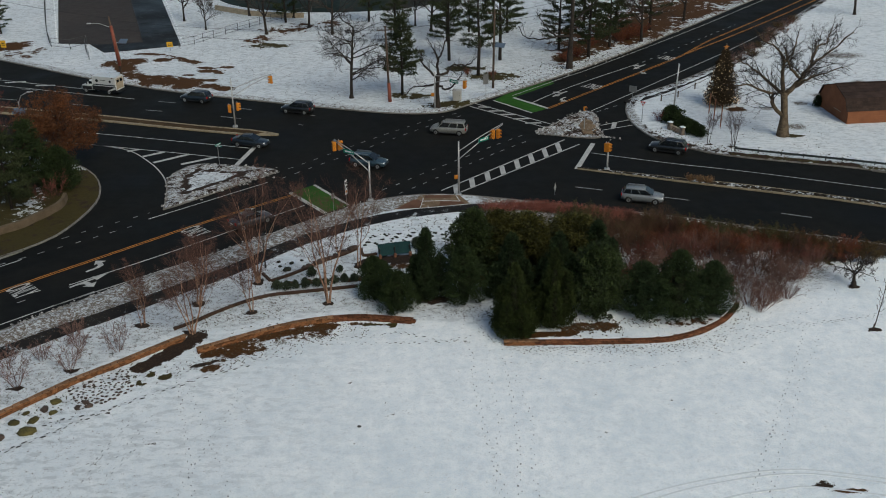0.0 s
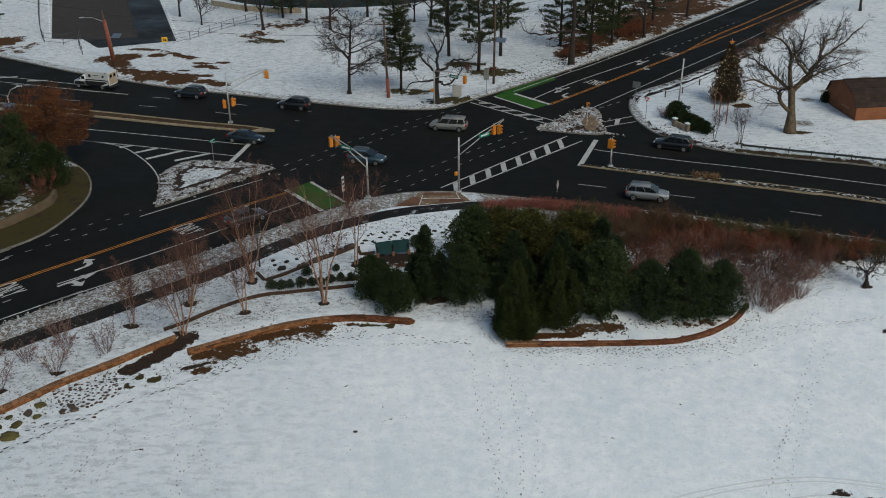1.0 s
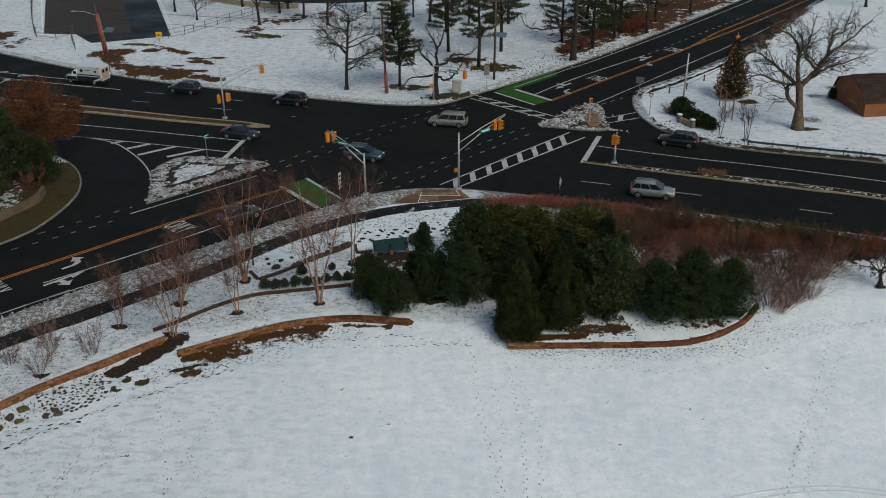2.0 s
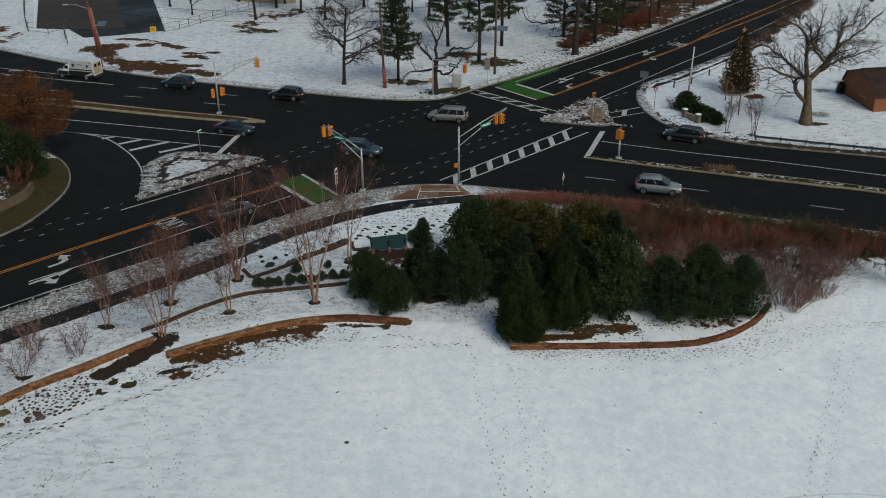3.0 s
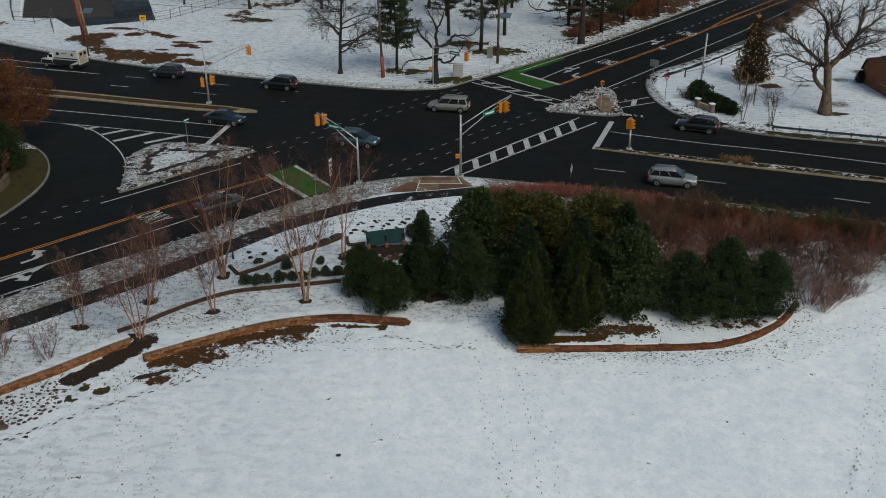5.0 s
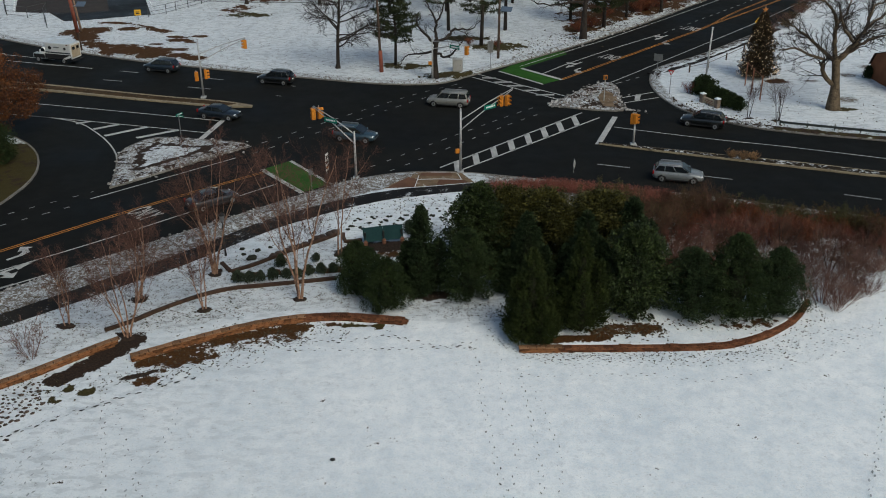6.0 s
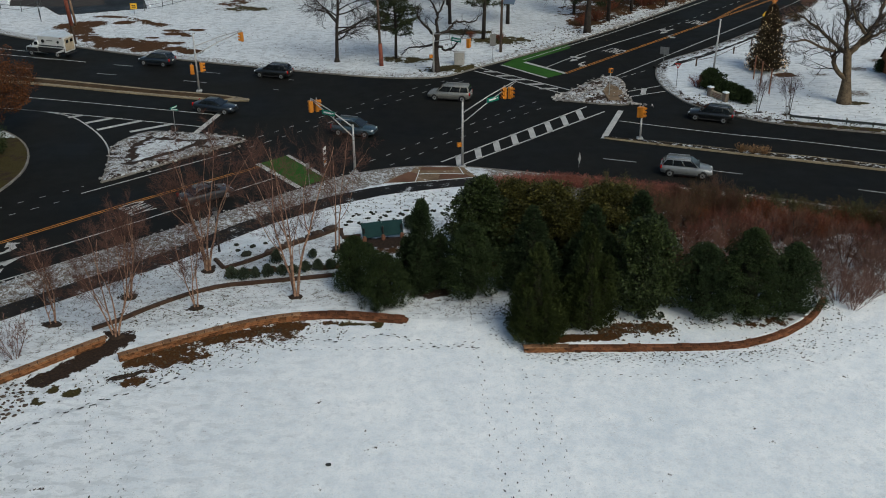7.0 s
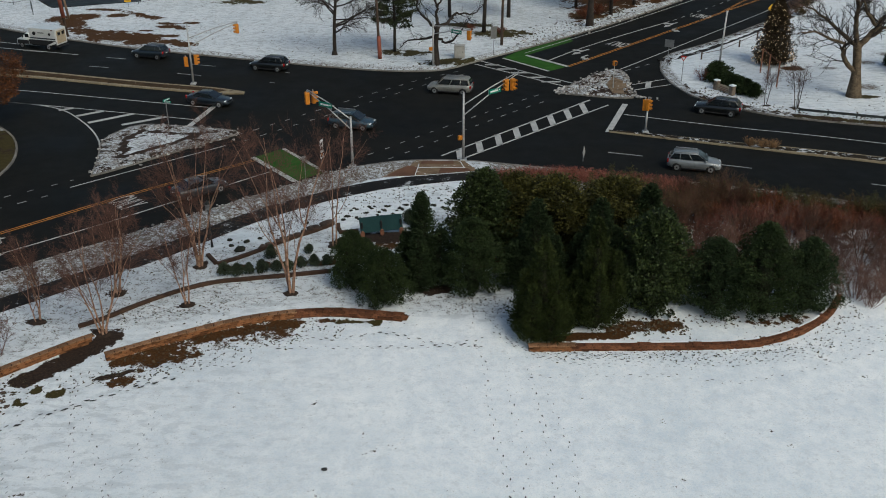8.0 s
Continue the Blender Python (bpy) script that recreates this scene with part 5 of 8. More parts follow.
BRUSH = (
    ((brown_a, brown_b, brown_a), "tall brown bare-twigged shrub beside the road", 0.72, 0.92,
     ((15.6, 84.6), (16.8, 86.4), (17.6, 83.2), (18.6, 85.2), (19.6, 87.6), (20.6, 86.2), (21.7, 87.4), (22.6, 86.0), (23.2, 86.6), (19.4, 83.8), (16.4, 81.6), (14.8, 87.0), (13.2, 85.6))),
    ((olive_b, olive_a, olive_b), "low olive-green leafy shrub near the kerb", 0.75, 1.0,
     ((24.6, 88.2), (26.2, 87.6), (27.3, 87.6), (28.2, 86.8), (29.4, 86.6), (30.6, 86.0), (27.0, 86.3), (31.8, 85.6), (33.0, 85.2), (22.8, 89.0), (21.0, 89.6), (16.0, 90.2), (14.0, 91.0), (28.8, 85.4), (12.2, 89.6))),
    ((olive_a, olive_a, red_b), "yellowish-brown leafy shrub near the kerb", 0.9, 1.15,
     ((33.8, 84.8), (34.8, 84.2), (35.8, 83.6), (37.0, 83.0), (38.2, 82.6), (39.4, 82.0), (40.8, 81.4), (35.4, 83.0))),
    ((red_b, red_b, red_b), "rust-leaved winter shrub beside the road", 0.75, 1.15,
     ((24.9, 87.6), (25.6, 86.8), (26.3, 84.6), (27.3, 84.2), (28.4, 84.0), (29.4, 84.2), (30.4, 83.8), (31.6, 84.2), (24.2, 85.4), (22.4, 84.6), (20.2, 84.8), (27.0, 83.0), (28.6, 82.6), (33.0, 83.8), (36.6, 82.6), (38.4, 81.8))),
    ((red_a, red_a, mauve_b), "pinkish-red bare-twigged shrub in the brush", 0.85, 1.15,
     ((19.8, 81.8), (20.8, 83.2), (21.6, 82.0), (22.6, 83.4), (23.4, 82.2), (24.4, 83.4), (25.2, 82.2), (22.2, 80.6), (20.4, 80.2), (18.4, 80.8), (17.0, 79.0), (26.4, 82.6), (31.8, 81.8), (33.8, 81.6), (30.2, 82.2), (35.2, 81.4))),
    ((mauve_a, mauve_b, mauve_a), "mauve-grey bare shrub standing in snow", 0.65, 0.95,
     ((26.4, 75.4), (27.2, 73.4), (28.3, 74.8), (29.2, 76.6), (30.4, 75.4), (30.8, 78.0), (28.0, 77.4), (26.3, 78.2), (29.4, 73.8), (32.6, 77.6), (34.2, 79.2), (25.2, 80.0), (33.0, 79.8), (36.0, 80.4), (27.6, 79.0), (30.2, 80.4), (26.6, 80.6), (28.4, 81.2), (25.6, 77.0), (31.8, 79.0), (28.6, 72.9), (31.0, 74.6), (29.0, 79.6), (26.2, 73.6), (29.8, 74.4), (30.6, 76.6), (27.8, 72.2), (33.6, 78.4), (32.2, 80.6))),
    ((mauve_b, red_a, mauve_a), "reddish-mauve bare shrub behind the yews", 0.85, 1.1,
     ((15.6, 75.2), (17.2, 76.6), (18.8, 75.6), (16.2, 78.2), (20.4, 76.4), (22.0, 75.8), (19.0, 78.4), (21.4, 78.4), (23.6, 77.4), (24.2, 75.8))))
for kinds, lab, low_size, high_size, spots in BRUSH:
    for i, (x, y) in enumerate(spots):
        s = r.uniform(low_size, high_size)
        shrub("brush_shrub", kinds[i % 3], x + r.uniform(-0.2, 0.2), y + r.uniform(-0.2, 0.2), lab, r.uniform(0, 360), (s, s, s * r.uniform(0.85, 1.1)), G_BR)
sapling_cfg = dict(bend=0.22, lift=0.05, levels=3, woody=1, fine=0.007, thin=0.5, count=[9, 6, 5], angle=[42, 42, 42], share=[0.5, 0.5, 0.5], **{"from": [0.25, 0.2, 0.2]})
for i, (x, y, h) in enumerate(((17.8, 79.8, 4.2), (27.0, 81.4, 3.8), (29.8, 78.6, 3.6), (22.0, 81.8, 3.6), (33.4, 80.8, 3.4), (24.0, 80.4, 3.2))):
    bare_tree(x, y, h, "small dark bare thicket tree among the brush", 160 + i, sapling_cfg, M_bark_dark, M_twig_brown, 3, 0.3, 0.8, 0.045, "tree", "bare_tree", G_BR)
for i in range(15):
    t = i / 14
    shrub("brush_shrub", (mauve_b, mauve_a, olive_a)[i % 3], 47.5 + 20 * t + r.uniform(-1.5, 1.5), 154.5 + 29 * t + r.uniform(-2.0, 1.0), "brown winter brush beside the far road", i * 51, (0.9, 0.9, 0.6), "brush beside the far road")
tan_grass = shrub_meshes(36, 0.7, 0.6, 70, M_leaf_tan, 120, M_leaf_tan, 0.12, 2)
for x, y in ((28.8, 102.9), (29.8, 102.5), (30.7, 102.2)):
    shrub("grass_clump", tan_grass, x, y, "clump of dry tan ornamental grass on the median", x * 77 % 360, (1, 1, 1), "grass on the median", "grass clump", 0.18)
# low red-twig hedge along the kerb
hedge_a = shrub_meshes(41, 0.7, 0.85, 58, M_twig_brick, 120, M_leaf_rust, 0.10, 2)
for i in range(34):
    t = i / 33
    x = 4.6 + 16.0 * t
    for k in range(1 if x < 10 else 0, 3):
        shrub("red_twig_shrub", hedge_a, x + k * 0.3 - 0.3, (97.9 if x > 7.4 else 97.2) - max(0, x - 7.4) * 0.296 - 0.75 - k * 0.85, "low brick-red twiggy hedge shrub by the kerb", (i * 71 + k * 33) % 360, (0.95, 0.95, 0.70), "red hedge along the kerb")

# birch clumps on the bank
birch_cfg = dict(bend=0.22, lift=0.12, levels=3, woody=1, fine=0.0042, thin=0.36, count=[11, 7, 6], angle=[40, 40, 42], share=[0.46, 0.5, 0.5], **{"from": [0.38, 0.2, 0.2]})


def birch(x, y, height, stems, seed, limbs=11, lean=0.075):
    """A birch clump: slender stems that fork and bend outward, then many fine ascending twigs."""
    r = random.Random(seed)
    wood, twigs = Geo(), Geo()
    slim = min(0.85, 0.30 + height / 22)
    axes = []
    for k in range(stems):
        a = math.tau * (k + r.uniform(-0.3, 0.3)) / stems
        tall = height * (1 if k == 0 else r.uniform(0.72, 0.98))
        base = Vector((math.cos(a) * 0.13, math.sin(a) * 0.13, -0.15))
        pts = wander(r, base, (math.cos(a) * lean * r.uniform(0.7, 1.4), math.sin(a) * lean * r.uniform(0.7, 1.4), 1), tall * 0.92, 11, 0.14, 0.055)
        thick = height * 0.0076 * r.uniform(0.75, 1.1)
        axes.append((pts, [thick * (1 - 0.93 * (i / 11) ** 0.85) + 0.005 for i in range(12)], tall))
        for _ in range(2):
            j = r.randint(2, 5)
            d = sideways(r, (pts[j + 1] - pts[j]).normalized(), r.uniform(0.3, 0.55))
            fork = wander(r, pts[j], d, tall * r.uniform(0.40, 0.58), 7, 0.17, 0.08)
            axes.append((fork, [axes[-1][1][min(j, len(axes[-1][1]) - 1)] * 0.55 * (1 - 0.9 * i / 7) + 0.005 for i in range(8)], tall * 0.6))
    for pts, radii, tall in axes:
        wood.tube(pts, radii, 6, False)
        n = len(pts) - 1
        for b in range(limbs):
            t = 0.32 + 0.66 * (b + r.random()) / limbs
            j = min(n - 1, int(t * n))
            d = sideways(r, (pts[j + 1] - pts[j]).normalized(), r.uniform(0.5, 0.95))
            limb = wander(r, pts[j].lerp(pts[j + 1], t * n - j), d, tall * 0.285 * (1.15 - 0.6 * t) * r.uniform(0.7, 1.25), 4, 0.2, 0.08)
            twigs.tube(limb, [max(0.008, radii[j] * 0.34) * (1 - 0.18 * i) for i in range(5)], 3, False)
            long = (limb[-1] - limb[0]).length
            for c in range(8):
                u = r.uniform(0.25, 1.0) * 3.99
                k = int(u)
                e = sideways(r, (limb[k + 1] - limb[k]).normalized(), r.uniform(0.4, 0.9))
                spray = wander(r, limb[k].lerp(limb[k + 1], u - k), e, long * r.uniform(0.3, 0.55), 3, 0.18, 0.05)
                twigs.tube(spray, [0.0070 * slim, 0.0060 * slim, 0.0050 * slim, 0.004 * slim], 3, False)
                for _ in range(9):
                    m = r.randint(0, 2)
                    w = sideways(r, (spray[m + 1] - spray[m]).normalized(), r.uniform(0.4, 0.9))
                    at = spray[m].lerp(spray[m + 1], r.random())
                    twigs.tube([at, at + w * long * r.uniform(0.16, 0.34)], [0.0050 * slim, 0.0034 * slim], 3, False)
    ob = thing("birch_tree", pose(x, y, LAWN), "multi-stemmed birch with pale tan bark and reddish twigs", "tree", "birches on the snowy bank")
    part("trunk", wood, M_birch, ob, "", True)
    part("crown", twigs, M_twig_birch, ob, "fine reddish bare twigs")
    g = Geo()
    g.ball((0, 0, 0.0), (0.52, 0.42, 0.16), 10, 5, 0.15, r)
    part("mulch_mound", g, M_mulch, ob, "dark mulch round the stems", True)
    return ob


for i, (x, y, h, n) in enumerate(((-25.9, 70.5, 7.0, 3), (-21.95, 74.2, 8.4, 4), (-21.25, 68.9, 9.2, 4), (-16.9, 72.7, 7.4, 3), (-17.3, 78.2, 12.0, 4), (-10.3, 74.2, 13.0, 4), (-8.05, 81.5, 10.4, 2))):
    birch(x, y, h, n, 500 + i, 7 if h > 10 else 8)
bush_cfg = dict(bend=0.12, lift=0.06, levels=3, woody=1, fine=0.008, thin=0.6, count=[5, 4, 3], angle=[35, 35, 35], share=[0.5, 0.5, 0.5], **{"from": [0.2, 0.2, 0.2]})
for i, (x, y, h) in enumerate(((-33.3, 61.2, 3.4), (-32.7, 65.1, 2.4), (-29.9, 63.5, 3.1), (-30.2, 66.9, 2.3), (-26.9, 66.4, 3.2), (-31.3, 68.6, 2.4), (-35.2, 64.2, 2.6))):
    bare_tree(x, y, h, "bare many-stemmed shrub in snow", 120 + i, bush_cfg, M_twig_mauve, M_twig_mauve, 8, 0.5, 0.75, 0.022, "shrub", "bare_shrub", "bare shrubs on the bank")
bare_tree(37.8, 76.6, 4.6, "low crooked crab-apple with snow underneath", 151, dict(bend=0.3, lift=0.0, count=[9, 6, 5, 4], angle=[62, 55, 48, 45], share=[1.9, 0.5, 0.5, 0.5], **{"from": [0.7, 0.2, 0.2, 0.2]}), M_bark_dark, M_bark_dark, 1, 0, 0.36, 0.2)
bare_tree(36.6, 68.9, 5.0, "thin young bare tree in the snow field", 152, dict(levels=2, count=[12, 3], share=[0.25, 0.4], angle=[50, 40], **{"from": [0.3, 0.2]}), M_bark, M_twig, 1, 0.1, 0.95, 0.045)
bare_tree(33.8, 115.2, 4.6, "thin multi-stemmed bare sapling", 153, birch_cfg, M_bark, M_twig, 2, 0.2, 0.85, 0.045)
bare_tree(36.9, 114.4, 5.2, "thin multi-stemmed bare sapling", 154, birch_cfg, M_bark, M_twig, 3, 0.2, 0.85, 0.05)

# trees across the road
def rounded_way(points, per=4):
    """A smooth line through a limb's turning points."""
    p = [Vector(q) for q in points]
    p = [p[0] * 2 - p[1]] + p + [p[-1] * 2 - p[-2]]
    out = []
    for i in range(1, len(p) - 2):
        for k in range(per):
            t = k / per
            out.append(0.5 * ((2 * p[i]) + (p[i + 1] - p[i - 1]) * t + (2 * p[i - 1] - 5 * p[i] + 4 * p[i + 1] - p[i + 2]) * t * t + (3 * p[i] - p[i - 1] - 3 * p[i + 1] + p[i + 2]) * t ** 3))
    return out + [p[-2]]


def limbed_tree(x, y, label, seed, trunk, limbs, bark, twig, shoots=9, cfg=None):
    """A big crooked tree: a trunk and its great limbs by their turning points, then twigs."""
    c = dict(bend=0.22, lift=0.05, levels=4, woody=2, fine=0.011, thin=0.6, count=[0, 6, 5, 4], angle=[60, 50, 45, 42], share=[0, 0.55, 0.5, 0.5], **{"from": [0, 0.15, 0.15, 0.15]})
    c.update(cfg or {})
    r = random.Random(seed)
    wood, twigs = Geo(), Geo()
    thick, line_of = trunk
    way = rounded_way(line_of)
    wood.tube(way, [thick * (1.42 - 0.62 * min(1, 2.4 * i / len(way)) - 0.12 * i / len(way)) for i in range(len(way))], 10)
    for thick, line_of in limbs:
        way = rounded_way(line_of)
        n = len(way) - 1
        way = [way[0]] + [q + Vector((r.gauss(0, 0.09), r.gauss(0, 0.09), r.gauss(0, 0.07))) for q in way[1:]]
        wood.tube(way, [thick * 0.84 * (1 - 0.88 * i / n) + 0.018 for i in range(n + 1)], 6)
        length = sum((a - b).length for a, b in zip(way, way[1:]))
        for k in range(shoots):
            t = 0.22 + 0.78 * (k + r.random() * 0.8) / shoots
            j = min(n - 1, int(t * n))
            d = (way[j + 1] - way[j]).normalized()
            branch(r, wood, twigs, way[j], sideways(r, d, r.uniform(0.5, 1.0)), length * r.uniform(0.22, 0.42) * (1.15 - 0.4 * t), max(0.02, thick * 0.32 * (1 - 0.7 * t)), 2, c)
    ob = thing("bare_tree", pose(x, y, LAWN), label, "tree")
    part("trunk", wood, bark, ob, "", True)
    part("crown", twigs, twig, ob, "fine bare twigs")
    return ob


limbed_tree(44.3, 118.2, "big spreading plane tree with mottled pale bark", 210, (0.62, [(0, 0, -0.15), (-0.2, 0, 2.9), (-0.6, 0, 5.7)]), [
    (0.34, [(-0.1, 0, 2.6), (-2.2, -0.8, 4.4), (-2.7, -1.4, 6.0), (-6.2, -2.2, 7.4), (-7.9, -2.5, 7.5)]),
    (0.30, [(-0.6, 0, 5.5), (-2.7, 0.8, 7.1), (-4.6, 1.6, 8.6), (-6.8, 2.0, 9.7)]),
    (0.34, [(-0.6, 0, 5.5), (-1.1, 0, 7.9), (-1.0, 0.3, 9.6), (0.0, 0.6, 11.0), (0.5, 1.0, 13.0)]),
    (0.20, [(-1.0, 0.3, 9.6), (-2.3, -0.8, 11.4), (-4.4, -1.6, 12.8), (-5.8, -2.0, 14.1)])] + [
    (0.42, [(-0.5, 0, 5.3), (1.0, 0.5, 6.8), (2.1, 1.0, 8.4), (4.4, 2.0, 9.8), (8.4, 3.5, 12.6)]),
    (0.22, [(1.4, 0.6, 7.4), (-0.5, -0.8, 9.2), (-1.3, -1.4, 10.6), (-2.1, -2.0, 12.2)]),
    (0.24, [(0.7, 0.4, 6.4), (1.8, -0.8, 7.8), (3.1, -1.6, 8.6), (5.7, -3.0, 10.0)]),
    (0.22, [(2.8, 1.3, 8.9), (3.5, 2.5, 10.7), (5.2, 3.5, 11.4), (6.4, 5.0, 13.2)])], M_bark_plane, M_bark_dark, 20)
limbed_tree(-0.7, 131.4, "gnarled bare oak with wide crooked limbs", 203, (0.40, [(0, 0, -0.15), (0, 0, 2.5), (0.2, 0, 4.6)]), [
    (0.22, [(0.1, 0, 4.2), (-1.1, -0.6, 5.8), (-2.1, -1.0, 7.1), (-1.8, -1.4, 8.7)]),
    (0.26, [(0.2, 0, 4.5), (0.1, 0.3, 5.5), (0.3, 0.5, 7.0), (1.0, 0.8, 8.6), (1.7, 1.0, 9.9)]),
    (0.25, [(0.2, 0, 4.4), (1.6, 0.6, 5.1), (2.4, 1.2, 5.8), (4.6, 2.0, 5.7), (5.7, 2.4, 6.8)]),
    (0.19, [(0.1, 0, 3.2), (1.6, -0.8, 3.0), (2.9, -1.4, 4.5), (3.7, -2.0, 5.9)]),
    (0.18, [(0, 0, 3.5), (-1.7, 0.8, 3.0), (-3.3, 1.6, 2.6), (-4.3, 2.0, 1.7)]),
    (0.16, [(0.3, 0.5, 6.8), (-0.5, 1.5, 8.2), (-1.0, 2.0, 9.4)])], M_bark_dark, M_bark_dark, 8, dict(levels=3, fine=0.013))
limbed_tree(20.4, 151.1, "tall dark tree with a long low crooked limb", 204, (0.42, [(0, 0, -0.15), (0, 0, 3.2), (0.1, 0, 7.1), (0.1, 0.2, 12.5)]), [
    (0.22, [(0, 0, 5.3), (-2.3, -0.8, 5.4), (-4.4, -1.4, 5.2), (-7.4, -2.0, 5.8), (-8.4, -2.2, 7.5)]),
    (0.15, [(-2.3, -0.8, 5.4), (-4.1, -1.0, 7.1), (-5.7, -1.2, 9.5)]),
    (0.20, [(0.1, 0, 7.5), (2.2, 0.6, 9.0), (4.5, 1.0, 11.0)])], M_bark_dark, M_bark_dark, 7, dict(levels=3, fine=0.016))
bare_tree(-13.3, 136.6, 12.0, "tall bare tree with dark straight trunk in snow", 202, dict(bend=0.2, lift=0.03, count=[17, 8, 7, 4], angle=[64, 46, 42, 40], share=[0.66, 0.5, 0.5, 0.45], **{"from": [0.26, 0.2, 0.2, 0.2]}), M_bark_dark, M_bark_dark, 1, 0, 0.88, 0.26)
for i, (x, y, h) in enumerate(((-44.2, 180.6, 7), (-32.2, 176.6, 12), (-25.0, 181.6, 11), (-38, 192, 11), (-50, 188, 9), (-20, 176, 11), (35, 168, 12), (46, 184, 12), (-29, 190, 12), (80, 188, 12), (10, 185, 12), (-2, 178, 12), (-8, 176, 7), (-5, 182, 8), (1, 181, 8), (5, 177, 7), (30, 190, 12))):
    bare_tree(x, y, h, "bare grey winter tree behind the road", 210 + i, dict(levels=3, count=[13, 8, 6], share=[0.68, 0.52, 0.5], angle=[55, 45, 42], fine=0.02), M_bark_dark, M_bark, 1, 0, 0.8, h * 0.022, group="bare trees behind the road")
pine_a, pine_b, pine_c = pine_meshes(12.4, 3.9, 61, 0.24, 64), pine_meshes(16.5, 4.3, 62, 0.24, 50), pine_meshes(17.0, 4.8, 63, 0.14, 58)
pine_far, pine_wide = pine_meshes(16.0, 4.3, 64, 0.15, 38), pine_meshes(16.0, 4.9, 65, 0.1, 46)
G_PI = "pines across the road"
for i, (m, x, y, s) in enumerate(((pine_a, -5.9, 138.0, 0.96), (pine_b, 5.7, 148.0, 1.0), (pine_b, 9.6, 157, 1.0), (pine_b, 1.2, 157, 0.95), (pine_c, 24.5, 158.5, 0.95), (pine_wide, 20.0, 163, 0.9), (pine_wide, 31.0, 172, 0.95), (pine_far, 38.2, 177, 0.95), (pine_wide, 26.5, 180, 1), (pine_far, 1.0, 170, 1), (pine_wide, 12, 176, 0.9), (pine_wide, -30, 186, 0.9),
                                 (pine_far, -14, 186, 0.9), (pine_wide, -82, 179, 0.62), (pine_far, 29, 165, 0.85), (pine_far, -8, 168, 0.9))):
    plant("pine_tree", m, x, y, "tall dark pine with open layered needle boughs", "pine", i * 53, (s, s, s), G_PI)
for x, y, s in ((20.6, 155.6, 1.1), (22.6, 158.6, 1.0), (26, 166, 0.9), (8.0, 147.2, 0.6), (3.9, 148.6, 0.6), (33, 170, 1.5), (35.2, 172.4, 1.5), (31.6, 168.4, 1.3)):
    shrub("brush_shrub", red_b, x, y, "rust-leaved low shrub under the pines", x * 31 % 360, (s, s, s * 0.8), "low shrubs under the pines")
# the wooded corner on the west
oak = bare_tree(-46.2, 109.0, 9.3, "oak that kept its rust-brown leaves", 301, dict(levels=3, count=[13, 7, 5], share=[0.55, 0.5, 0.45], **{"from": [0.18, 0.2, 0.2]}), M_bark_dark, M_twig, 1, 0, 0.85, 0.22, "tree", "oak_tree")
rr = np.random.RandomState(8)
blobs = []
for i in range(330):
    d = rr.normal(0, 1, 3)
    d /= np.linalg.norm(d)
    k = rr.rand() ** 0.4
    blobs.append(((5.2 * k * d[0], 5.0 * k * d[1], 5.5 + 4.1 * k * d[2]), 0.75 * rr.uniform(0.6, 1.2)))
pts, out = clump_points(rr, blobs, 90)
part("foliage", leaf_mesh("foliage", pts, out, 0.155, 0.34, M_leaf_oak, 9, 0.4, 0.7), None, oak, "dry rust-brown leaves")
bare_tree(-53.5, 108, 9, "bare reddish-twigged tree in the wooded corner", 302, dict(levels=3, count=[14, 8, 6], share=[0.5, 0.5, 0.5]), M_bark_dark, M_twig_red, 1, 0, 0.85, 0.2)
plant("holly_bush", evergreen_meshes(5.0, 2.6, "egg", 303, M_leaf_dark, 200, 60, 0.22), -44.2, 102.6, "dark green bush under the oak", "shrub", 0, (0.85, 0.85, 0.95))
bare_tree(-43.8, 100.0, 3.6, "brownish bare shrub under the oak", 308, bush_cfg, M_twig, M_twig_red, 7, 0.5, 0.75, 0.022, "shrub", "bare_shrub")
plant("pine_tree", pine_meshes(8.6, 3.2, 310, 0.1, 56, M_leaf_dark), -46.8, 101.4, "dark ragged pine in the wooded corner", "pine", 80)
bare_tree(-48.5, 103.5, 7.5, "bare dark tree in the wooded corner", 309, dict(levels=3, count=[12, 7, 6]), M_bark_dark, M_bark_dark, 1, 0, 0.85, 0.16)
plant("pine_tree", pine_meshes(9.5, 3.6, 304, 0.12, 52, M_leaf_pine), -47.6, 96.6, "open dark pine above the low wall", "pine", 30)
plant("pine_tree", pine_meshes(8.0, 3.0, 305, 0.15, 44, M_leaf_dark), -51.5, 101.5, "dark pine in the wooded corner", "pine", 30)
plant("holly_bush", holly, -50.5, 92.5, "dark green bush above the low wall", "shrub", 70, (0.8, 0.8, 0.6))
bare_tree(-44.2, 97.6, 3.2, "rusty bare shrub above the low wall", 306, bush_cfg, M_twig, M_twig_red, 6, 0.5, 0.75, 0.02, "shrub", "bare_shrub")
# lit Christmas tree
xm = conifer_meshes(8.2, 2.35, 71, material("fir_needles", (0.024, 0.017, 0.009), (0.080, 0.055, 0.032), 0.6, 8, 0.7, 0.0, island=0.5, gloss=0.08), 320, 80, 0.2, 0.18, 0.08)
xmas = plant("christmas_tree", xm, 39.5, 131.4, "tall conical Christmas tree wrapped in warm white bulbs", "christmas tree", 0, (1.08, 1.08, 1.0))
bulbs = Geo()
r = random.Random(72)
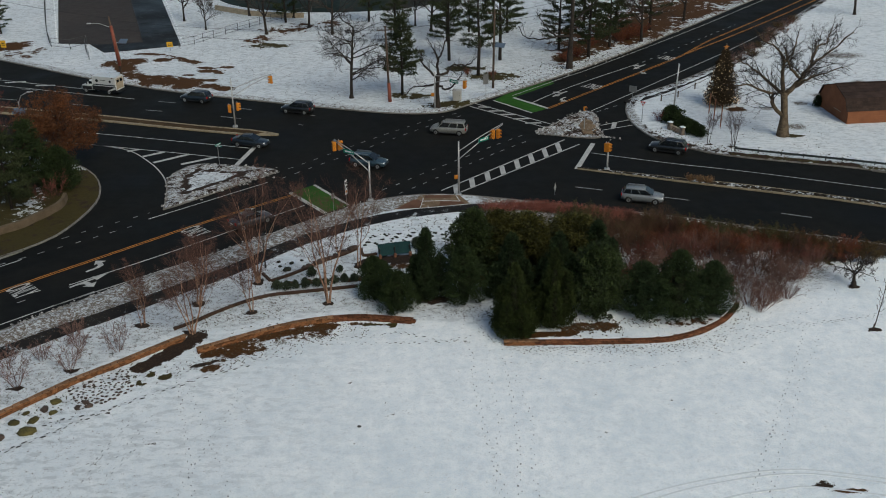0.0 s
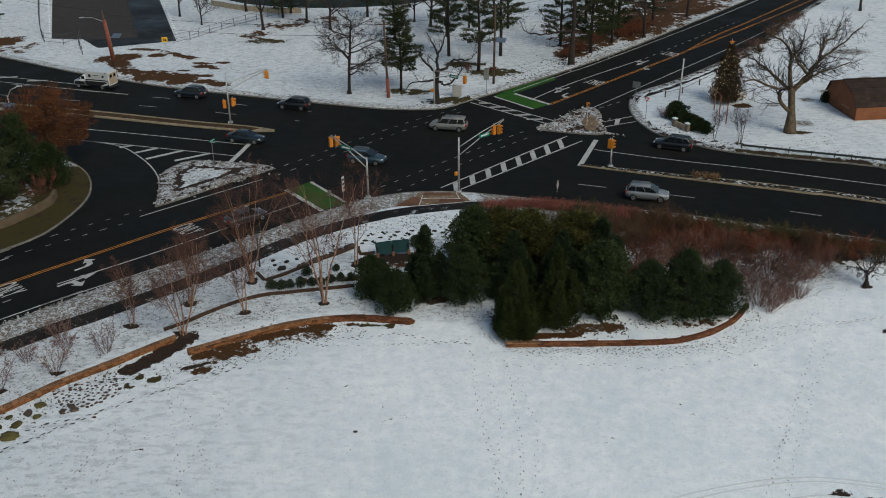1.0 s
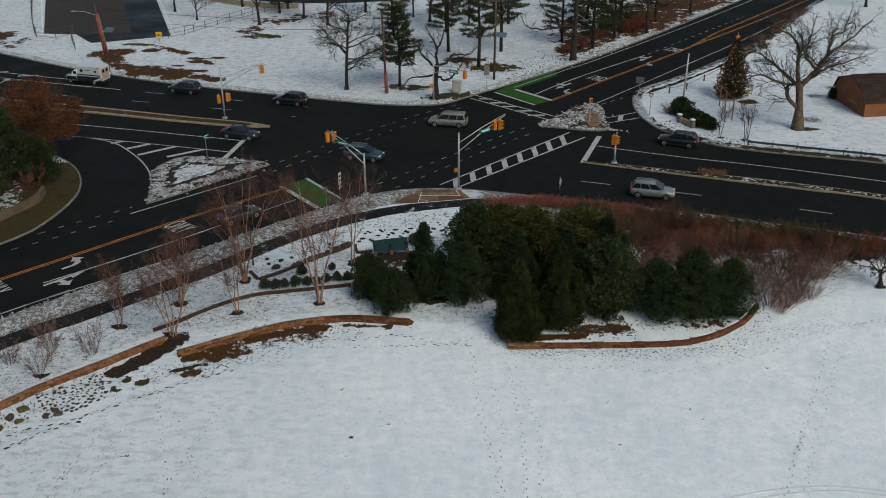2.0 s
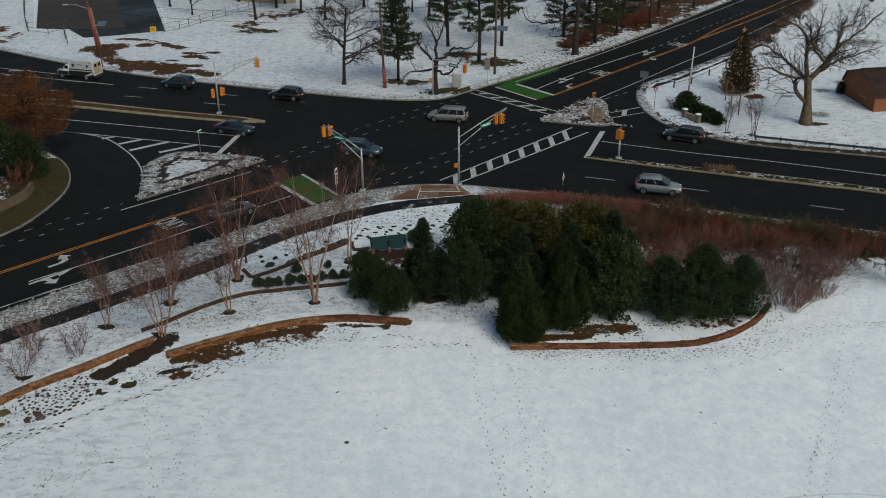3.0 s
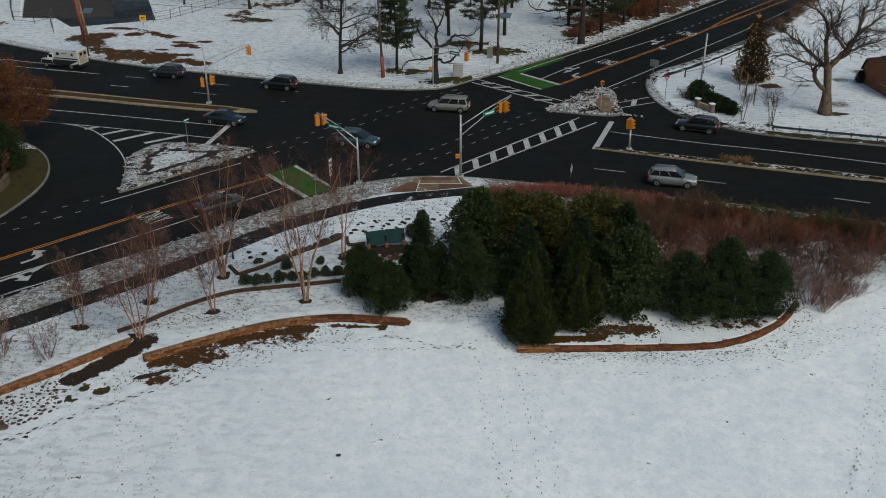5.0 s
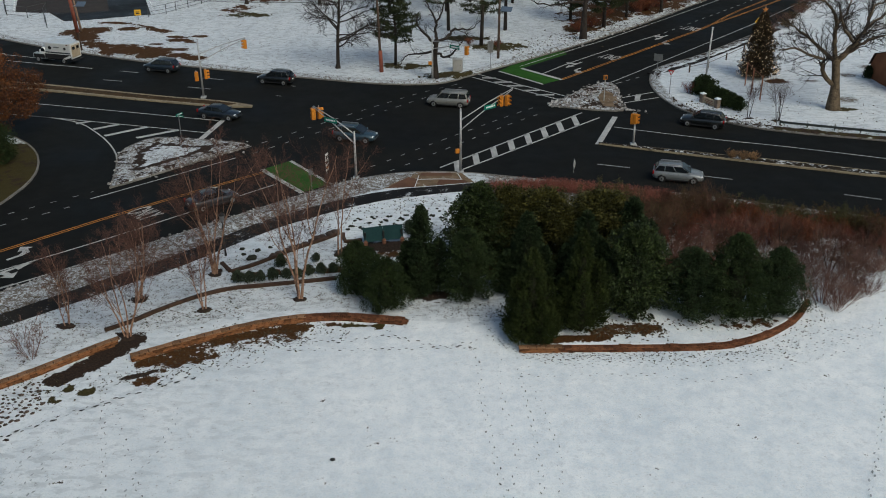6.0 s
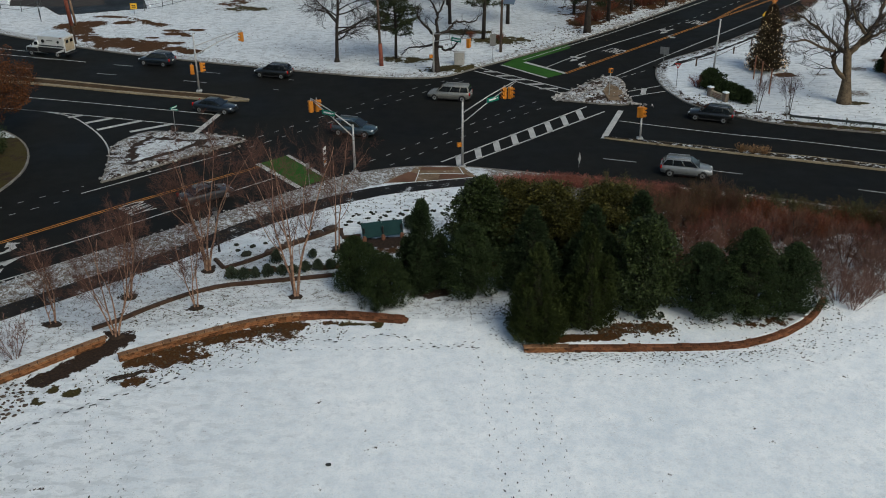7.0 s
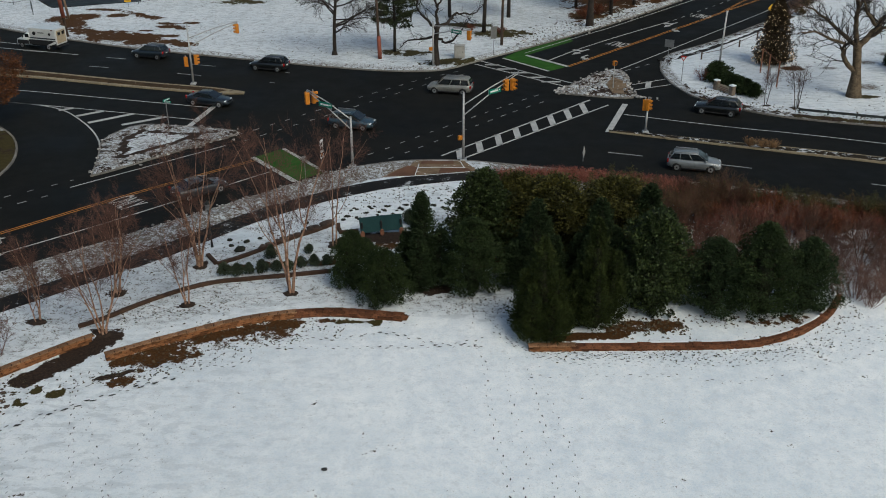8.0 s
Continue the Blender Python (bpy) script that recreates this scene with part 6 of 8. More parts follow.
for i in range(620):
    t = r.random() ** 1.4
    a = r.uniform(0, math.tau)
    q = 2.3 * ((1 - t) ** 0.8 + 0.03) * r.uniform(0.85, 1.08)
    bulbs.ball((q * math.cos(a), q * math.sin(a), 0.4 + 7.6 * t), (0.027, 0.027, 0.027), 4, 3)
tagged(part("string_lights", bulbs, M_bulb, xmas, "warm white bulbs"), kind="stuff")
star = Geo()
star.add([((0.42 if k % 2 == 0 else 0.17) * math.sin(k * math.pi / 5), 0.0, 8.35 + (0.42 if k % 2 == 0 else 0.17) * math.cos(k * math.pi / 5)) for k in range(10)] + [(0, -0.1, 8.35), (0, 0.1, 8.35)],
         [(k, (k + 1) % 10, 10) for k in range(10)] + [((k + 1) % 10, k, 11) for k in range(10)])
part("star", star, M_orange, xmas, "orange star on the tip")
spike = Geo()
spike.tube([(0, 0, 7.9), (0, 0, 8.9)], [0.05, 0.015], 5)
part("spike", spike, M_steel, xmas, "thin bare metal tip")


# ---- signals, poles and signs ----
def signal_head(parent, x, y, z, turn, lamps=3):
    """A yellow signal head with hooded lenses."""
    head = part("signal_head", rounded_box((0.42, 0.34, 0.36 * lamps), 0.04, 1), M_signal, parent)
    head.matrix_local = pose(x, y, z, 0, 0, turn)
    for i, m in zip(range(lamps), (M_lens_red, M_lens_amber, M_lens_green)):
        zz = (lamps - 1) * 0.18 - i * 0.36
        g = Geo()
        g.tube([(0, -0.17, zz), (0, -0.185, zz)], [0.14, 0.14], 12)
        part("lens", g, m, head)
        g = Geo()
        ring = [(0.165 * math.cos(a), 0.165 * math.sin(a)) for a in np.linspace(-0.4, math.pi + 0.4, 9)]
        g.add([(u, -0.17, zz + v) for u, v in ring] + [(u, -0.42, zz + v) for u, v in ring], [(k, k + 1, k + 10, k + 9) for k in range(8)])
        part("visor", g, M_signal, head)
    g = Geo()
    g.tube([(0, 0, 0.18 * lamps), (0, 0, 0.18 * lamps + 0.2)], [0.04, 0.04], 6)
    part("hanger", g, M_steel, head)
    return head


def street_sign(parent, x, y, z, turn, wide=1.5, tall=0.45):
    blade = part("street_name_sign", rounded_box((wide, 0.03, tall), 0.012, 1), M_sign_green, parent, "green street name sign")
    blade.matrix_local = pose(x, y, z, 0, 0, turn)
    for side in (-1, 1):
        g = Geo()
        g.box((-wide * 0.05, side * 0.018, 0.0), (wide * 0.62, 0.006, tall * 0.34))
        g.box((wide * 0.36, side * 0.018, 0.03), (wide * 0.1, 0.006, tall * 0.3))
        part("lettering_bar", g, M_sign_white, blade)


def mast(x, y, height, tip, heads, label, low=1.1, sign=None, button=True, z=LAWN):
    """A signal pole with a two-tube truss arm. tip: the arm's far end."""
    ob = thing("traffic_signal", pose(x, y, z), label, "traffic signal", "traffic signals of the junction")
    g = Geo()
    g.tube([(0, 0, 0), (0, 0, height)], [0.125, 0.085], 10)
    g.tube([(0, 0, height), (0, 0, height + 0.06)], [0.11, 0.05], 10)
    part("pole", g, M_steel, ob, "", True)
    part("base_plate", rounded_box((0.6, 0.6, 0.25), 0.04, 1, (0, 0, 0.05)), M_steel, ob)
    if tip:
        t = Vector(tip) - Vector((x, y, z))
        for name, z0, drop in (("upper_arm", height - low + 0.5, 0.0), ("lower_arm", height - low - 0.45, 0.12)):
            g = Geo()
            a = Vector((0, 0, z0))
            b = t - Vector((0, 0, drop))
            g.tube([a, a.lerp(b, 0.5) + Vector((0, 0, 0.12)), b], [0.06, 0.055, 0.045], 8)
            part(name, g, M_steel, ob, "", True)
        g = Geo()
        p, q = Vector((0, 0, height - low + 0.5)).lerp(t, 0.45), Vector((0, 0, height - low - 0.45)).lerp(t - Vector((0, 0, 0.12)), 0.45)
        g.tube([p + Vector((0, 0, 0.1)), q + Vector((0, 0, 0.1))], [0.035, 0.035], 6)
        part("strut", g, M_steel, ob)
    for hx, hy, hz, turn in heads:
        signal_head(ob, hx - x, hy - y, hz - z, turn)
    if sign:
        sx, sy, sz, turn = sign
        street_sign(ob, sx - x, sy - y, sz - z, turn)
    if button:
        b = part("walk_signal", rounded_box((0.4, 0.25, 0.42), 0.03, 1), M_signal, ob, "yellow walk signal box")
        b.matrix_local = pose(-0.3, -0.1, 2.2, 0, 0, 20)
    return ob


mast(1.86, 99.3, 6.3, (6.9, 102.9, 7.3), ((5.75, 102.0, 6.35, -35), (6.35, 102.3, 6.3, 55)), "grey steel signal pole with truss arm and two yellow heads", 1.6, (4.7, 101.3, 6.0, 40))
mast(-8.0, 97.9, 4.6, (-12.0, 100.6, 6.4), ((-12.0, 100.4, 5.65, 205), (-11.5, 100.7, 5.65, 120)), "grey steel signal pole with cranked truss arm and yellow heads", 0.7, (-10.3, 99.3, 5.4, -34), False)
mast(-28.0, 123.9, 6.7, (-23.4, 128.6, 6.1), ((-23.45, 128.4, 5.35, -60), (-28.5, 123.7, 2.75, 200), (-27.45, 123.9, 2.95, 110)), "leaning grey signal pole on the median with yellow heads", 2.0, None, False, 0.15)
mast(-1.0, 130.7, 5.4, (3.3, 127.0, 5.5), ((3.1, 127.1, 4.75, 150),), "slim grey signal pole with arm beside the oak", 1.0, (1.7, 128.2, 4.9, -40))
mast(19.7, 106.7, 2.5, None, ((19.7, 106.6, 2.95, 60), (19.45, 106.75, 2.9, 150)), "short signal post on the snowy median", 1.0, None, False, 0.15)
ped = thing("walk_signal_post", pose(18.9, 121.4, LAWN), "short post with yellow walk signal on the traffic island", "walk signal")
g = Geo()
g.tube([(0, 0, 0), (0, 0, 2.7)], [0.06, 0.05], 8)
part("pole", g, M_steel, ped)
b = part("walk_signal", rounded_box((0.45, 0.3, 0.5), 0.03, 1), M_signal, ped)
b.matrix_local = pose(0, 0, 2.9, 0, 0, 30)
part("lens", rounded_box((0.3, 0.02, 0.34), 0.005, 1, (0, -0.16, 0)), M_dark, b)


def wood_pole(x, y, height, label, guard=None, solar=None, lean=0.0, arm=0.0, lamp=None, wood=None):
    ob = thing("utility_pole", pose(x, y, LAWN, 0, lean, 0), label, "utility pole", "wooden utility poles")
    g = Geo()
    g.tube([(0, 0, -0.2), (0, 0, height)], [0.19, 0.12], 9)
    part("pole", g, wood or M_pole_wood, ob, "", True)
    if guard:
        g = Geo()
        g.tube([(0.05, -0.05, guard[0]), (0.03, -0.03, guard[1])], [0.27, 0.24], 9)
        part("cable_guard", g, M_pole_red, ob, "rust-red plastic cable guard", True)
    if arm:
        part("cross_arm", rounded_box((2.4, 0.12, 0.14), 0.02, 1, (0, 0.12, height - 0.6)), M_pole_wood, ob)
        for k in (-1.0, -0.4, 0.4, 1.0):
            g = Geo()
            g.tube([(k, 0.12, height - 0.55), (k, 0.12, height - 0.3)], [0.06, 0.04], 6)
            part("insulator", g, M_steel, ob)
    if solar:
        sx, sy, sz = solar
        g = Geo()
        g.tube([(0, 0, sz - 0.3), (sx * 0.8, sy * 0.8, sz - 0.1)], [0.04, 0.04], 6)
        part("bracket", g, M_steel, ob)
        p = part("solar_panel", rounded_box((1.5, 0.9, 0.05), 0.015, 1), M_solar, ob, "dark blue solar panel")
        p.matrix_local = pose(sx, sy, sz, 35, 0, -20)
    if lamp:
        lx, ly, lz = lamp
        g = Geo()
        g.tube([(0, 0, lz - 0.8), (lx * 0.5, ly * 0.5, lz - 0.1), (lx, ly, lz)], [0.05, 0.04, 0.035], 6)
        part("lamp_arm", g, M_steel, ob)
        p = part("lamp_head", rounded_box((0.7, 0.3, 0.16), 0.05, 1), M_steel, ob)
        p.matrix_local = pose(lx, ly, lz, 0, 0, math.degrees(math.atan2(ly, lx)))
    return ob


wood_pole(-49.7, 146.2, 10.2, "leaning utility pole with rust-red cable guard and solar panel", (2.6, 8.8), (1.5, -0.4, 6.4), -4.0, 0, (-3.4, 0.4, 9.3))
wood_pole(-53.4, 157.4, 6.2, "short pale tan pole stub leaning beside the taller one", None, None, -5.0, 0, None, M_stub)
wood_pole(-7.6, 134.6, 11.0, "wooden utility pole with red cable guard near the kerb", (0.0, 2.8), None, -1.5, 1)
wood_pole(7.7, 141.0, 11.8, "dark utility pole with small solar panel", None, (0.9, -0.3, 6.6), 0.5, 1)
wood_pole(38.4, 177.5, 11, "dark utility pole at the wood's edge", None, None, 0, 1)
wood_pole(-90, 172, 11, "wooden utility pole beyond the car park", None, None, 0, 1)
for a, b, sag, label in (((-49.0, 146.2, 9.6), (-7.6, 134.7, 10.6), 0.7, 1), ((-7.6, 134.7, 10.6), (7.7, 141.1, 11.2), 0.3, 1), ((7.7, 141.1, 11.2), (38.4, 177.6, 10.6), 0.8, 1), ((-90, 172, 10.6), (-49.0, 146.2, 9.9), 0.6, 1),
                         ((-49.0, 146.2, 8.3), (-7.6, 134.7, 9.2), 0.8, 1), ((7.7, 141.1, 9.9), (38.4, 177.6, 9.2), 0.9, 1)):
    g = Geo()
    a, b = Vector(a), Vector(b)
    g.tube([a.lerp(b, i / 16) - Vector((0, 0, sag * 4 * (i / 16) * (1 - i / 16))) for i in range(17)], [0.022] * 17, 4, False)
    tagged(part("overhead_cable", g, M_cable), "thin black overhead cable strung between poles", "cable", "overhead cables")

steel_pole = thing("lamp_pole", pose(31.7, 126.2, LAWN, 0, 1.5, 0), "slim pale grey pole behind the entrance hedge", "pole")
g = Geo()
g.tube([(0, 0, 0), (0, 0, 7.4)], [0.13, 0.09], 10)
part("pole", g, M_steel, steel_pole, "", True)
part("cap", rounded_box((0.24, 0.24, 0.12), 0.03, 1, (0, 0, 7.42)), M_steel, steel_pole)
street_lamp = thing("street_lamp", pose(-51.9, 113.1, LAWN), "grey street lamp with curved arm and solar panel behind the oak", "street lamp")
g = Geo()
g.tube([(0, 0, 0), (0, 0, 7.2)], [0.1, 0.07], 8)
part("pole", g, M_steel, street_lamp, "", True)
g = Geo()
g.tube([(0, 0, 6.9), (0.5, 0, 7.9), (1.4, 0.1, 8.3)], [0.05, 0.045, 0.04], 6)
part("lamp_arm", g, M_steel, street_lamp, "", True)
part("lamp_head", rounded_box((0.7, 0.3, 0.16), 0.05, 1, (1.6, 0.1, 8.32)), M_steel, street_lamp)
p = part("solar_panel", rounded_box((1.5, 0.9, 0.05), 0.015, 1), M_solar, street_lamp, "dark solar panel")
p.matrix_local = pose(0.1, -0.5, 6.1, 35, 0, 10)
lamp = thing("park_lamp", pose(-17.1, 81.5, LAWN), "black lamp post with a lantern head in the garden", "lamp post")
g = Geo()
g.tube([(0, 0, 0), (0, 0, 0.5), (0, 0, 3.0)], [0.11, 0.07, 0.05], 8)
part("post", g, M_dark, lamp, "", True)
g = Geo()
g.tube([(0, 0, 3.0), (0, 0, 3.08), (0, 0, 3.5)], [0.08, 0.16, 0.22], 8)
part("lantern", g, M_sign_back, lamp)
g = Geo()
g.tube([(0, 0, 3.5), (0, 0, 3.72)], [0.28, 0.04], 8)
part("lantern_roof", g, M_dark, lamp)


def post_sign(x, y, height, shape, face, turn, label, wide=0.6, tall=0.75, extra=None, z=LAWN, lean=0.0):
    ob = thing("road_sign", pose(x, y, z, 0, lean, turn), label, "road sign", "road signs")
    g = Geo()
    g.tube([(0, 0.03, 0), (0, 0.03, height)], [0.035, 0.035], 6)
    part("post", g, M_sign_back, ob)
    g = Geo()
    c = height - tall / 2
    if shape == "box":
        g.box((0, -0.02, c), (wide, 0.02, tall))
    elif shape == "diamond":
        g.add([(0, -0.03, c - tall / 2), (wide / 2, -0.03, c), (0, -0.03, c + tall / 2), (-wide / 2, -0.03, c), (0, -0.01, c - tall / 2), (wide / 2, -0.01, c), (0, -0.01, c + tall / 2), (-wide / 2, -0.01, c)],
              [(0, 1, 2, 3), (7, 6, 5, 4), (0, 4, 5, 1), (1, 5, 6, 2), (2, 6, 7, 3), (3, 7, 4, 0)])
    else:
        g.add([(0, -0.03, c - tall / 2), (wide / 2, -0.03, c + tall / 2), (-wide / 2, -0.03, c + tall / 2), (0, -0.01, c - tall / 2), (wide / 2, -0.01, c + tall / 2), (-wide / 2, -0.01, c + tall / 2)],
              [(0, 1, 2), (5, 4, 3), (0, 3, 4, 1), (1, 4, 5, 2), (2, 5, 3, 0)])
    panel = part("panel", g, face, ob)
    if extra == "bars":
        for k, m in ((0.28, M_dark), (0.0, M_dark), (-0.3, M_orange)):
            g = Geo()
            g.box((0, -0.034, c + k * tall), (wide * 0.7, 0.006, tall * 0.16))
            part("lettering_bar", g, m, panel)
    if extra == "border":
        g = Geo()
        g.add([(0, -0.034, c - tall * 0.22), (wide * 0.24, -0.034, c + tall * 0.28), (-wide * 0.24, -0.034, c + tall * 0.28)], [(0, 1, 2)])
        part("white_centre", g, M_sign_white, panel)
    if extra == "text":
        g = Geo()
        g.box((0, -0.034, c + 0.1 * tall), (wide * 0.6, 0.006, tall * 0.14))
        g.box((0, -0.034, c - 0.15 * tall), (wide * 0.6, 0.006, tall * 0.14))
        part("lettering_bar", g, M_dark, panel)
    return ob


post_sign(12.7, 99.3, 1.45, "diamond", M_steel, 52, "pale diamond marker on a thin post at the lane", 0.5, 1.1, None, 0.0)
post_sign(-10.6, 97.1, 2.8, "box", M_sign_white, 72, "tall white sign with dark and orange bars", 0.6, 1.7, "bars")
post_sign(-11.8, 94.7, 2.2, "box", M_sign_back, 210, "small grey sign on a thin post in snow", 0.4, 0.6)
post_sign(6.4, 135.8, 3.6, "box", M_sign_back, 200, "back of a tall grey lane sign", 0.8, 1.5)
post_sign(26.8, 130.5, 3.2, "box", M_sign_back, 150, "back of a pair of grey signs", 1.1, 0.9)
post_sign(27.0, 123.9, 3.0, "yield", M_sign_red, -30, "red and white triangular yield sign", 0.75, 0.65, "border")
post_sign(-74.8, 163.0, 2.6, "box", M_sign_yellow, -10, "yellow road sign on the snowy verge", 1.0, 1.2, "text")
post_sign(-47.0, 165.0, 1.6, "box", M_sign_yellow, 5, "pale yellow notice board at the car park", 1.0, 0.9, "text")
warning = post_sign(45.5, 152.2, 2.75, "diamond", M_sign_yellow, 20, "yellow diamond warning sign beside the far road", 1.15, 1.15)
g = Geo()
g.box((0, -0.036, 2.18), (0.12, 0.006, 0.5))
g.box((0.1, -0.036, 2.3), (0.24, 0.006, 0.1))
part("symbol_bar", g, M_dark, warning)
g = Geo()
g.box((0, -0.02, 1.35), (0.5, 0.02, 0.35))
part("plate", g, M_sign_white, warning, "small white plate")
post_sign(36.2, 112.6, 2.2, "box", M_sign_back, 90, "thin marker post at the guard rail", 0.06, 0.4)
blade = thing("street_sign_post", pose(-27.2, 109.4, LAWN), "street sign post with crossed green blades on the island", "street sign")
g = Geo()
g.tube([(0, 0, 0), (0, 0, 2.7)], [0.04, 0.04], 6)
part("post", g, M_sign_back, blade)
street_sign(blade, 0.1, 0, 2.45, -15, 0.9, 0.2)
street_sign(blade, 0.1, 0, 2.68, 60, 0.9, 0.2)
cab = thing("signal_cabinet", pose(2.2, 134.9, LAWN, 0, 0, -8) @ Matrix.Diagonal((0.82, 0.85, 0.9, 1)), "grey metal signal control cabinet on a bare patch", "cabinet")
part("body", rounded_box((1.5, 1.0, 1.7), 0.05, 2, (0, 0, 0.85)), M_cabinet, cab)
part("door", rounded_box((1.25, 0.04, 1.4), 0.015, 1, (0, -0.51, 0.88)), M_cabinet, cab)
part("roof", rounded_box((1.6, 1.1, 0.08), 0.03, 1, (0, 0, 1.73)), M_cabinet, cab)
part("handle", rounded_box((0.04, 0.05, 0.2), 0.01, 1, (0.5, -0.545, 0.95)), M_dark, cab)

# ---- garden: walls of sandstone, edging, board ----
stone_shapes = []
for k in range(6):
    bm = rounded_box((0.46 + 0.02 * (k % 3), 0.2, 0.19), 0.014, 1)
    for v in bm.verts:
        v.co += Vector((rng.uniform(-0.018, 0.018), rng.uniform(-0.02, 0.02), rng.uniform(-0.012, 0.012)))
    me = bpy.data.meshes.new("stone")
    bm.to_mesh(me)
    bm.free()
    me.materials.append(M_stone)
    stone_shapes.append(me)
cap_shapes = []
for k in range(3):
    bm = rounded_box((0.62 + 0.03 * k, 0.46, 0.09), 0.02, 1)
    for v in bm.verts:
        v.co += Vector((rng.uniform(-0.02, 0.02), rng.uniform(-0.02, 0.02), rng.uniform(-0.008, 0.008)))
    me = bpy.data.meshes.new("cap_stone")
    bm.to_mesh(me)
    bm.free()
    me.materials.append(M_capstone)
    cap_shapes.append(me)


red_shapes, red_caps = [], []
for made, shapes in ((red_shapes, stone_shapes), (red_caps, cap_shapes)):
    for me in shapes:
        me = me.copy()
        me.materials.clear()
        me.materials.append(M_stone_red)
        made.append(me)


def stone_wall(points, height, label, courses, snow_from=None, red_from=999.0):
    """A dry wall: a dark core faced with single stones on the field side, capped with slabs."""
    pts = spline(points, 0.4)
    wall = tagged(part("garden_wall", ribbon(pts, 0.12, -0.12, -0.1, height), M_mortar), label, "stone wall")
    run = [0.0]
    for a, b in zip(pts, pts[1:]):
        run.append(run[-1] + (b - a).length)

    def at(s):
        s = min(max(s, 0), run[-1] - 1e-4)
        i = max(k for k in range(len(run)) if run[k] <= s)
        i = min(i, len(pts) - 2)
        d = (pts[i + 1] - pts[i]).normalized()
        return pts[i].lerp(pts[i + 1], (s - run[i]) / max(1e-6, run[i + 1] - run[i])), d

    for c in range(courses):
        s = 0.22 + 0.21 * (c % 2)
        while s < run[-1] - 0.1:
            p, d = at(s)
            st = part("stone", rng.choice(stone_shapes if s < red_from else red_shapes), None, wall)
            h = (height - 0.02) / courses
            st.matrix_world = pose(p.x + d.y * 0.16, p.y - d.x * 0.16, LAWN + h * (c + 0.42) - 0.04, rng.uniform(-3, 3), rng.uniform(-2, 2), math.degrees(math.atan2(d.y, d.x)) + rng.uniform(-5, 5)) @ Matrix.Diagonal((rng.uniform(0.9, 1.04), rng.uniform(0.85, 1.2), h / 0.19 * rng.uniform(0.9, 1.03), 1))
            s += 0.46 + rng.uniform(-0.02, 0.03)
    s = 0.3
    while s < run[-1]:
        p, d = at(s)
        st = part("cap_stone", rng.choice(cap_shapes if s < red_from else red_caps), None, wall)
        st.matrix_world = pose(p.x + d.y * 0.03, p.y - d.x * 0.03, height + 0.05, rng.uniform(-1.5, 1.5), rng.uniform(-1, 1), math.degrees(math.atan2(d.y, d.x)) + rng.uniform(-2, 2)) @ Matrix.Diagonal((rng.uniform(0.98, 1.04), rng.uniform(0.9, 1.04), rng.uniform(0.85, 1.05), 1))
        s += rng.uniform(0.50, 0.64)
    if snow_from is not None:
        keep = [p for p, q in zip(pts, run) if q > snow_from]
        i = 0
        while i < len(keep) - 3:
            n = rng.randint(2, 5)
            wide = rng.uniform(0.17, 0.24)
            part("snow_cap", ribbon(keep[i:i + n + 1], wide, rng.uniform(0.05, 0.11), height + 0.02, height + 0.125), M_snow, wall, "thin snow lying on the cap stones")
            i += n + rng.choice((0, 0, 1, 1, 2))
    return wall


stone_wall([(-41, 48.2), (-32.0, 58.3), (-29.0, 61.65), (-25.7, 64.6), (-23.3, 66.9), (-21.9, 68.1)], 0.48, "low tan sandstone wall along the snowy bank", 3)
stone_wall([(-20.25, 66.05), (-17.5, 67.75), (-15.1, 69.1), (-12.5, 70.35), (-9.7, 71.1), (-6.9, 71.3), (-4.2, 70.9), (-2.4, 70.6)], 0.48, "curved tan sandstone garden wall with bare soil below", 3, None, 12.0)
stone_wall([(5.1, 66.95), (8.4, 67.0), (12.1, 67.0), (16.0, 67.05), (18.5, 67.25), (19.7, 67.6), (21.7, 68.5), (23.6, 69.9), (24.75, 71.1), (26.1, 73.1)], 0.40, "curved reddish sandstone wall capped with snow below evergreens", 2, 2.6, 2.6)
for pts, label in (([(-23.1, 69.8), (-21.7, 70.9), (-20.3, 72.4), (-17.9, 74.5), (-15.8, 75.7), (-13.5, 76.2), (-10.5, 76.8), (-7.9, 77.35)], "low dark timber edging across the snowy bank"),
                   ([(-17.1, 80.0), (-16.2, 78.6)], "short dark board at the corner of the planting bed"),
                   ([(-16.1, 78.55), (-14.8, 79.5), (-13.4, 80.8), (-11.9, 82.4), (-9.7, 84.2), (-8.5, 85.4)], "low brown edging round the planting bed"), ([(-8.1, 85.3), (-7.8, 83.8), (-6.5, 84.1)], "dark edging beside the board")):
    tagged(part("bed_edging", ribbon(spline(pts, 0.6), 0.13, -0.13, 0.0, LAWN + 0.22), M_edging), label, "edging")
board = thing("display_board", pose(-4.7, 83.7, LAWN, 0, 0, 14) @ Matrix.Diagonal((0.88, 0.9, 0.95, 1)), "large dark teal board on rust-brown posts in the garden", "display board")
for k in (-1, 1):
    p = part("panel", rounded_box((1.86, 0.06, 1.3), 0.015, 1), M_teal, board)
    p.matrix_local = pose(k * 0.92, 0.10 + (0.004 if k > 0 else 0), 0.86, -34, 0, k * -3)
for k in (-1.7, 0.0, 1.7):
    part("post", rounded_box((0.16, 0.16, 1.2), 0.03, 1, (k, -0.05, 0.58)), M_dark, board)
    part("post_foot", rounded_box((0.34, 0.34, 0.5), 0.08, 2, (k, -0.3, 0.25)), M_rust_post, board, "rust-brown rounded foot")

# rocks and mounds
rock_shapes = []
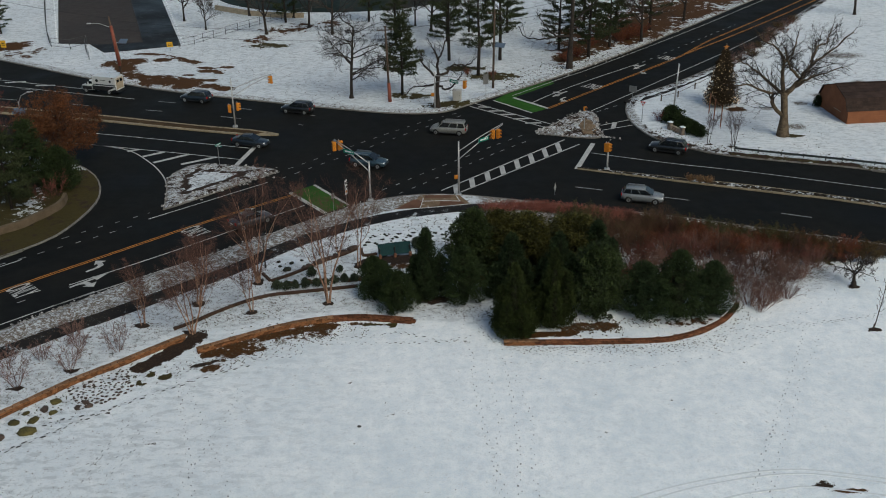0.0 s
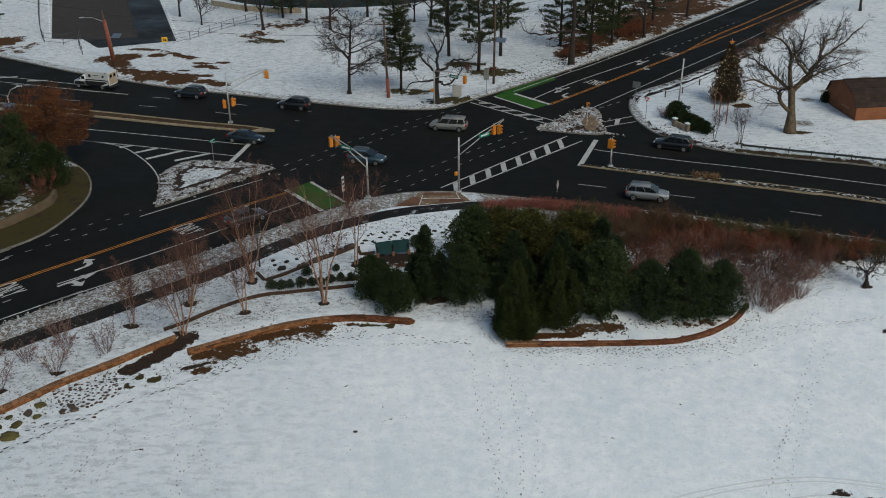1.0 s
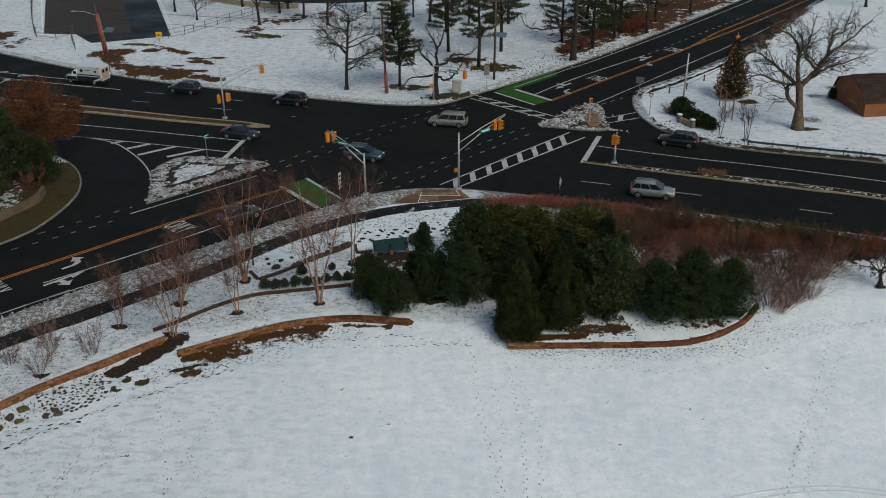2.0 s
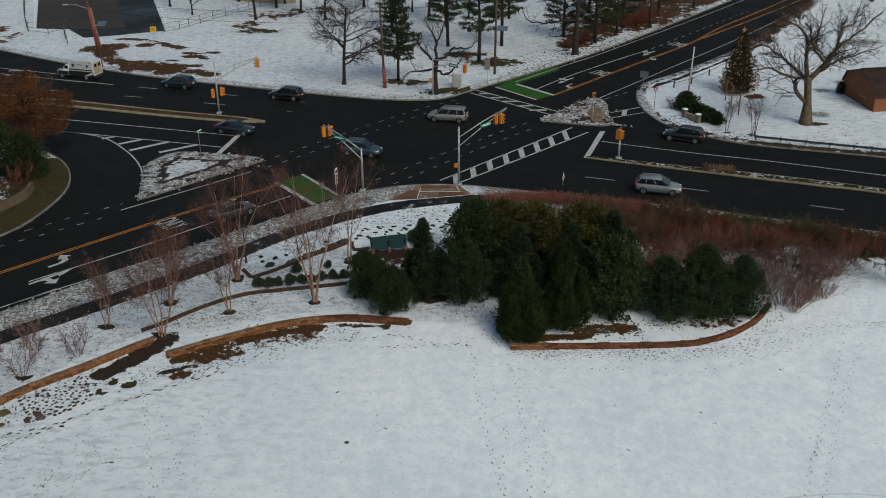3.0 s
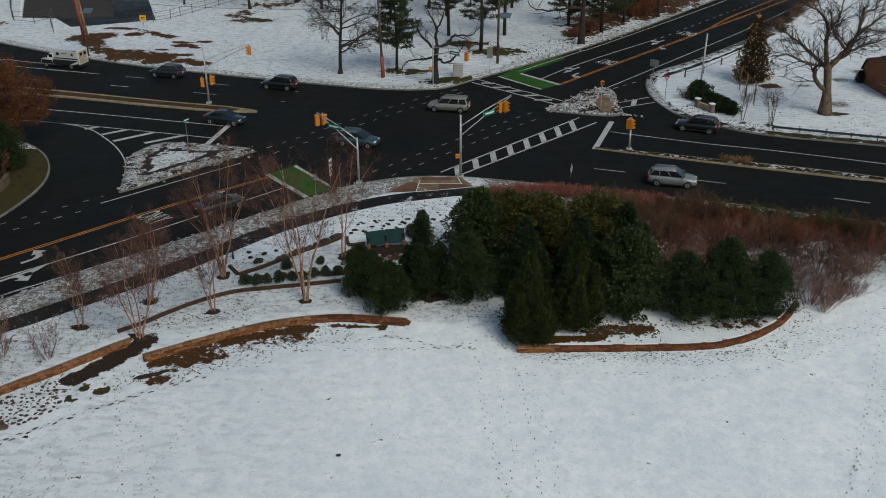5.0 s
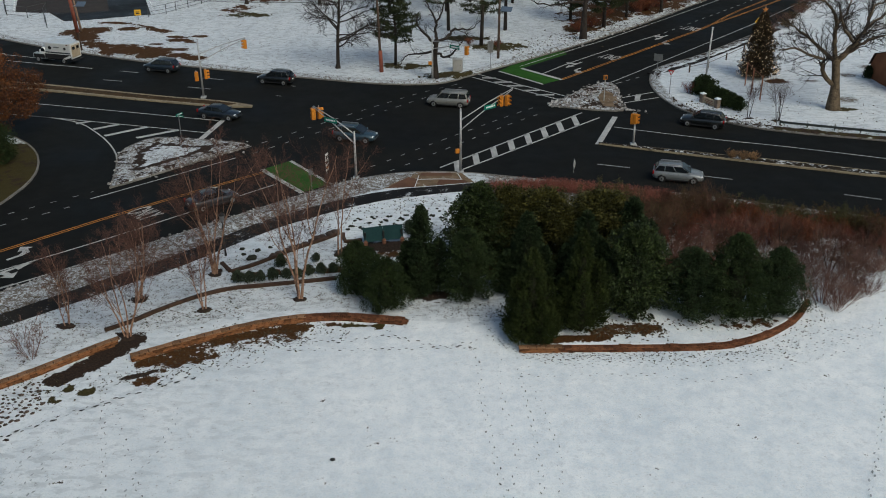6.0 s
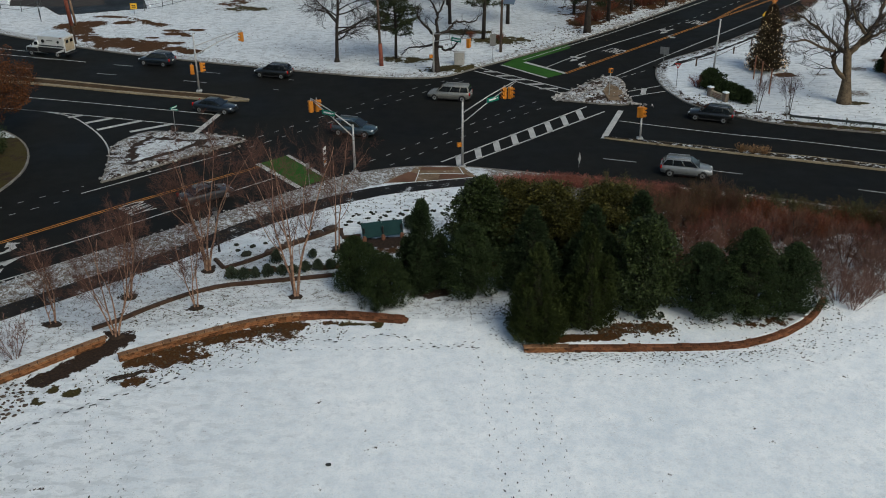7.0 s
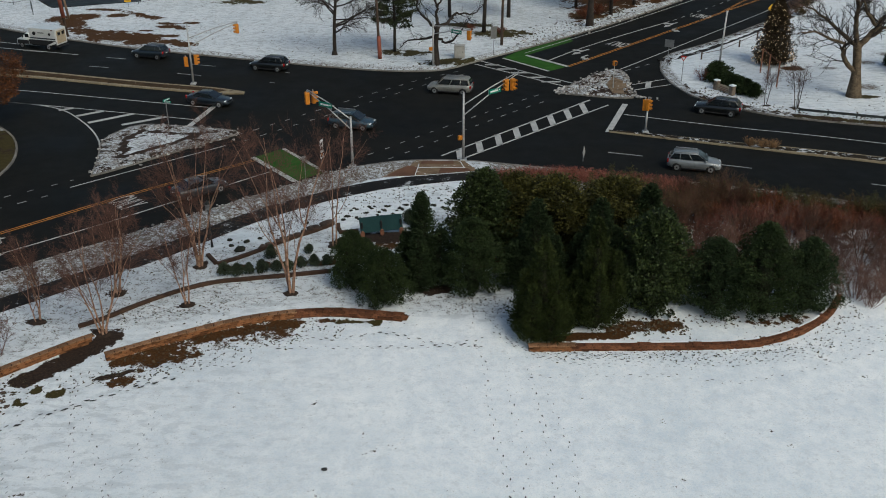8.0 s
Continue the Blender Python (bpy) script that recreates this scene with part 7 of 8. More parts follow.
for k in range(6):
    g = Geo()
    g.ball((0, 0, 0.05), (0.3, 0.22, 0.17), 8, 5, 0.22, rng)
    rock_shapes.append(g.mesh("garden_rock", M_rock, True))
clump_shapes = []
for k in range(4):
    g = Geo()
    g.ball((0, 0, 0.06), (0.26, 0.22, 0.17), 9, 6, 0.28, rng)
    clump_shapes.append(g.mesh("clump_plant", M_clump, True))
rock_mossy = []
for k in range(3):
    g = Geo()
    g.ball((0, 0, 0.05), (0.3, 0.24, 0.15), 9, 6, 0.2, rng)
    rock_mossy.append(g.mesh("garden_rock", M_moss, True))
r = random.Random(17)
rock_spots = []
while len(rock_spots) < 92:
    u, v = r.random(), r.random()
    x = (-29.2 + 3.9 * u) * (1 - v) + (-27.3 + 3.4 * u) * v
    y = (60.9 + 2.7 * u) * (1 - v) + (57.8 + 2.6 * u) * v
    if all(math.dist((x, y), q) > 0.28 for q in rock_spots):
        rock_spots.append((x, y))
for x, y in rock_spots:
    ob = tagged(part("garden_rock", r.choice(rock_shapes), None), "dark brown rock showing through the snow", "rock", "rocks along the wall")
    s = r.uniform(0.30, 0.62)
    ob.matrix_world = pose(x, y, LAWN, 0, 0, r.uniform(-20, 60)) @ Matrix.Diagonal((s, s * 0.9, s * 0.8, 1))
for i, (x, y, s) in enumerate(((-30.2, 55.3, 2.3), (-30.3, 56.7, 1.6), (-30.0, 58.1, 1.5), (-29.5, 59.1, 1.5), (-29.2, 57.7, 1.2), (-32.0, 54.6, 1.8), (-31.6, 56.4, 1.5), (-31.2, 57.6, 1.1), (-27.6, 58.3, 1.1), (-27.2, 59.0, 1.1), (-26.8, 58.5, 1.2))):
    ob = tagged(part("garden_rock", rock_mossy[i % 3] if i < 8 and i % 3 != 2 else rock_shapes[i % 6], None), "large mossy brown rock in the snow beside the wall", "rock", "rocks along the wall")
    ob.matrix_world = pose(x, y, LAWN - 0.03, 0, 0, i * 57) @ Matrix.Diagonal((s, s, s * 0.75, 1))
for i in range(50):
    x = -7.8 + 9.6 * ((i * 0.618) % 1)
    y = 86.1 + (x + 7.8) * 0.30 + 0.95 * (i % 3) + r.uniform(-0.35, 0.35)
    s = r.uniform(0.42, 0.8)
    ob = tagged(part("clump_plant", clump_shapes[i % 4], None), "small dark plant clump poking out of snow", "plant clump", "plant clumps in the snow bed")
    ob.matrix_world = pose(x, y, LAWN, 0, 0, r.uniform(0, 360)) @ Matrix.Diagonal((s, s * 0.85, s * 0.8, 1))
for i, (x, y, s) in enumerate(((-16.0, 82.6, 0.8), (-14.7, 82.3, 1.0), (-15.7, 81.6, 0.8), (-13.8, 82.9, 0.7), (-12.2, 84.2, 0.6), (-14.9, 80.9, 1.7), (-10.6, 85.6, 0.7))):
    ob = tagged(part("clump_plant", clump_shapes[i % 4], None), "small dark plant clump poking out of snow", "plant clump", "plant clumps in the snow bed")
    ob.matrix_world = pose(x, y, LAWN, 0, 0, r.uniform(0, 360)) @ Matrix.Diagonal((s, s, s * 0.9, 1))
for i in range(11):
    t = i / 10
    s = r.uniform(0.9, 1.5)
    ob = tagged(part("garden_rock", rock_shapes[i % 6], None), "rounded brown rock on the bed's edging", "rock", "rocks on the bed's edging")
    ob.matrix_world = pose(-13.3 + 4.5 * t, 81.25 + 4.1 * t + r.uniform(-0.1, 0.25), LAWN + 0.05, 0, 0, r.uniform(0, 360)) @ Matrix.Diagonal((s, s, s, 1))

# footprints across the field
prints, pale, ruts = Geo(), Geo(), Geo()


def trail(target, points, count, size, spread, seed, gait=0.14, slim=0.36):
    """A line of uneven footprints."""
    r = random.Random(seed)
    pts = spline(points, 0.4)
    for i in range(count):
        u = (i + r.uniform(-0.22, 0.22)) / count * (len(pts) - 2)
        j = max(0, int(u))
        p = pts[j].lerp(pts[j + 1], u - j)
        d = (pts[j + 1] - pts[j]).normalized()
        o = (gait if i % 2 else -gait) + r.gauss(0, spread)
        c = p + Vector((-d.y, d.x, 0)) * o
        a = math.atan2(d.y, d.x) + r.uniform(-0.3, 0.3)
        L = size * r.choice((0.6, 0.8, 0.9, 1.0, 1.1, 1.25))
        w = L * slim * r.uniform(0.7, 1.3)
        ring = []
        for k in range(7):
            q, e = k * math.tau / 7, r.uniform(0.75, 1.25)
            ring.append((c.x + e * (L * math.cos(q) * math.cos(a) - w * math.sin(q) * math.sin(a)), c.y + e * (L * math.cos(q) * math.sin(a) + w * math.sin(q) * math.cos(a))))
        target.add([(*q, LAWN + 0.07) for q in ring] + [(c.x, c.y, LAWN + 0.08)], [(k, (k + 1) % 7, 7) for k in range(7)])


FRESH = {
    (0.18, 0.42): ([(-34.0, 50.6), (-30.2, 53.6), (-27.2, 56.2), (-23.9, 58.9), (-20.4, 61.3), (-16.7, 63.5), (-15.1, 64.2)],
                   [(-29.3, 56.1), (-27.4, 57.0), (-26.4, 57.7)]),
    (0.12, 0.42): ([(-21.3, 63.0), (-17.0, 63.9), (-16.5, 65.2), (-12.5, 65.2), (-11.0, 66.6)],
                   [(-11.0, 68.5), (-6.6, 68.2), (-3.6, 68.9), (-0.1, 67.5), (3.1, 68.4)],
                   [(-10.1, 67.2), (-3.2, 67.2), (3.1, 67.4)]),
    (0.095, 0.34): ([(5.0, 66.1), (11.0, 65.6), (18.2, 65.5), (23.5, 67.1), (28.7, 68.9)],
                    [(5.5, 66.5), (14.3, 66.3), (21.6, 66.7), (24.2, 67.9)],
                    [(3.2, 68.9), (4.8, 66.9), (9.0, 66.2), (16.0, 66.0), (22.4, 67.0)],
                    [(23.9, 68.6), (28.4, 69.5), (32.5, 70.0), (37.9, 71.0), (44.0, 71.6)]),
    (0.088, 0.50): ([(-21.6, 64.2), (-20.4, 60.6), (-18.3, 53.8), (-16.7, 48.7), (-14.8, 42.0)],
                   [(2.3, 66.1), (2.6, 59.1), (3.2, 53.5), (4.0, 48.6), (4.6, 42.0)],
                   [(4.9, 64.6), (5.3, 58.3), (5.3, 52.5), (5.1, 48.5), (5.3, 42.0)],
                   [(5.1, 63.9), (13.2, 63.9), (16.4, 63.2), (21.0, 64.5), (28.7, 67.5)]),
    (0.075, 0.55): ([(4.0, 65.8), (3.6, 62.8), (4.2, 55.5), (3.6, 52.3), (3.6, 44.0)],
                    [(5.6, 62.6), (6.5, 56.6), (6.2, 50.5), (6.4, 44.0)],
                    [(31.5, 67.6), (27.5, 60.2), (24.0, 53.3), (21.8, 48.3), (19.6, 43.0)],
                    [(28.4, 68.7), (32.8, 72.7), (35.0, 74.2), (36.3, 76.5)],
                    [(-20.0, 61.0), (-17.3, 55.4), (-15.2, 50.8), (-12.8, 45.0)])}
OLD = {
    (0.12, 0.45): ([(-16.1, 61.0), (-15.8, 58.6), (-16.7, 53.5), (-17.5, 48.8), (-18.6, 44.0)],
                   [(-21.5, 57.1), (-22.8, 52.6), (-24.7, 48.8)], [(-23.1, 56.4), (-24.2, 51.4), (-24.6, 49.6)], [(-21.4, 54.3), (-23.2, 48.9)],
                   [(30.6, 68.5), (27.3, 61.9), (24.6, 56.5), (21.8, 50.9), (19.0, 45.0)]),
    (0.10, 0.30): ([(3.2, 69.4), (6.6, 65.6), (15, 65.0), (22, 65.9), (29.5, 68.8), (38.7, 71.6)], [(2.0, 72.6), (3.4, 69.6), (4.9, 66.4)])}
number = 0
for target, sets in ((prints, FRESH), (pale, OLD)):
    for (size, stride), lines_of in sets.items():
        for points in lines_of:
            number += 1
            length = sum(math.dist(a, b) for a, b in zip(points, points[1:]))
            trail(target, points, int(length / stride), size, 0.035, 200 + number, 0.11)
trail(prints, [(5.6, 66.4), (12, 66.2), (20, 66.3), (24.5, 68.2)], 90, 0.06, 0.22, 8)
trail(prints, [(-20.5, 63.9), (-16, 66.0), (-11.5, 67.8), (-8, 68.2)], 110, 0.085, 0.5, 2)
trail(prints, [(-4, 70), (0, 72.6), (2, 73.4)], 40, 0.07, 0.6, 13)
trail(prints, [(-20, 71.2), (-17.5, 71.8), (-15.5, 72.6), (-13.5, 73.2)], 60, 0.085, 0.6, 14)
trail(prints, [(-22, 78), (-19, 77), (-14, 81)], 30, 0.07, 0.9, 15)
for i in range(22):
    trail(pale if i % 3 else prints, [(rng.uniform(-22, 26), rng.uniform(46, 65)), (rng.uniform(-22, 26), rng.uniform(46, 65))], 3, 0.045, 0.5, 40 + i)
trail(prints, [(-6.1, 55.55), (-5.7, 55.65)], 2, 0.2, 0.0, 70, 0.02, 0.6)
for line_of in ([(8, 45.5), (14.2, 48.2), (18.8, 49.6), (22.7, 50.25), (26.3, 50.0), (34, 48.2)], [(9, 45.0), (14.7, 47.8), (19.1, 49.15), (22.8, 49.8), (26.2, 49.6), (34, 47.6)], [(14, 45.6), (19, 47.6), (22.5, 48.3), (25, 48.4), (33, 46.6)]):
    part_of = ribbon(spline(line_of, 0.5), 0.07, -0.07, LAWN, LAWN + 0.035)
    ruts.add(part_of.v, part_of.f)
tagged(part("footprints", prints, M_print), "lines of dark footprints trodden into the snow", "footprints", kind="stuff")
tagged(part("old_footprints", pale, M_print_pale), "older softened footprints in the snow", "footprints", kind="stuff")
tagged(part("tyre_tracks", ruts, M_rut), "faint curved tyre tracks in the snow", "tyre tracks", kind="stuff")

# specks of dead grass and soil poking through
specks = Geo()
r = random.Random(29)


def scatter(points, width, count, size):
    pts = spline(points, 0.5)
    for _ in range(count):
        j = r.randrange(len(pts) - 1)
        d = (pts[j + 1] - pts[j]).normalized()
        c = pts[j] + Vector((-d.y, d.x, 0)) * r.gauss(0, width) + d * r.uniform(-0.3, 0.3)
        s = size * r.uniform(0.4, 1.5)
        a = r.uniform(0, math.tau)
        specks.add([(c.x + s * math.cos(a + k * 1.57) * (1.3 if k % 2 else 0.6), c.y + s * math.sin(a + k * 1.57) * (1.3 if k % 2 else 0.6), LAWN + 0.04) for k in range(4)] + [(c.x, c.y, LAWN + 0.04 + s)],
                   [(0, 1, 4), (1, 2, 4), (2, 3, 4), (3, 0, 4)])


scatter([(-19.5, 65.2), (-15.5, 68.2), (-11, 69.9), (-6, 69.8)], 0.9, 420, 0.06)
scatter([(-31, 57), (-27, 61), (-23.5, 64)], 1.1, 260, 0.06)
scatter([(-22, 63.4), (-18, 64.4), (-13, 67), (-9, 68.8)], 0.7, 260, 0.055)
scatter([(5.5, 66.6), (12, 66.4), (18, 66.4), (23, 68), (27, 72)], 0.7, 420, 0.05)
scatter([(-33, 66), (-27, 72), (-21, 77.5), (-15, 83)], 1.4, 300, 0.055)
scatter([(-22, 70.5), (-18, 72), (-14, 73.5)], 0.9, 130, 0.055)
scatter([(-14, 84), (-9, 88.5), (-3, 91.5), (1, 93)], 1.2, 520, 0.06)
scatter([(-36, 67.6), (-27, 76), (-19, 83.4), (-10, 91.2)], 0.5, 700, 0.06)
scatter([(-1, 75), (3, 73), (5, 70)], 1.0, 160, 0.05)
scatter([(10.5, 69.6), (13.5, 69.4), (15.6, 69.8)], 0.7, 260, 0.085)
scatter([(16, 70.2), (20, 69.9), (23.5, 71)], 0.5, 120, 0.06)
scatter([(27, 73), (31, 76), (36, 79)], 1.2, 160, 0.045)
scatter([(-34, 150), (-22, 142), (-10, 136), (-2, 135)], 4.0, 200, 0.06)
scatter([(-44, 143.6), (-34, 139.4), (-20, 134.6), (-8, 130.8), (0, 131.4)], 0.5, 420, 0.07)
scatter([(10, 143), (20, 153), (32, 166)], 2.2, 500, 0.1)
scatter([(28, 121), (32, 115), (40, 111.5), (52, 107.5)], 1.0, 500, 0.08)
scatter([(36, 122), (44, 118), (50, 116)], 4.0, 110, 0.07)
tagged(part("grass_specks", specks, M_tuft), "specks of dead grass and soil poking through snow", "grass", kind="stuff")
# ploughed slush on the islands and along the kerbs
slush = Geo()
r = random.Random(23)


def pile(points, count, spread, size):
    pts = spline(points, 0.5)
    for _ in range(count):
        p = r.choice(pts)
        s = size * r.uniform(0.4, 1.3)
        slush.ball((p.x + r.gauss(0, spread), p.y + r.gauss(0, spread), LAWN + s * 0.2), (s, s * 0.8, s * 0.6), 6, 4, 0.3, r)


pile([(-30.2, 97.6), (-26.5, 101.4), (-22.8, 104.8), (-20.5, 107.2)], 330, 0.5, 0.14)
pile([(-30.6, 97), (-31.2, 101), (-32.0, 105.5), (-31, 108)], 36, 0.25, 0.18)
pile([(-29.5, 109.3), (-25, 108.7), (-21, 107.6)], 60, 0.3, 0.18)
pile([(13, 120.3), (16.3, 124.6), (19.8, 128.6)], 170, 0.45, 0.17)
pile([(14.5, 120.6), (17.4, 122.6), (19.4, 125.6)], 150, 0.8, 0.13)
pile([(13, 120), (17, 119.2), (20.4, 118.8), (23, 117.4)], 60, 0.25, 0.18)
pile([(20.6, 119.5), (20.9, 124), (21, 127.5)], 50, 0.3, 0.18)
pile([(-36, 70.6), (-28, 78.2), (-20, 85.4), (-12, 92.6), (-7, 97)], 700, 0.6, 0.11)
pile([(-37.2, 70.8), (-29.7, 78.2), (-21.6, 85.6), (-12.8, 93.6), (-9.2, 97.0)], 620, 0.22, 0.10)
pile([(5, 97.6), (12, 95.9), (20, 93.6), (30, 90.2), (42, 85.6)], 420, 0.28, 0.13)
pile([(9, 139.3), (20, 149.8), (31, 162.2), (44, 178)], 200, 0.6, 0.2)
pile([(-5.2, 95.2), (-2.4, 99.0), (-2.3, 95.6), (1.3, 96.1), (3.0, 96.6)], 90, 0.08, 0.09)
tagged(part("slush_heaps", slush, M_slush), "lumps of dirty ploughed snow along kerbs and islands", "slush", kind="stuff")

# ---- the memorial corner and the shed ----
sign = thing("entrance_sign", pose(30.8, 120.0, LAWN, 0, 0, -62) @ Matrix.Diagonal((0.78, 0.74, 0.8, 1)), "cream stone entrance sign between two short pillars", "entrance sign")
for k in (-1.55, 1.55):
    part("pillar", rounded_box((0.7, 0.7, 1.3), 0.05, 2, (k, 0, 0.6)), M_pillar, sign, "brown-grey stone pillar")
    part("snow_cap", rounded_box((0.8, 0.8, 0.14), 0.05, 2, (k, 0, 1.32)), M_snow, sign)
part("panel", rounded_box((2.5, 0.35, 0.85), 0.04, 2, (0, 0, 0.5)), M_signstone, sign)
for k, w in ((0.68, 1.6), (0.45, 1.9), (0.25, 1.2)):
    part("lettering_bar", rounded_box((w, 0.02, 0.1), 0.004, 1, (0, -0.185, k)), M_rust_post, sign)
hedge_bush = evergreen_meshes(1.5, 1.1, "dome", 81, M_leaf_dark, 70, 50, 0.16, 0.25, 0.0, 0.36)
for i, (x, y, s) in enumerate(((31.1, 123.8, 1.05), (31.7, 122.2, 0.95), (32.3, 120.8, 0.95), (32.9, 119.5, 0.95), (33.5, 118.4, 0.85), (31.3, 125.0, 1.2))):
    plant("hedge_bush", hedge_bush, x, y, "dark evergreen hedge bush behind the entrance sign", "hedge", i * 61, (s, s, s), "hedge at the entrance sign")
shrub("brush_shrub", red_a, 29.6, 124.6, "brown bare shrub at the corner", 40, (0.8, 0.8, 0.75))
stake_group = "timber stakes round the planting"
for x, y in ((37.0, 127.6), (37.0, 124.9), (37.1, 121.8)):
    ob = thing("timber_stake", pose(x, y, LAWN), "slim brown timber stake standing in snow", "stake", stake_group)
    part("stake", rounded_box((0.14, 0.14, 3.0), 0.02, 1, (0, 0, 1.4)), M_rust_post, ob)
g = Geo()
g.tube([(37.0, 127.6, 3.0), (37.0, 124.9, 2.9), (37.1, 121.8, 2.9)], [0.03] * 3, 5)
tagged(part("tie_rail", g, M_rust_post), "thin brown rail tying the stakes together", "rail")


def shed():
    """A long timber shed with a gambrel roof; the gable looks towards the tree."""
    ob = thing("shed", pose(54.2, 122.6, LAWN, 0, 0, 6), "brown timber shed with dark gambrel roof in snow", "shed")
    W, L, e = 8.4, 12.0, 1.7
    prof = [(0, e), (0.9, 3.2), (W / 2, 4.3), (W - 0.9, 3.2), (W, e)]
    ring = [(0, 0)] + prof + [(W, 0)]
    for x in (0.0, L):
        gable = Geo()
        gable.add([(x, a, b) for a, b in ring] + [(x + 0.12, a, b) for a, b in ring], [tuple(range(7))[::-1], tuple(range(7, 14))] + [(i, (i + 1) % 7, 7 + (i + 1) % 7, 7 + i) for i in range(7)])
        part("gable_wall", gable, M_shed, ob)
    for y, n in ((0.06, "front_wall"), (W - 0.06, "rear_wall")):
        for k in range(5):
            part("board", rounded_box((L, 0.1, e / 5 - 0.012), 0.012, 1, (L / 2, y - (0.02 if y < 1 else -0.02), (k + 0.5) * e / 5)), M_shed, ob)
        part(n, rounded_box((L, 0.06, e), 0.01, 1, (L / 2, y + (0.03 if y < 1 else -0.03), e / 2)), M_shed, ob)
    for (a, b), (c, d) in zip(prof, prof[1:]):
        slope = Geo()
        rows = 5
        for i in range(rows):
            t0, t1 = i / rows, (i + 1.12) / rows
            up = i * 0.0
            p0, p1 = (a + (c - a) * t0, b + (d - b) * t0), (a + (c - a) * t1, b + (d - b) * t1)
            ln = math.hypot(c - a, d - b)
            nx, nz = -(d - b) / ln, (c - a) / ln
            lift0, lift1 = (0.10, 0.06) if a < W / 2 else (0.06, 0.10)
            for j in range(16):
                x0, x1 = -0.25 + j * (L + 0.5) / 16, -0.25 + (j + 0.985) * (L + 0.5) / 16
                v = [(x0, p0[0] + nx * lift0, p0[1] + nz * lift0), (x1, p0[0] + nx * lift0, p0[1] + nz * lift0), (x1, p1[0] + nx * lift1, p1[1] + nz * lift1), (x0, p1[0] + nx * lift1, p1[1] + nz * lift1)]
                w = [(q[0], q[1] - nx * 0.07, q[2] - nz * 0.07) for q in v]
                slope.add(v + w, [(0, 1, 2, 3), (7, 6, 5, 4), (0, 4, 5, 1), (1, 5, 6, 2), (2, 6, 7, 3), (3, 7, 4, 0)])
        part("roof_slope", slope, M_shingle, ob, "dark shingled roof slope")
    part("ridge_cap", rounded_box((L + 0.5, 0.3, 0.08), 0.03, 1, (L / 2, W / 2, 4.42)), M_shingle, ob)
    part("trim_bar", rounded_box((0.05, 2.0, 0.08), 0.01, 1, (-0.03, 2.9, 1.1)), M_signstone, ob)
    return ob


shed()
plant("holly_bush", hedge_bush, 53.0, 130.4, "small dark wreath-like bush at the shed", "shrub", 0, (0.5, 0.4, 0.95))
rail = thing("guard_rail", pose(0, 0, 0), "low grey steel guard rail along the verge", "guard rail")
rp = spline([(36.6, 112.6), (41.8, 110.7), (46.7, 109.0), (51.9, 107.1), (70, 99.9)], 2.4)
for z0, z1 in ((0.40, 0.50), (0.55, 0.64)):
    part("beam", ribbon(rp, 0.05, -0.05, z0, z1), M_rail, rail)
part("beam_web", ribbon(rp, 0.015, -0.015, 0.46, 0.60), M_rail, rail)
for p in rp[::1]:
    st = part("post", rounded_box((0.12, 0.12, 0.72), 0.02, 1, (0, 0, 0.2)), M_rail, rail)
    st.matrix_local = pose(p.x, p.y + 0.12, LAWN)
ne_posts = "timber bollards by the footpath"
for i, (x, y) in enumerate(((31.6, 133.6), (34.4, 135.4), (37.8, 139.4), (41.3, 143.6), (45.2, 148.4))):
    ob = thing("bollard", pose(x, y, LAWN), "short dark timber post by the footpath", "post", ne_posts)
    part("post", rounded_box((0.16, 0.16, 1.0), 0.02, 1, (0, 0, 0.45)), M_pole_wood, ob)
g = Geo()
g.tube([(31.6, 133.6, 0.85), (34.4, 135.4, 0.85), (37.8, 139.4, 0.85), (41.3, 143.6, 0.85), (45.2, 148.4, 0.85)], [0.035] * 5, 5)
tagged(part("post_rail", g, M_pole_wood), "thin dark rail joining the footpath posts", "rail")


def wire_fence(points, height, label, step=2.6):
    ob = thing("wire_fence", pose(0, 0, 0), label, "fence")
    pts = spline(points, step)
    for p in pts:
        g = Geo()
        g.tube([(p.x, p.y, 0), (p.x, p.y, LAWN + height)], [0.05, 0.05], 5)
        part("post", g, M_fence, ob)
    for k in (0.15, 0.5, 0.98):
        g = Geo()
        g.tube([(p.x, p.y, LAWN + height * k) for p in pts], [0.028] * len(pts), 4, False)
        part("wire", g, M_fence, ob)
    return ob


wire_fence([(-46, 167), (-43.8, 169.5), (-34.7, 184.3), (-26, 194)], 1.5, "thin dark wire fence across the snow")
wire_fence([(-90, 222), (-85.1, 210.0), (-68.8, 168.4), (-63.1, 170.2), (-62.0, 166), (-59.4, 159.9)], 1.7, "dark fence round the car park")
far_wall = tagged(part("retaining_wall", ribbon(spline([(-46, 198), (-38, 192.5), (-31, 190.2), (-27, 190)], 2), 0.15, -0.15, 0, 1.1), M_signstone), "low tan wall in front of the pond", "wall")
M_pen_wall = material("stained_concrete", (0.075, 0.052, 0.032), (0.14, 0.105, 0.07), 0.8, 9, 0.9, 0.4)
stonew = tagged(part("garden_wall", ribbon(spline([(-60, 78), (-46.2, 89.7), (-43.8, 92.8), (-42.2, 96.4), (-42.4, 99)], 0.8), 0.2, -0.2, 0, 0.95), M_pen_wall), "low pale concrete wall under the pines", "wall")


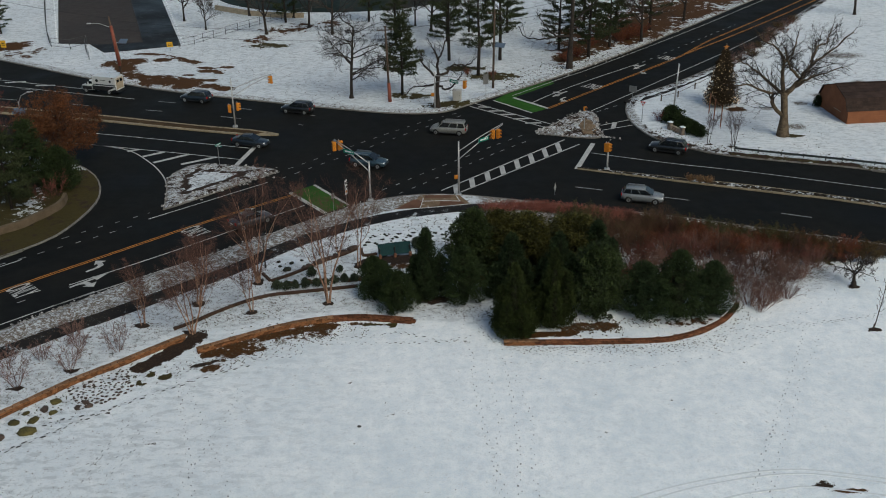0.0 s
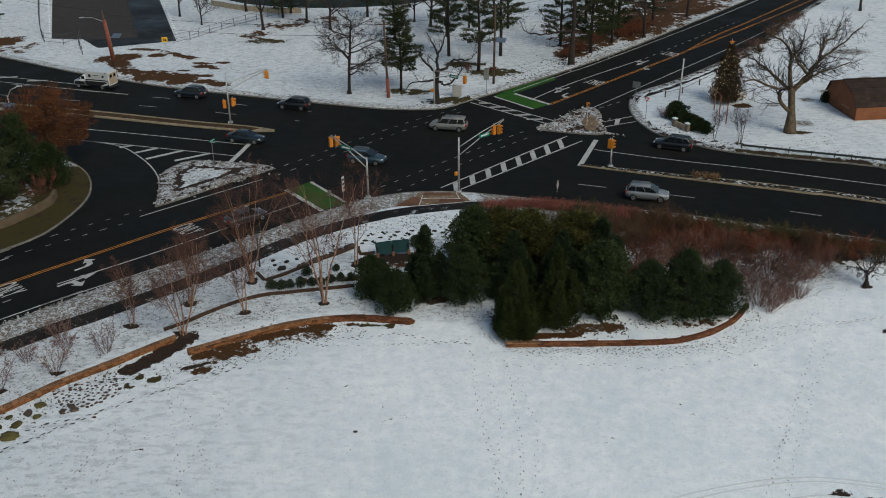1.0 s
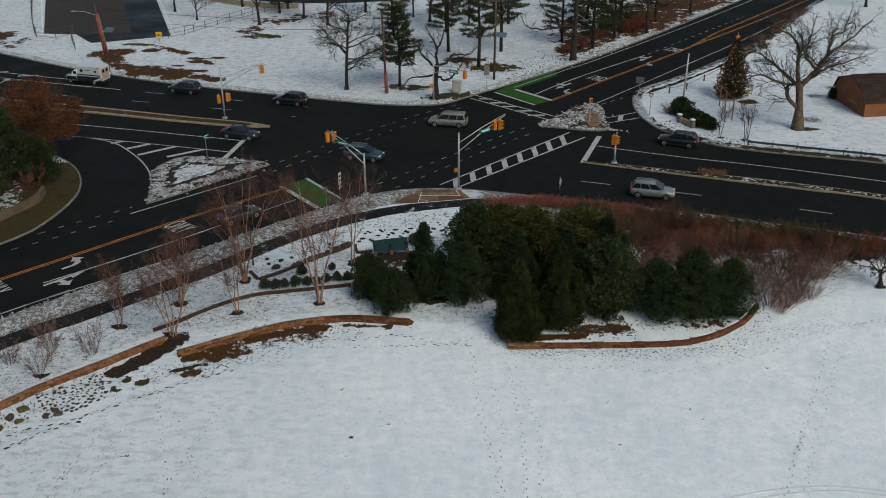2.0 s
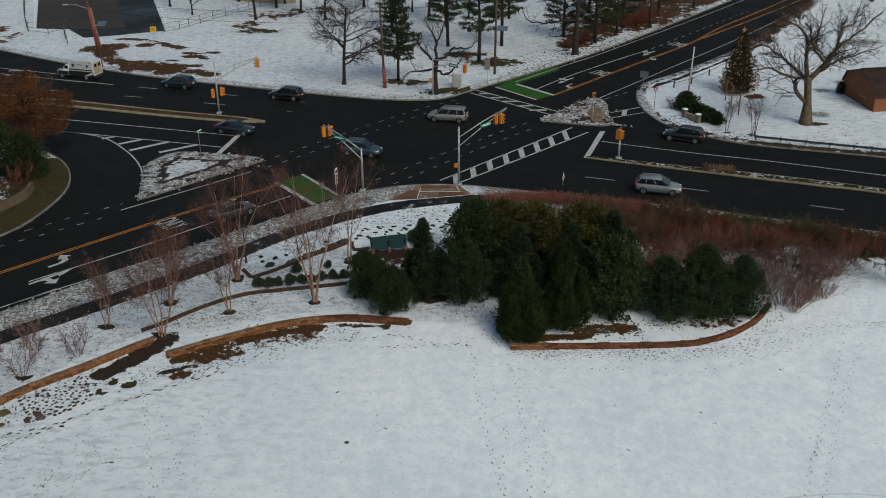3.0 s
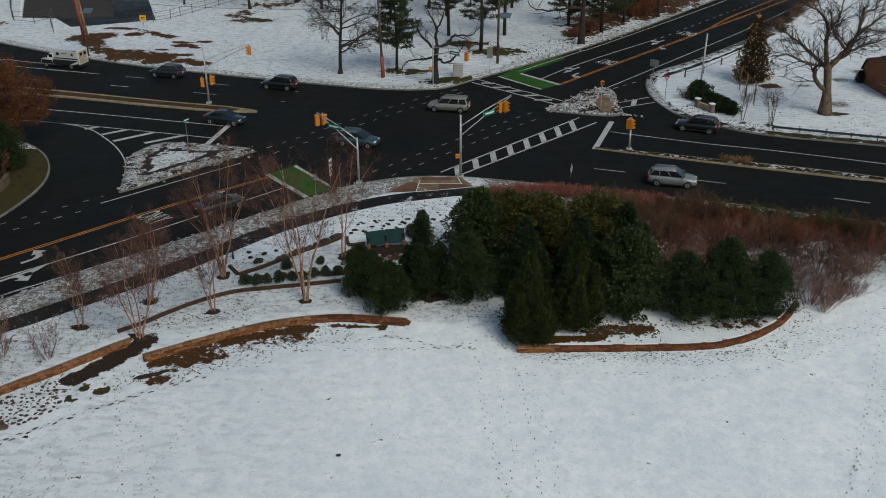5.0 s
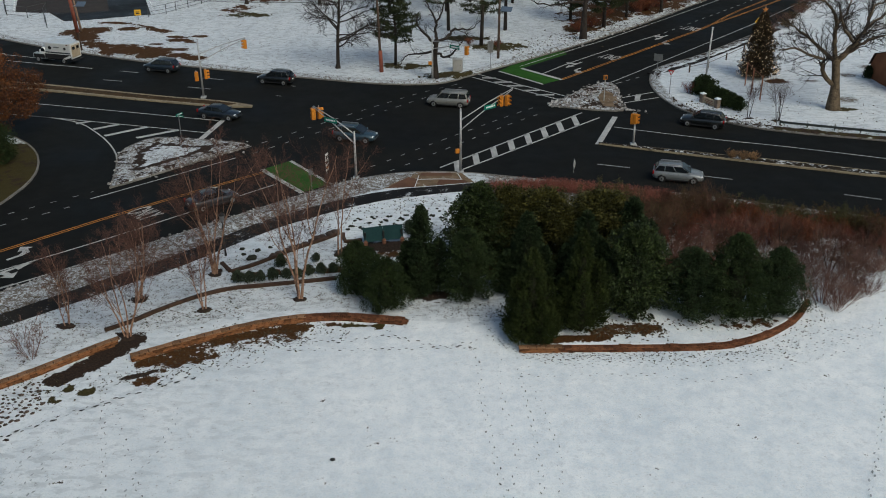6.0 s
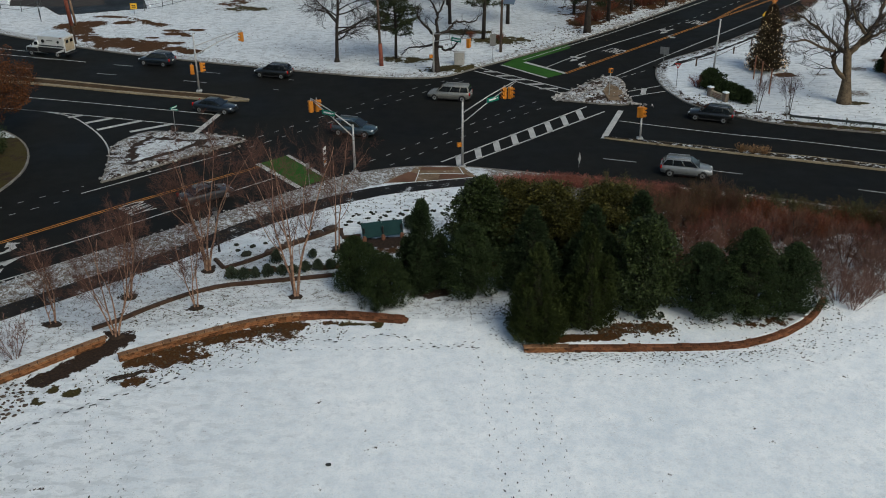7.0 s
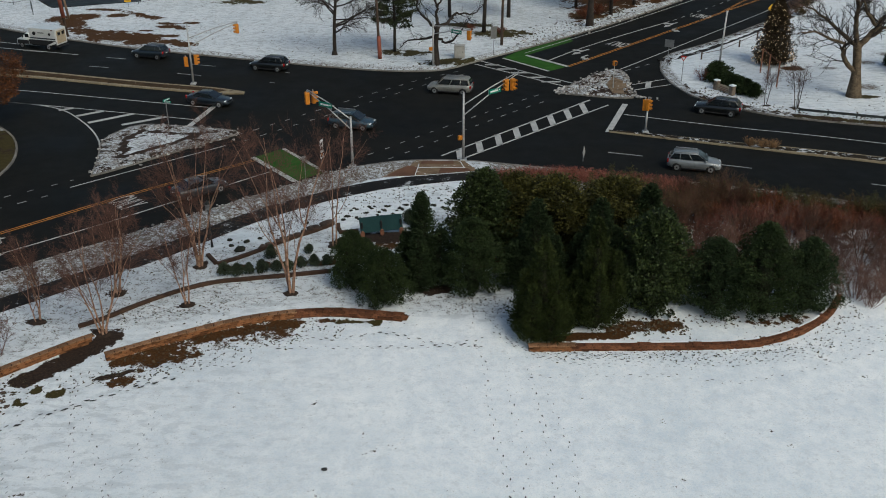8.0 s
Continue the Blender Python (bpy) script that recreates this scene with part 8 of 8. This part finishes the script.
# ---- vehicles ----
def slab(verts, thick):
    """A window pane: a quad given thickness inwards."""
    a, b, c, d = (Vector(v) for v in verts)
    n = (b - a).cross(d - a).normalized() * thick
    g = Geo()
    g.add([a, b, c, d, a - n, b - n, c - n, d - n], [(0, 1, 2, 3), (7, 6, 5, 4), (0, 4, 5, 1), (1, 5, 6, 2), (2, 6, 7, 3), (3, 7, 4, 0)])
    return g


def wheel(ob, x, y, radius):
    side = 1 if y > 0 else -1
    w = part("wheel", rounded_box((0.12, 0.1, 0.12), 0.02, 1), M_trim, ob)
    w.matrix_local = pose(x, y, radius)
    bm = bmesh.new()
    bmesh.ops.create_cone(bm, cap_ends=True, segments=20, radius1=radius, radius2=radius, depth=0.22, matrix=Matrix.Rotation(math.pi / 2, 4, "X"))
    bmesh.ops.bevel(bm, geom=[e for e in bm.edges if abs(e.verts[0].co.y - e.verts[1].co.y) < 0.01], offset=0.04, segments=2, affect="EDGES")
    part("tyre", bm, M_tyre, w, "", True)
    g = Geo()
    g.tube([(0, side * 0.05, 0), (0, side * 0.118, 0)], [radius * 0.66, radius * 0.62], 16)
    part("rim", g, M_rim, w)
    g = Geo()
    g.tube([(0, side * 0.119, 0), (0, side * 0.122, 0)], [radius * 0.2, radius * 0.2], 8)
    part("hub_cap", g, M_trim, w)



def car(x, y, turn, colour, label, style="suv", length=4.6, width=1.84, height=1.66, rails=True, two_tone=None):
    """A road car: body, cabin, panes, lamps, wheels. Its nose points along +x."""
    ob = thing("car", pose(x, y, 0.0, 0, 0, turn), label, "car", "vehicles at the junction")
    h, L, W = height, length / 2, width / 2
    if style == "sedan":
        cab = ((-L + 0.55, 0.98), (-L + 1.40, h), (0.10, h), (1.15, 0.95))
    elif style == "van":
        cab = ((-L + 0.05, 1.06), (-L + 0.28, h), (0.65, h), (1.45, 1.03))
    else:
        cab = ((-L + 0.08, 1.07), (-L + 0.50, h - 0.03), (0.25, h), (1.22, 1.03))
    # stations along the length: x, sill height, belt height, half width
    if style == "sedan":
        rows = [(-L, 0.50, 0.84, 0.70), (-L + 0.10, 0.34, 0.97, 0.87), (-L + 0.45, 0.27, 1.02, 0.96), (-0.9, 0.24, 1.02, 1.0), (0.5, 0.24, 0.98, 1.0), (L - 1.25, 0.24, 0.93, 0.99), (L - 0.6, 0.26, 0.84, 0.95), (L - 0.18, 0.30, 0.72, 0.85), (L, 0.40, 0.58, 0.68)]
    else:
        top = 1.10 if style == "van" else 1.06
        rows = [(-L, 0.52, 0.98, 0.74), (-L + 0.07, 0.36, top, 0.90), (-L + 0.45, 0.30, top + 0.02, 0.97), (-0.8, 0.28, top + 0.01, 1.0), (0.6, 0.28, top - 0.02, 1.0), (L - 1.1, 0.28, top - 0.06, 0.99), (L - 0.5, 0.30, top - 0.14, 0.95), (L - 0.14, 0.34, top - 0.27, 0.86), (L, 0.46, top - 0.42, 0.70)]
    g = Geo()
    verts, faces, n = [], [], 12
    for a, low_z, belt, share in rows:
        w, mid = W * share, low_z + (belt - low_z) * 0.55
        half = [(0.0, low_z), (w * 0.82, low_z), (w * 0.97, low_z + 0.07), (w, mid), (w * 0.965, belt - 0.07), (w * 0.87, belt - 0.005), (0.0, belt + 0.035)]
        ring = half + [(-p, q) for p, q in half[-2:0:-1]]
        verts += [(a, p, q) for p, q in ring]
    for i in range(len(rows) - 1):
        faces += [(i * n + k, (i + 1) * n + k, (i + 1) * n + (k + 1) % n, i * n + (k + 1) % n) for k in range(n)]
    faces += [tuple(range(n)), tuple(range((len(rows) - 1) * n, len(rows) * n))[::-1]]
    g.add(verts, [f[::-1] for f in faces])
    part("body", g, colour, ob, "", True)
    # cabin
    (x0, z0), (x1, z1), (x2, z2), (x3, z3) = cab
    wb, wt = W * 0.93, W * 0.80
    bm = bmesh.new()
    A = [bm.verts.new(p) for p in ((x0, -wb, z0), (x1, -wt, z1), (x2, -wt, z2), (x3, -wb, z3))]
    B = [bm.verts.new(p) for p in ((x0, wb, z0), (x1, wt, z1), (x2, wt, z2), (x3, wb, z3))]
    bm.faces.new(A[::-1])
    bm.faces.new(B)
    for i in range(4):
        j = (i + 1) % 4
        bm.faces.new((A[i], A[j], B[j], B[i]))
    bmesh.ops.recalc_face_normals(bm, faces=bm.faces[:])
    bmesh.ops.bevel(bm, geom=bm.edges[:], offset=0.11, segments=3, affect="EDGES")
    part("cabin", bm, two_tone or colour, ob, "", True)

    def pane(corners, u0, u1, v0, v1, name):
        a, b, c, d = (Vector(p) for p in corners)
        q = [a.lerp(b, u).lerp(d.lerp(c, u), v) for u, v in ((u0, v0), (u1, v0), (u1, v1), (u0, v1))]
        n = (q[1] - q[0]).cross(q[3] - q[0]).normalized() * 0.012
        part(name, slab([p + n for p in q], 0.02), M_glass, ob)

    pane(((x3, -wb, z3), (x3, wb, z3), (x2, wt, z2), (x2, -wt, z2)), 0.04, 0.96, 0.07, 0.93, "windscreen")
    pane(((x0, wb, z0), (x0, -wb, z0), (x1, -wt, z1), (x1, wt, z1)), 0.07, 0.93, 0.12, 0.90, "rear_window")
    cuts = [(0.06, 0.42), (0.445, 0.95)] if style == "sedan" else [(0.04, 0.28), (0.305, 0.60), (0.625, 0.96)]
    for u0, u1 in cuts:
        k0, k1 = (u0, u1)
        pane(((x0, -wb, z0), (x3, -wb, z3), (x2, -wt, z2), (x1, -wt, z1)), k0, k1, 0.09, 0.90, "side_window")
        pane(((x3, wb, z3), (x0, wb, z0), (x1, wt, z1), (x2, wt, z2)), 1 - k1, 1 - k0, 0.09, 0.90, "side_window")
    for s in (-1, 1):
        part("headlamp", rounded_box((0.16, 0.36, 0.11), 0.03, 1, (L - (0.26 if style == "sedan" else 0.17), s * (W * 0.62), 0.70 if style == "sedan" else 0.76)), M_headlamp, ob)
        part("tail_lamp", rounded_box((0.14, 0.24, 0.34), 0.03, 1, (-L + 0.07, s * (W * 0.80), 0.90)), M_taillamp, ob)
        part("mirror", rounded_box((0.14, 0.2, 0.14), 0.03, 1, (x3 - 0.25, s * (W * 1.04), z3 + 0.07)), colour, ob)
        part("sill", rounded_box((length * 0.5, 0.06, 0.12), 0.02, 1, (0, s * W * 0.985, 0.3)), M_trim, ob)
        part("door_seam", rounded_box((0.012, 0.012, 0.5), 0.002, 1, (0.05, s * (W - 0.012), 0.68)), M_trim, ob)
        if rails and style != "sedan":
            part("roof_rail", rounded_box((x2 - x1 - 0.2, 0.05, 0.06), 0.015, 1, ((x1 + x2) / 2, s * wt * 0.84, h + 0.035)), M_rim, ob)
        for wx in (L - 0.88, -L + 0.88):
            g = Geo()
            g.tube([(wx, s * (W - 0.1), 0.36), (wx, s * (W - 0.018), 0.36)], [0.40, 0.40], 18)
            part("wheel_arch", g, M_trim, ob)
            wheel(ob, wx, s * (W - 0.09), 0.355)
    part("front_bumper", rounded_box((0.12, width * 0.82, 0.16), 0.04, 1, (L - 0.04, 0, 0.42)), M_trim, ob)
    part("rear_bumper", rounded_box((0.12, width * 0.84, 0.18), 0.04, 1, (-L + 0.04, 0, 0.44)), M_trim, ob)
    part("grille", rounded_box((0.06, width * 0.45, 0.14), 0.02, 1, (L - 0.01, 0, 0.66)), M_trim, ob)
    part("number_plate", rounded_box((0.02, 0.34, 0.13), 0.004, 1, (-L - 0.005, 0, 0.78)), M_sign_white, ob)
    return ob


P_silver, P_black, P_navy = paint("silver_paint", (0.20, 0.21, 0.215)), paint("black_paint", (0.010, 0.011, 0.012)), paint("navy_paint", (0.012, 0.018, 0.026))
P_steel, P_grey, P_champagne = paint("steel_blue_paint", (0.032, 0.058, 0.078)), paint("grey_paint", (0.035, 0.037, 0.042)), paint("champagne_paint", (0.20, 0.195, 0.18))
P_white = paint("white_paint", (0.58, 0.58, 0.57))
car(22.2, 97.3, -15, P_silver, "silver SUV driving away from the junction", "suv", 4.65)
car(-36.0, 136.1, 162, P_navy, "dark navy SUV in the far carriageway", "suv", 4.6)
car(-20.4, 130.3, 163, P_black, "black SUV in the far carriageway", "suv", 4.6)
car(-8.9, 109.0, -17, P_steel, "steel-blue SUV crossing the junction", "suv", 4.6)
car(0.9, 120.8, 167, P_champagne, "silver boxy SUV crossing the junction", "van", 4.9, 1.9, 1.72)
car(28.3, 113.0, 156, P_black, "black SUV turning at the slip road", "suv", 4.7)
car(-24.6, 116.7, -17, P_navy, "dark sedan at the stop line", "sedan", 4.8, 1.84, 1.46)
car(-20.3, 92.0, 42, P_grey, "dark grey sedan waiting behind the bare trees", "sedan", 4.7, 1.82, 1.46)


def ambulance(x, y, turn):
    ob = thing("ambulance", pose(x, y, 0, 0, 0, turn), "white box-bodied ambulance with dark lower side stripe", "ambulance", "vehicles at the junction")
    part("box_body", rounded_box((4.0, 2.2, 2.05), 0.07, 2, (-1.05, 0, 1.72)), P_white, ob)
    bm = bmesh.new()
    prof = [(0.9, 0.5), (0.9, 2.1), (1.45, 2.12), (2.1, 1.45), (3.05, 1.18), (3.15, 0.75), (3.1, 0.45)]
    lo = [bm.verts.new((a, -0.98, b)) for a, b in prof]
    hi = [bm.verts.new((a, 0.98, b)) for a, b in prof]
    bm.faces.new(lo)
    bm.faces.new(hi[::-1])
    for i in range(len(prof)):
        j = (i + 1) % len(prof)
        bm.faces.new((lo[j], lo[i], hi[i], hi[j]))
    bmesh.ops.bevel(bm, geom=bm.edges[:], offset=0.07, segments=2, affect="EDGES")
    part("cab", bm, P_white, ob, "", True)
    part("windscreen", slab([(2.12, -0.8, 1.48), (2.12, 0.8, 1.48), (1.52, 0.72, 2.08), (1.52, -0.72, 2.08)], 0.03), M_glass, ob)
    for s in (-1, 1):
        part("side_window", rounded_box((0.6, 0.03, 0.45), 0.01, 1, (1.42, s * 0.985, 1.68)), M_glass, ob)
        part("lower_panel", rounded_box((4.1, 0.04, 0.62), 0.015, 1, (-1.0, s * 1.105, 0.98)), M_trim, ob, "black lower side panel")
        part("swoosh", slab([(-2.2, s * 1.13, 0.68), (-1.6, s * 1.13, 0.68), (-3.0, s * 1.13, 1.28), (-3.0, s * 1.13, 0.95)], 0.02), P_white, ob, "white slanting band")
        part("bonnet_side", rounded_box((1.7, 0.04, 0.5), 0.015, 1, (2.1, s * 0.985, 0.85)), M_trim, ob, "black lower cab panel")
        part("stripe", rounded_box((3.9, 0.03, 0.16), 0.01, 1, (-1.05, s * 1.115, 1.5)), P_navy, ob)
        part("badge", rounded_box((0.42, 0.03, 0.42), 0.1, 2, (0.1, s * 1.11, 2.1)), M_trim, ob)
        part("badge", rounded_box((0.34, 0.03, 0.34), 0.1, 2, (-2.2, s * 1.11, 2.1)), M_trim, ob)
        part("lettering_bar", rounded_box((0.9, 0.02, 0.14), 0.004, 1, (-0.9, s * 1.112, 2.2)), M_sign_back, ob)
        part("marker_lamp", rounded_box((0.3, 0.05, 0.12), 0.02, 1, (-2.6, s * 1.1, 2.6)), M_lens_red, ob)
        part("headlamp", rounded_box((0.1, 0.3, 0.2), 0.03, 1, (3.1, s * 0.74, 0.9)), M_headlamp, ob)
        part("mirror", rounded_box((0.12, 0.22, 0.34), 0.03, 1, (1.95, s * 1.14, 1.6)), M_trim, ob)
        for wx in (2.35, -1.7):
            wheel(ob, wx, s * 0.92, 0.39)
    part("rear_doors", rounded_box((0.04, 1.7, 1.6), 0.015, 1, (-3.06, 0, 1.7)), M_signstone, ob, "tan chequered rear doors")
    part("rear_window", rounded_box((0.03, 0.5, 0.4), 0.01, 1, (-3.085, -0.42, 2.1)), M_glass, ob)
    part("rear_window", rounded_box((0.03, 0.5, 0.4), 0.01, 1, (-3.085, 0.42, 2.1)), M_glass, ob)
    part("rear_step", rounded_box((0.35, 2.0, 0.12), 0.03, 1, (-3.15, 0, 0.5)), M_trim, ob)
    part("chassis", rounded_box((5.6, 1.5, 0.25), 0.04, 1, (-0.2, 0, 0.55)), M_trim, ob)


ambulance(-51.2, 141.2, 162)
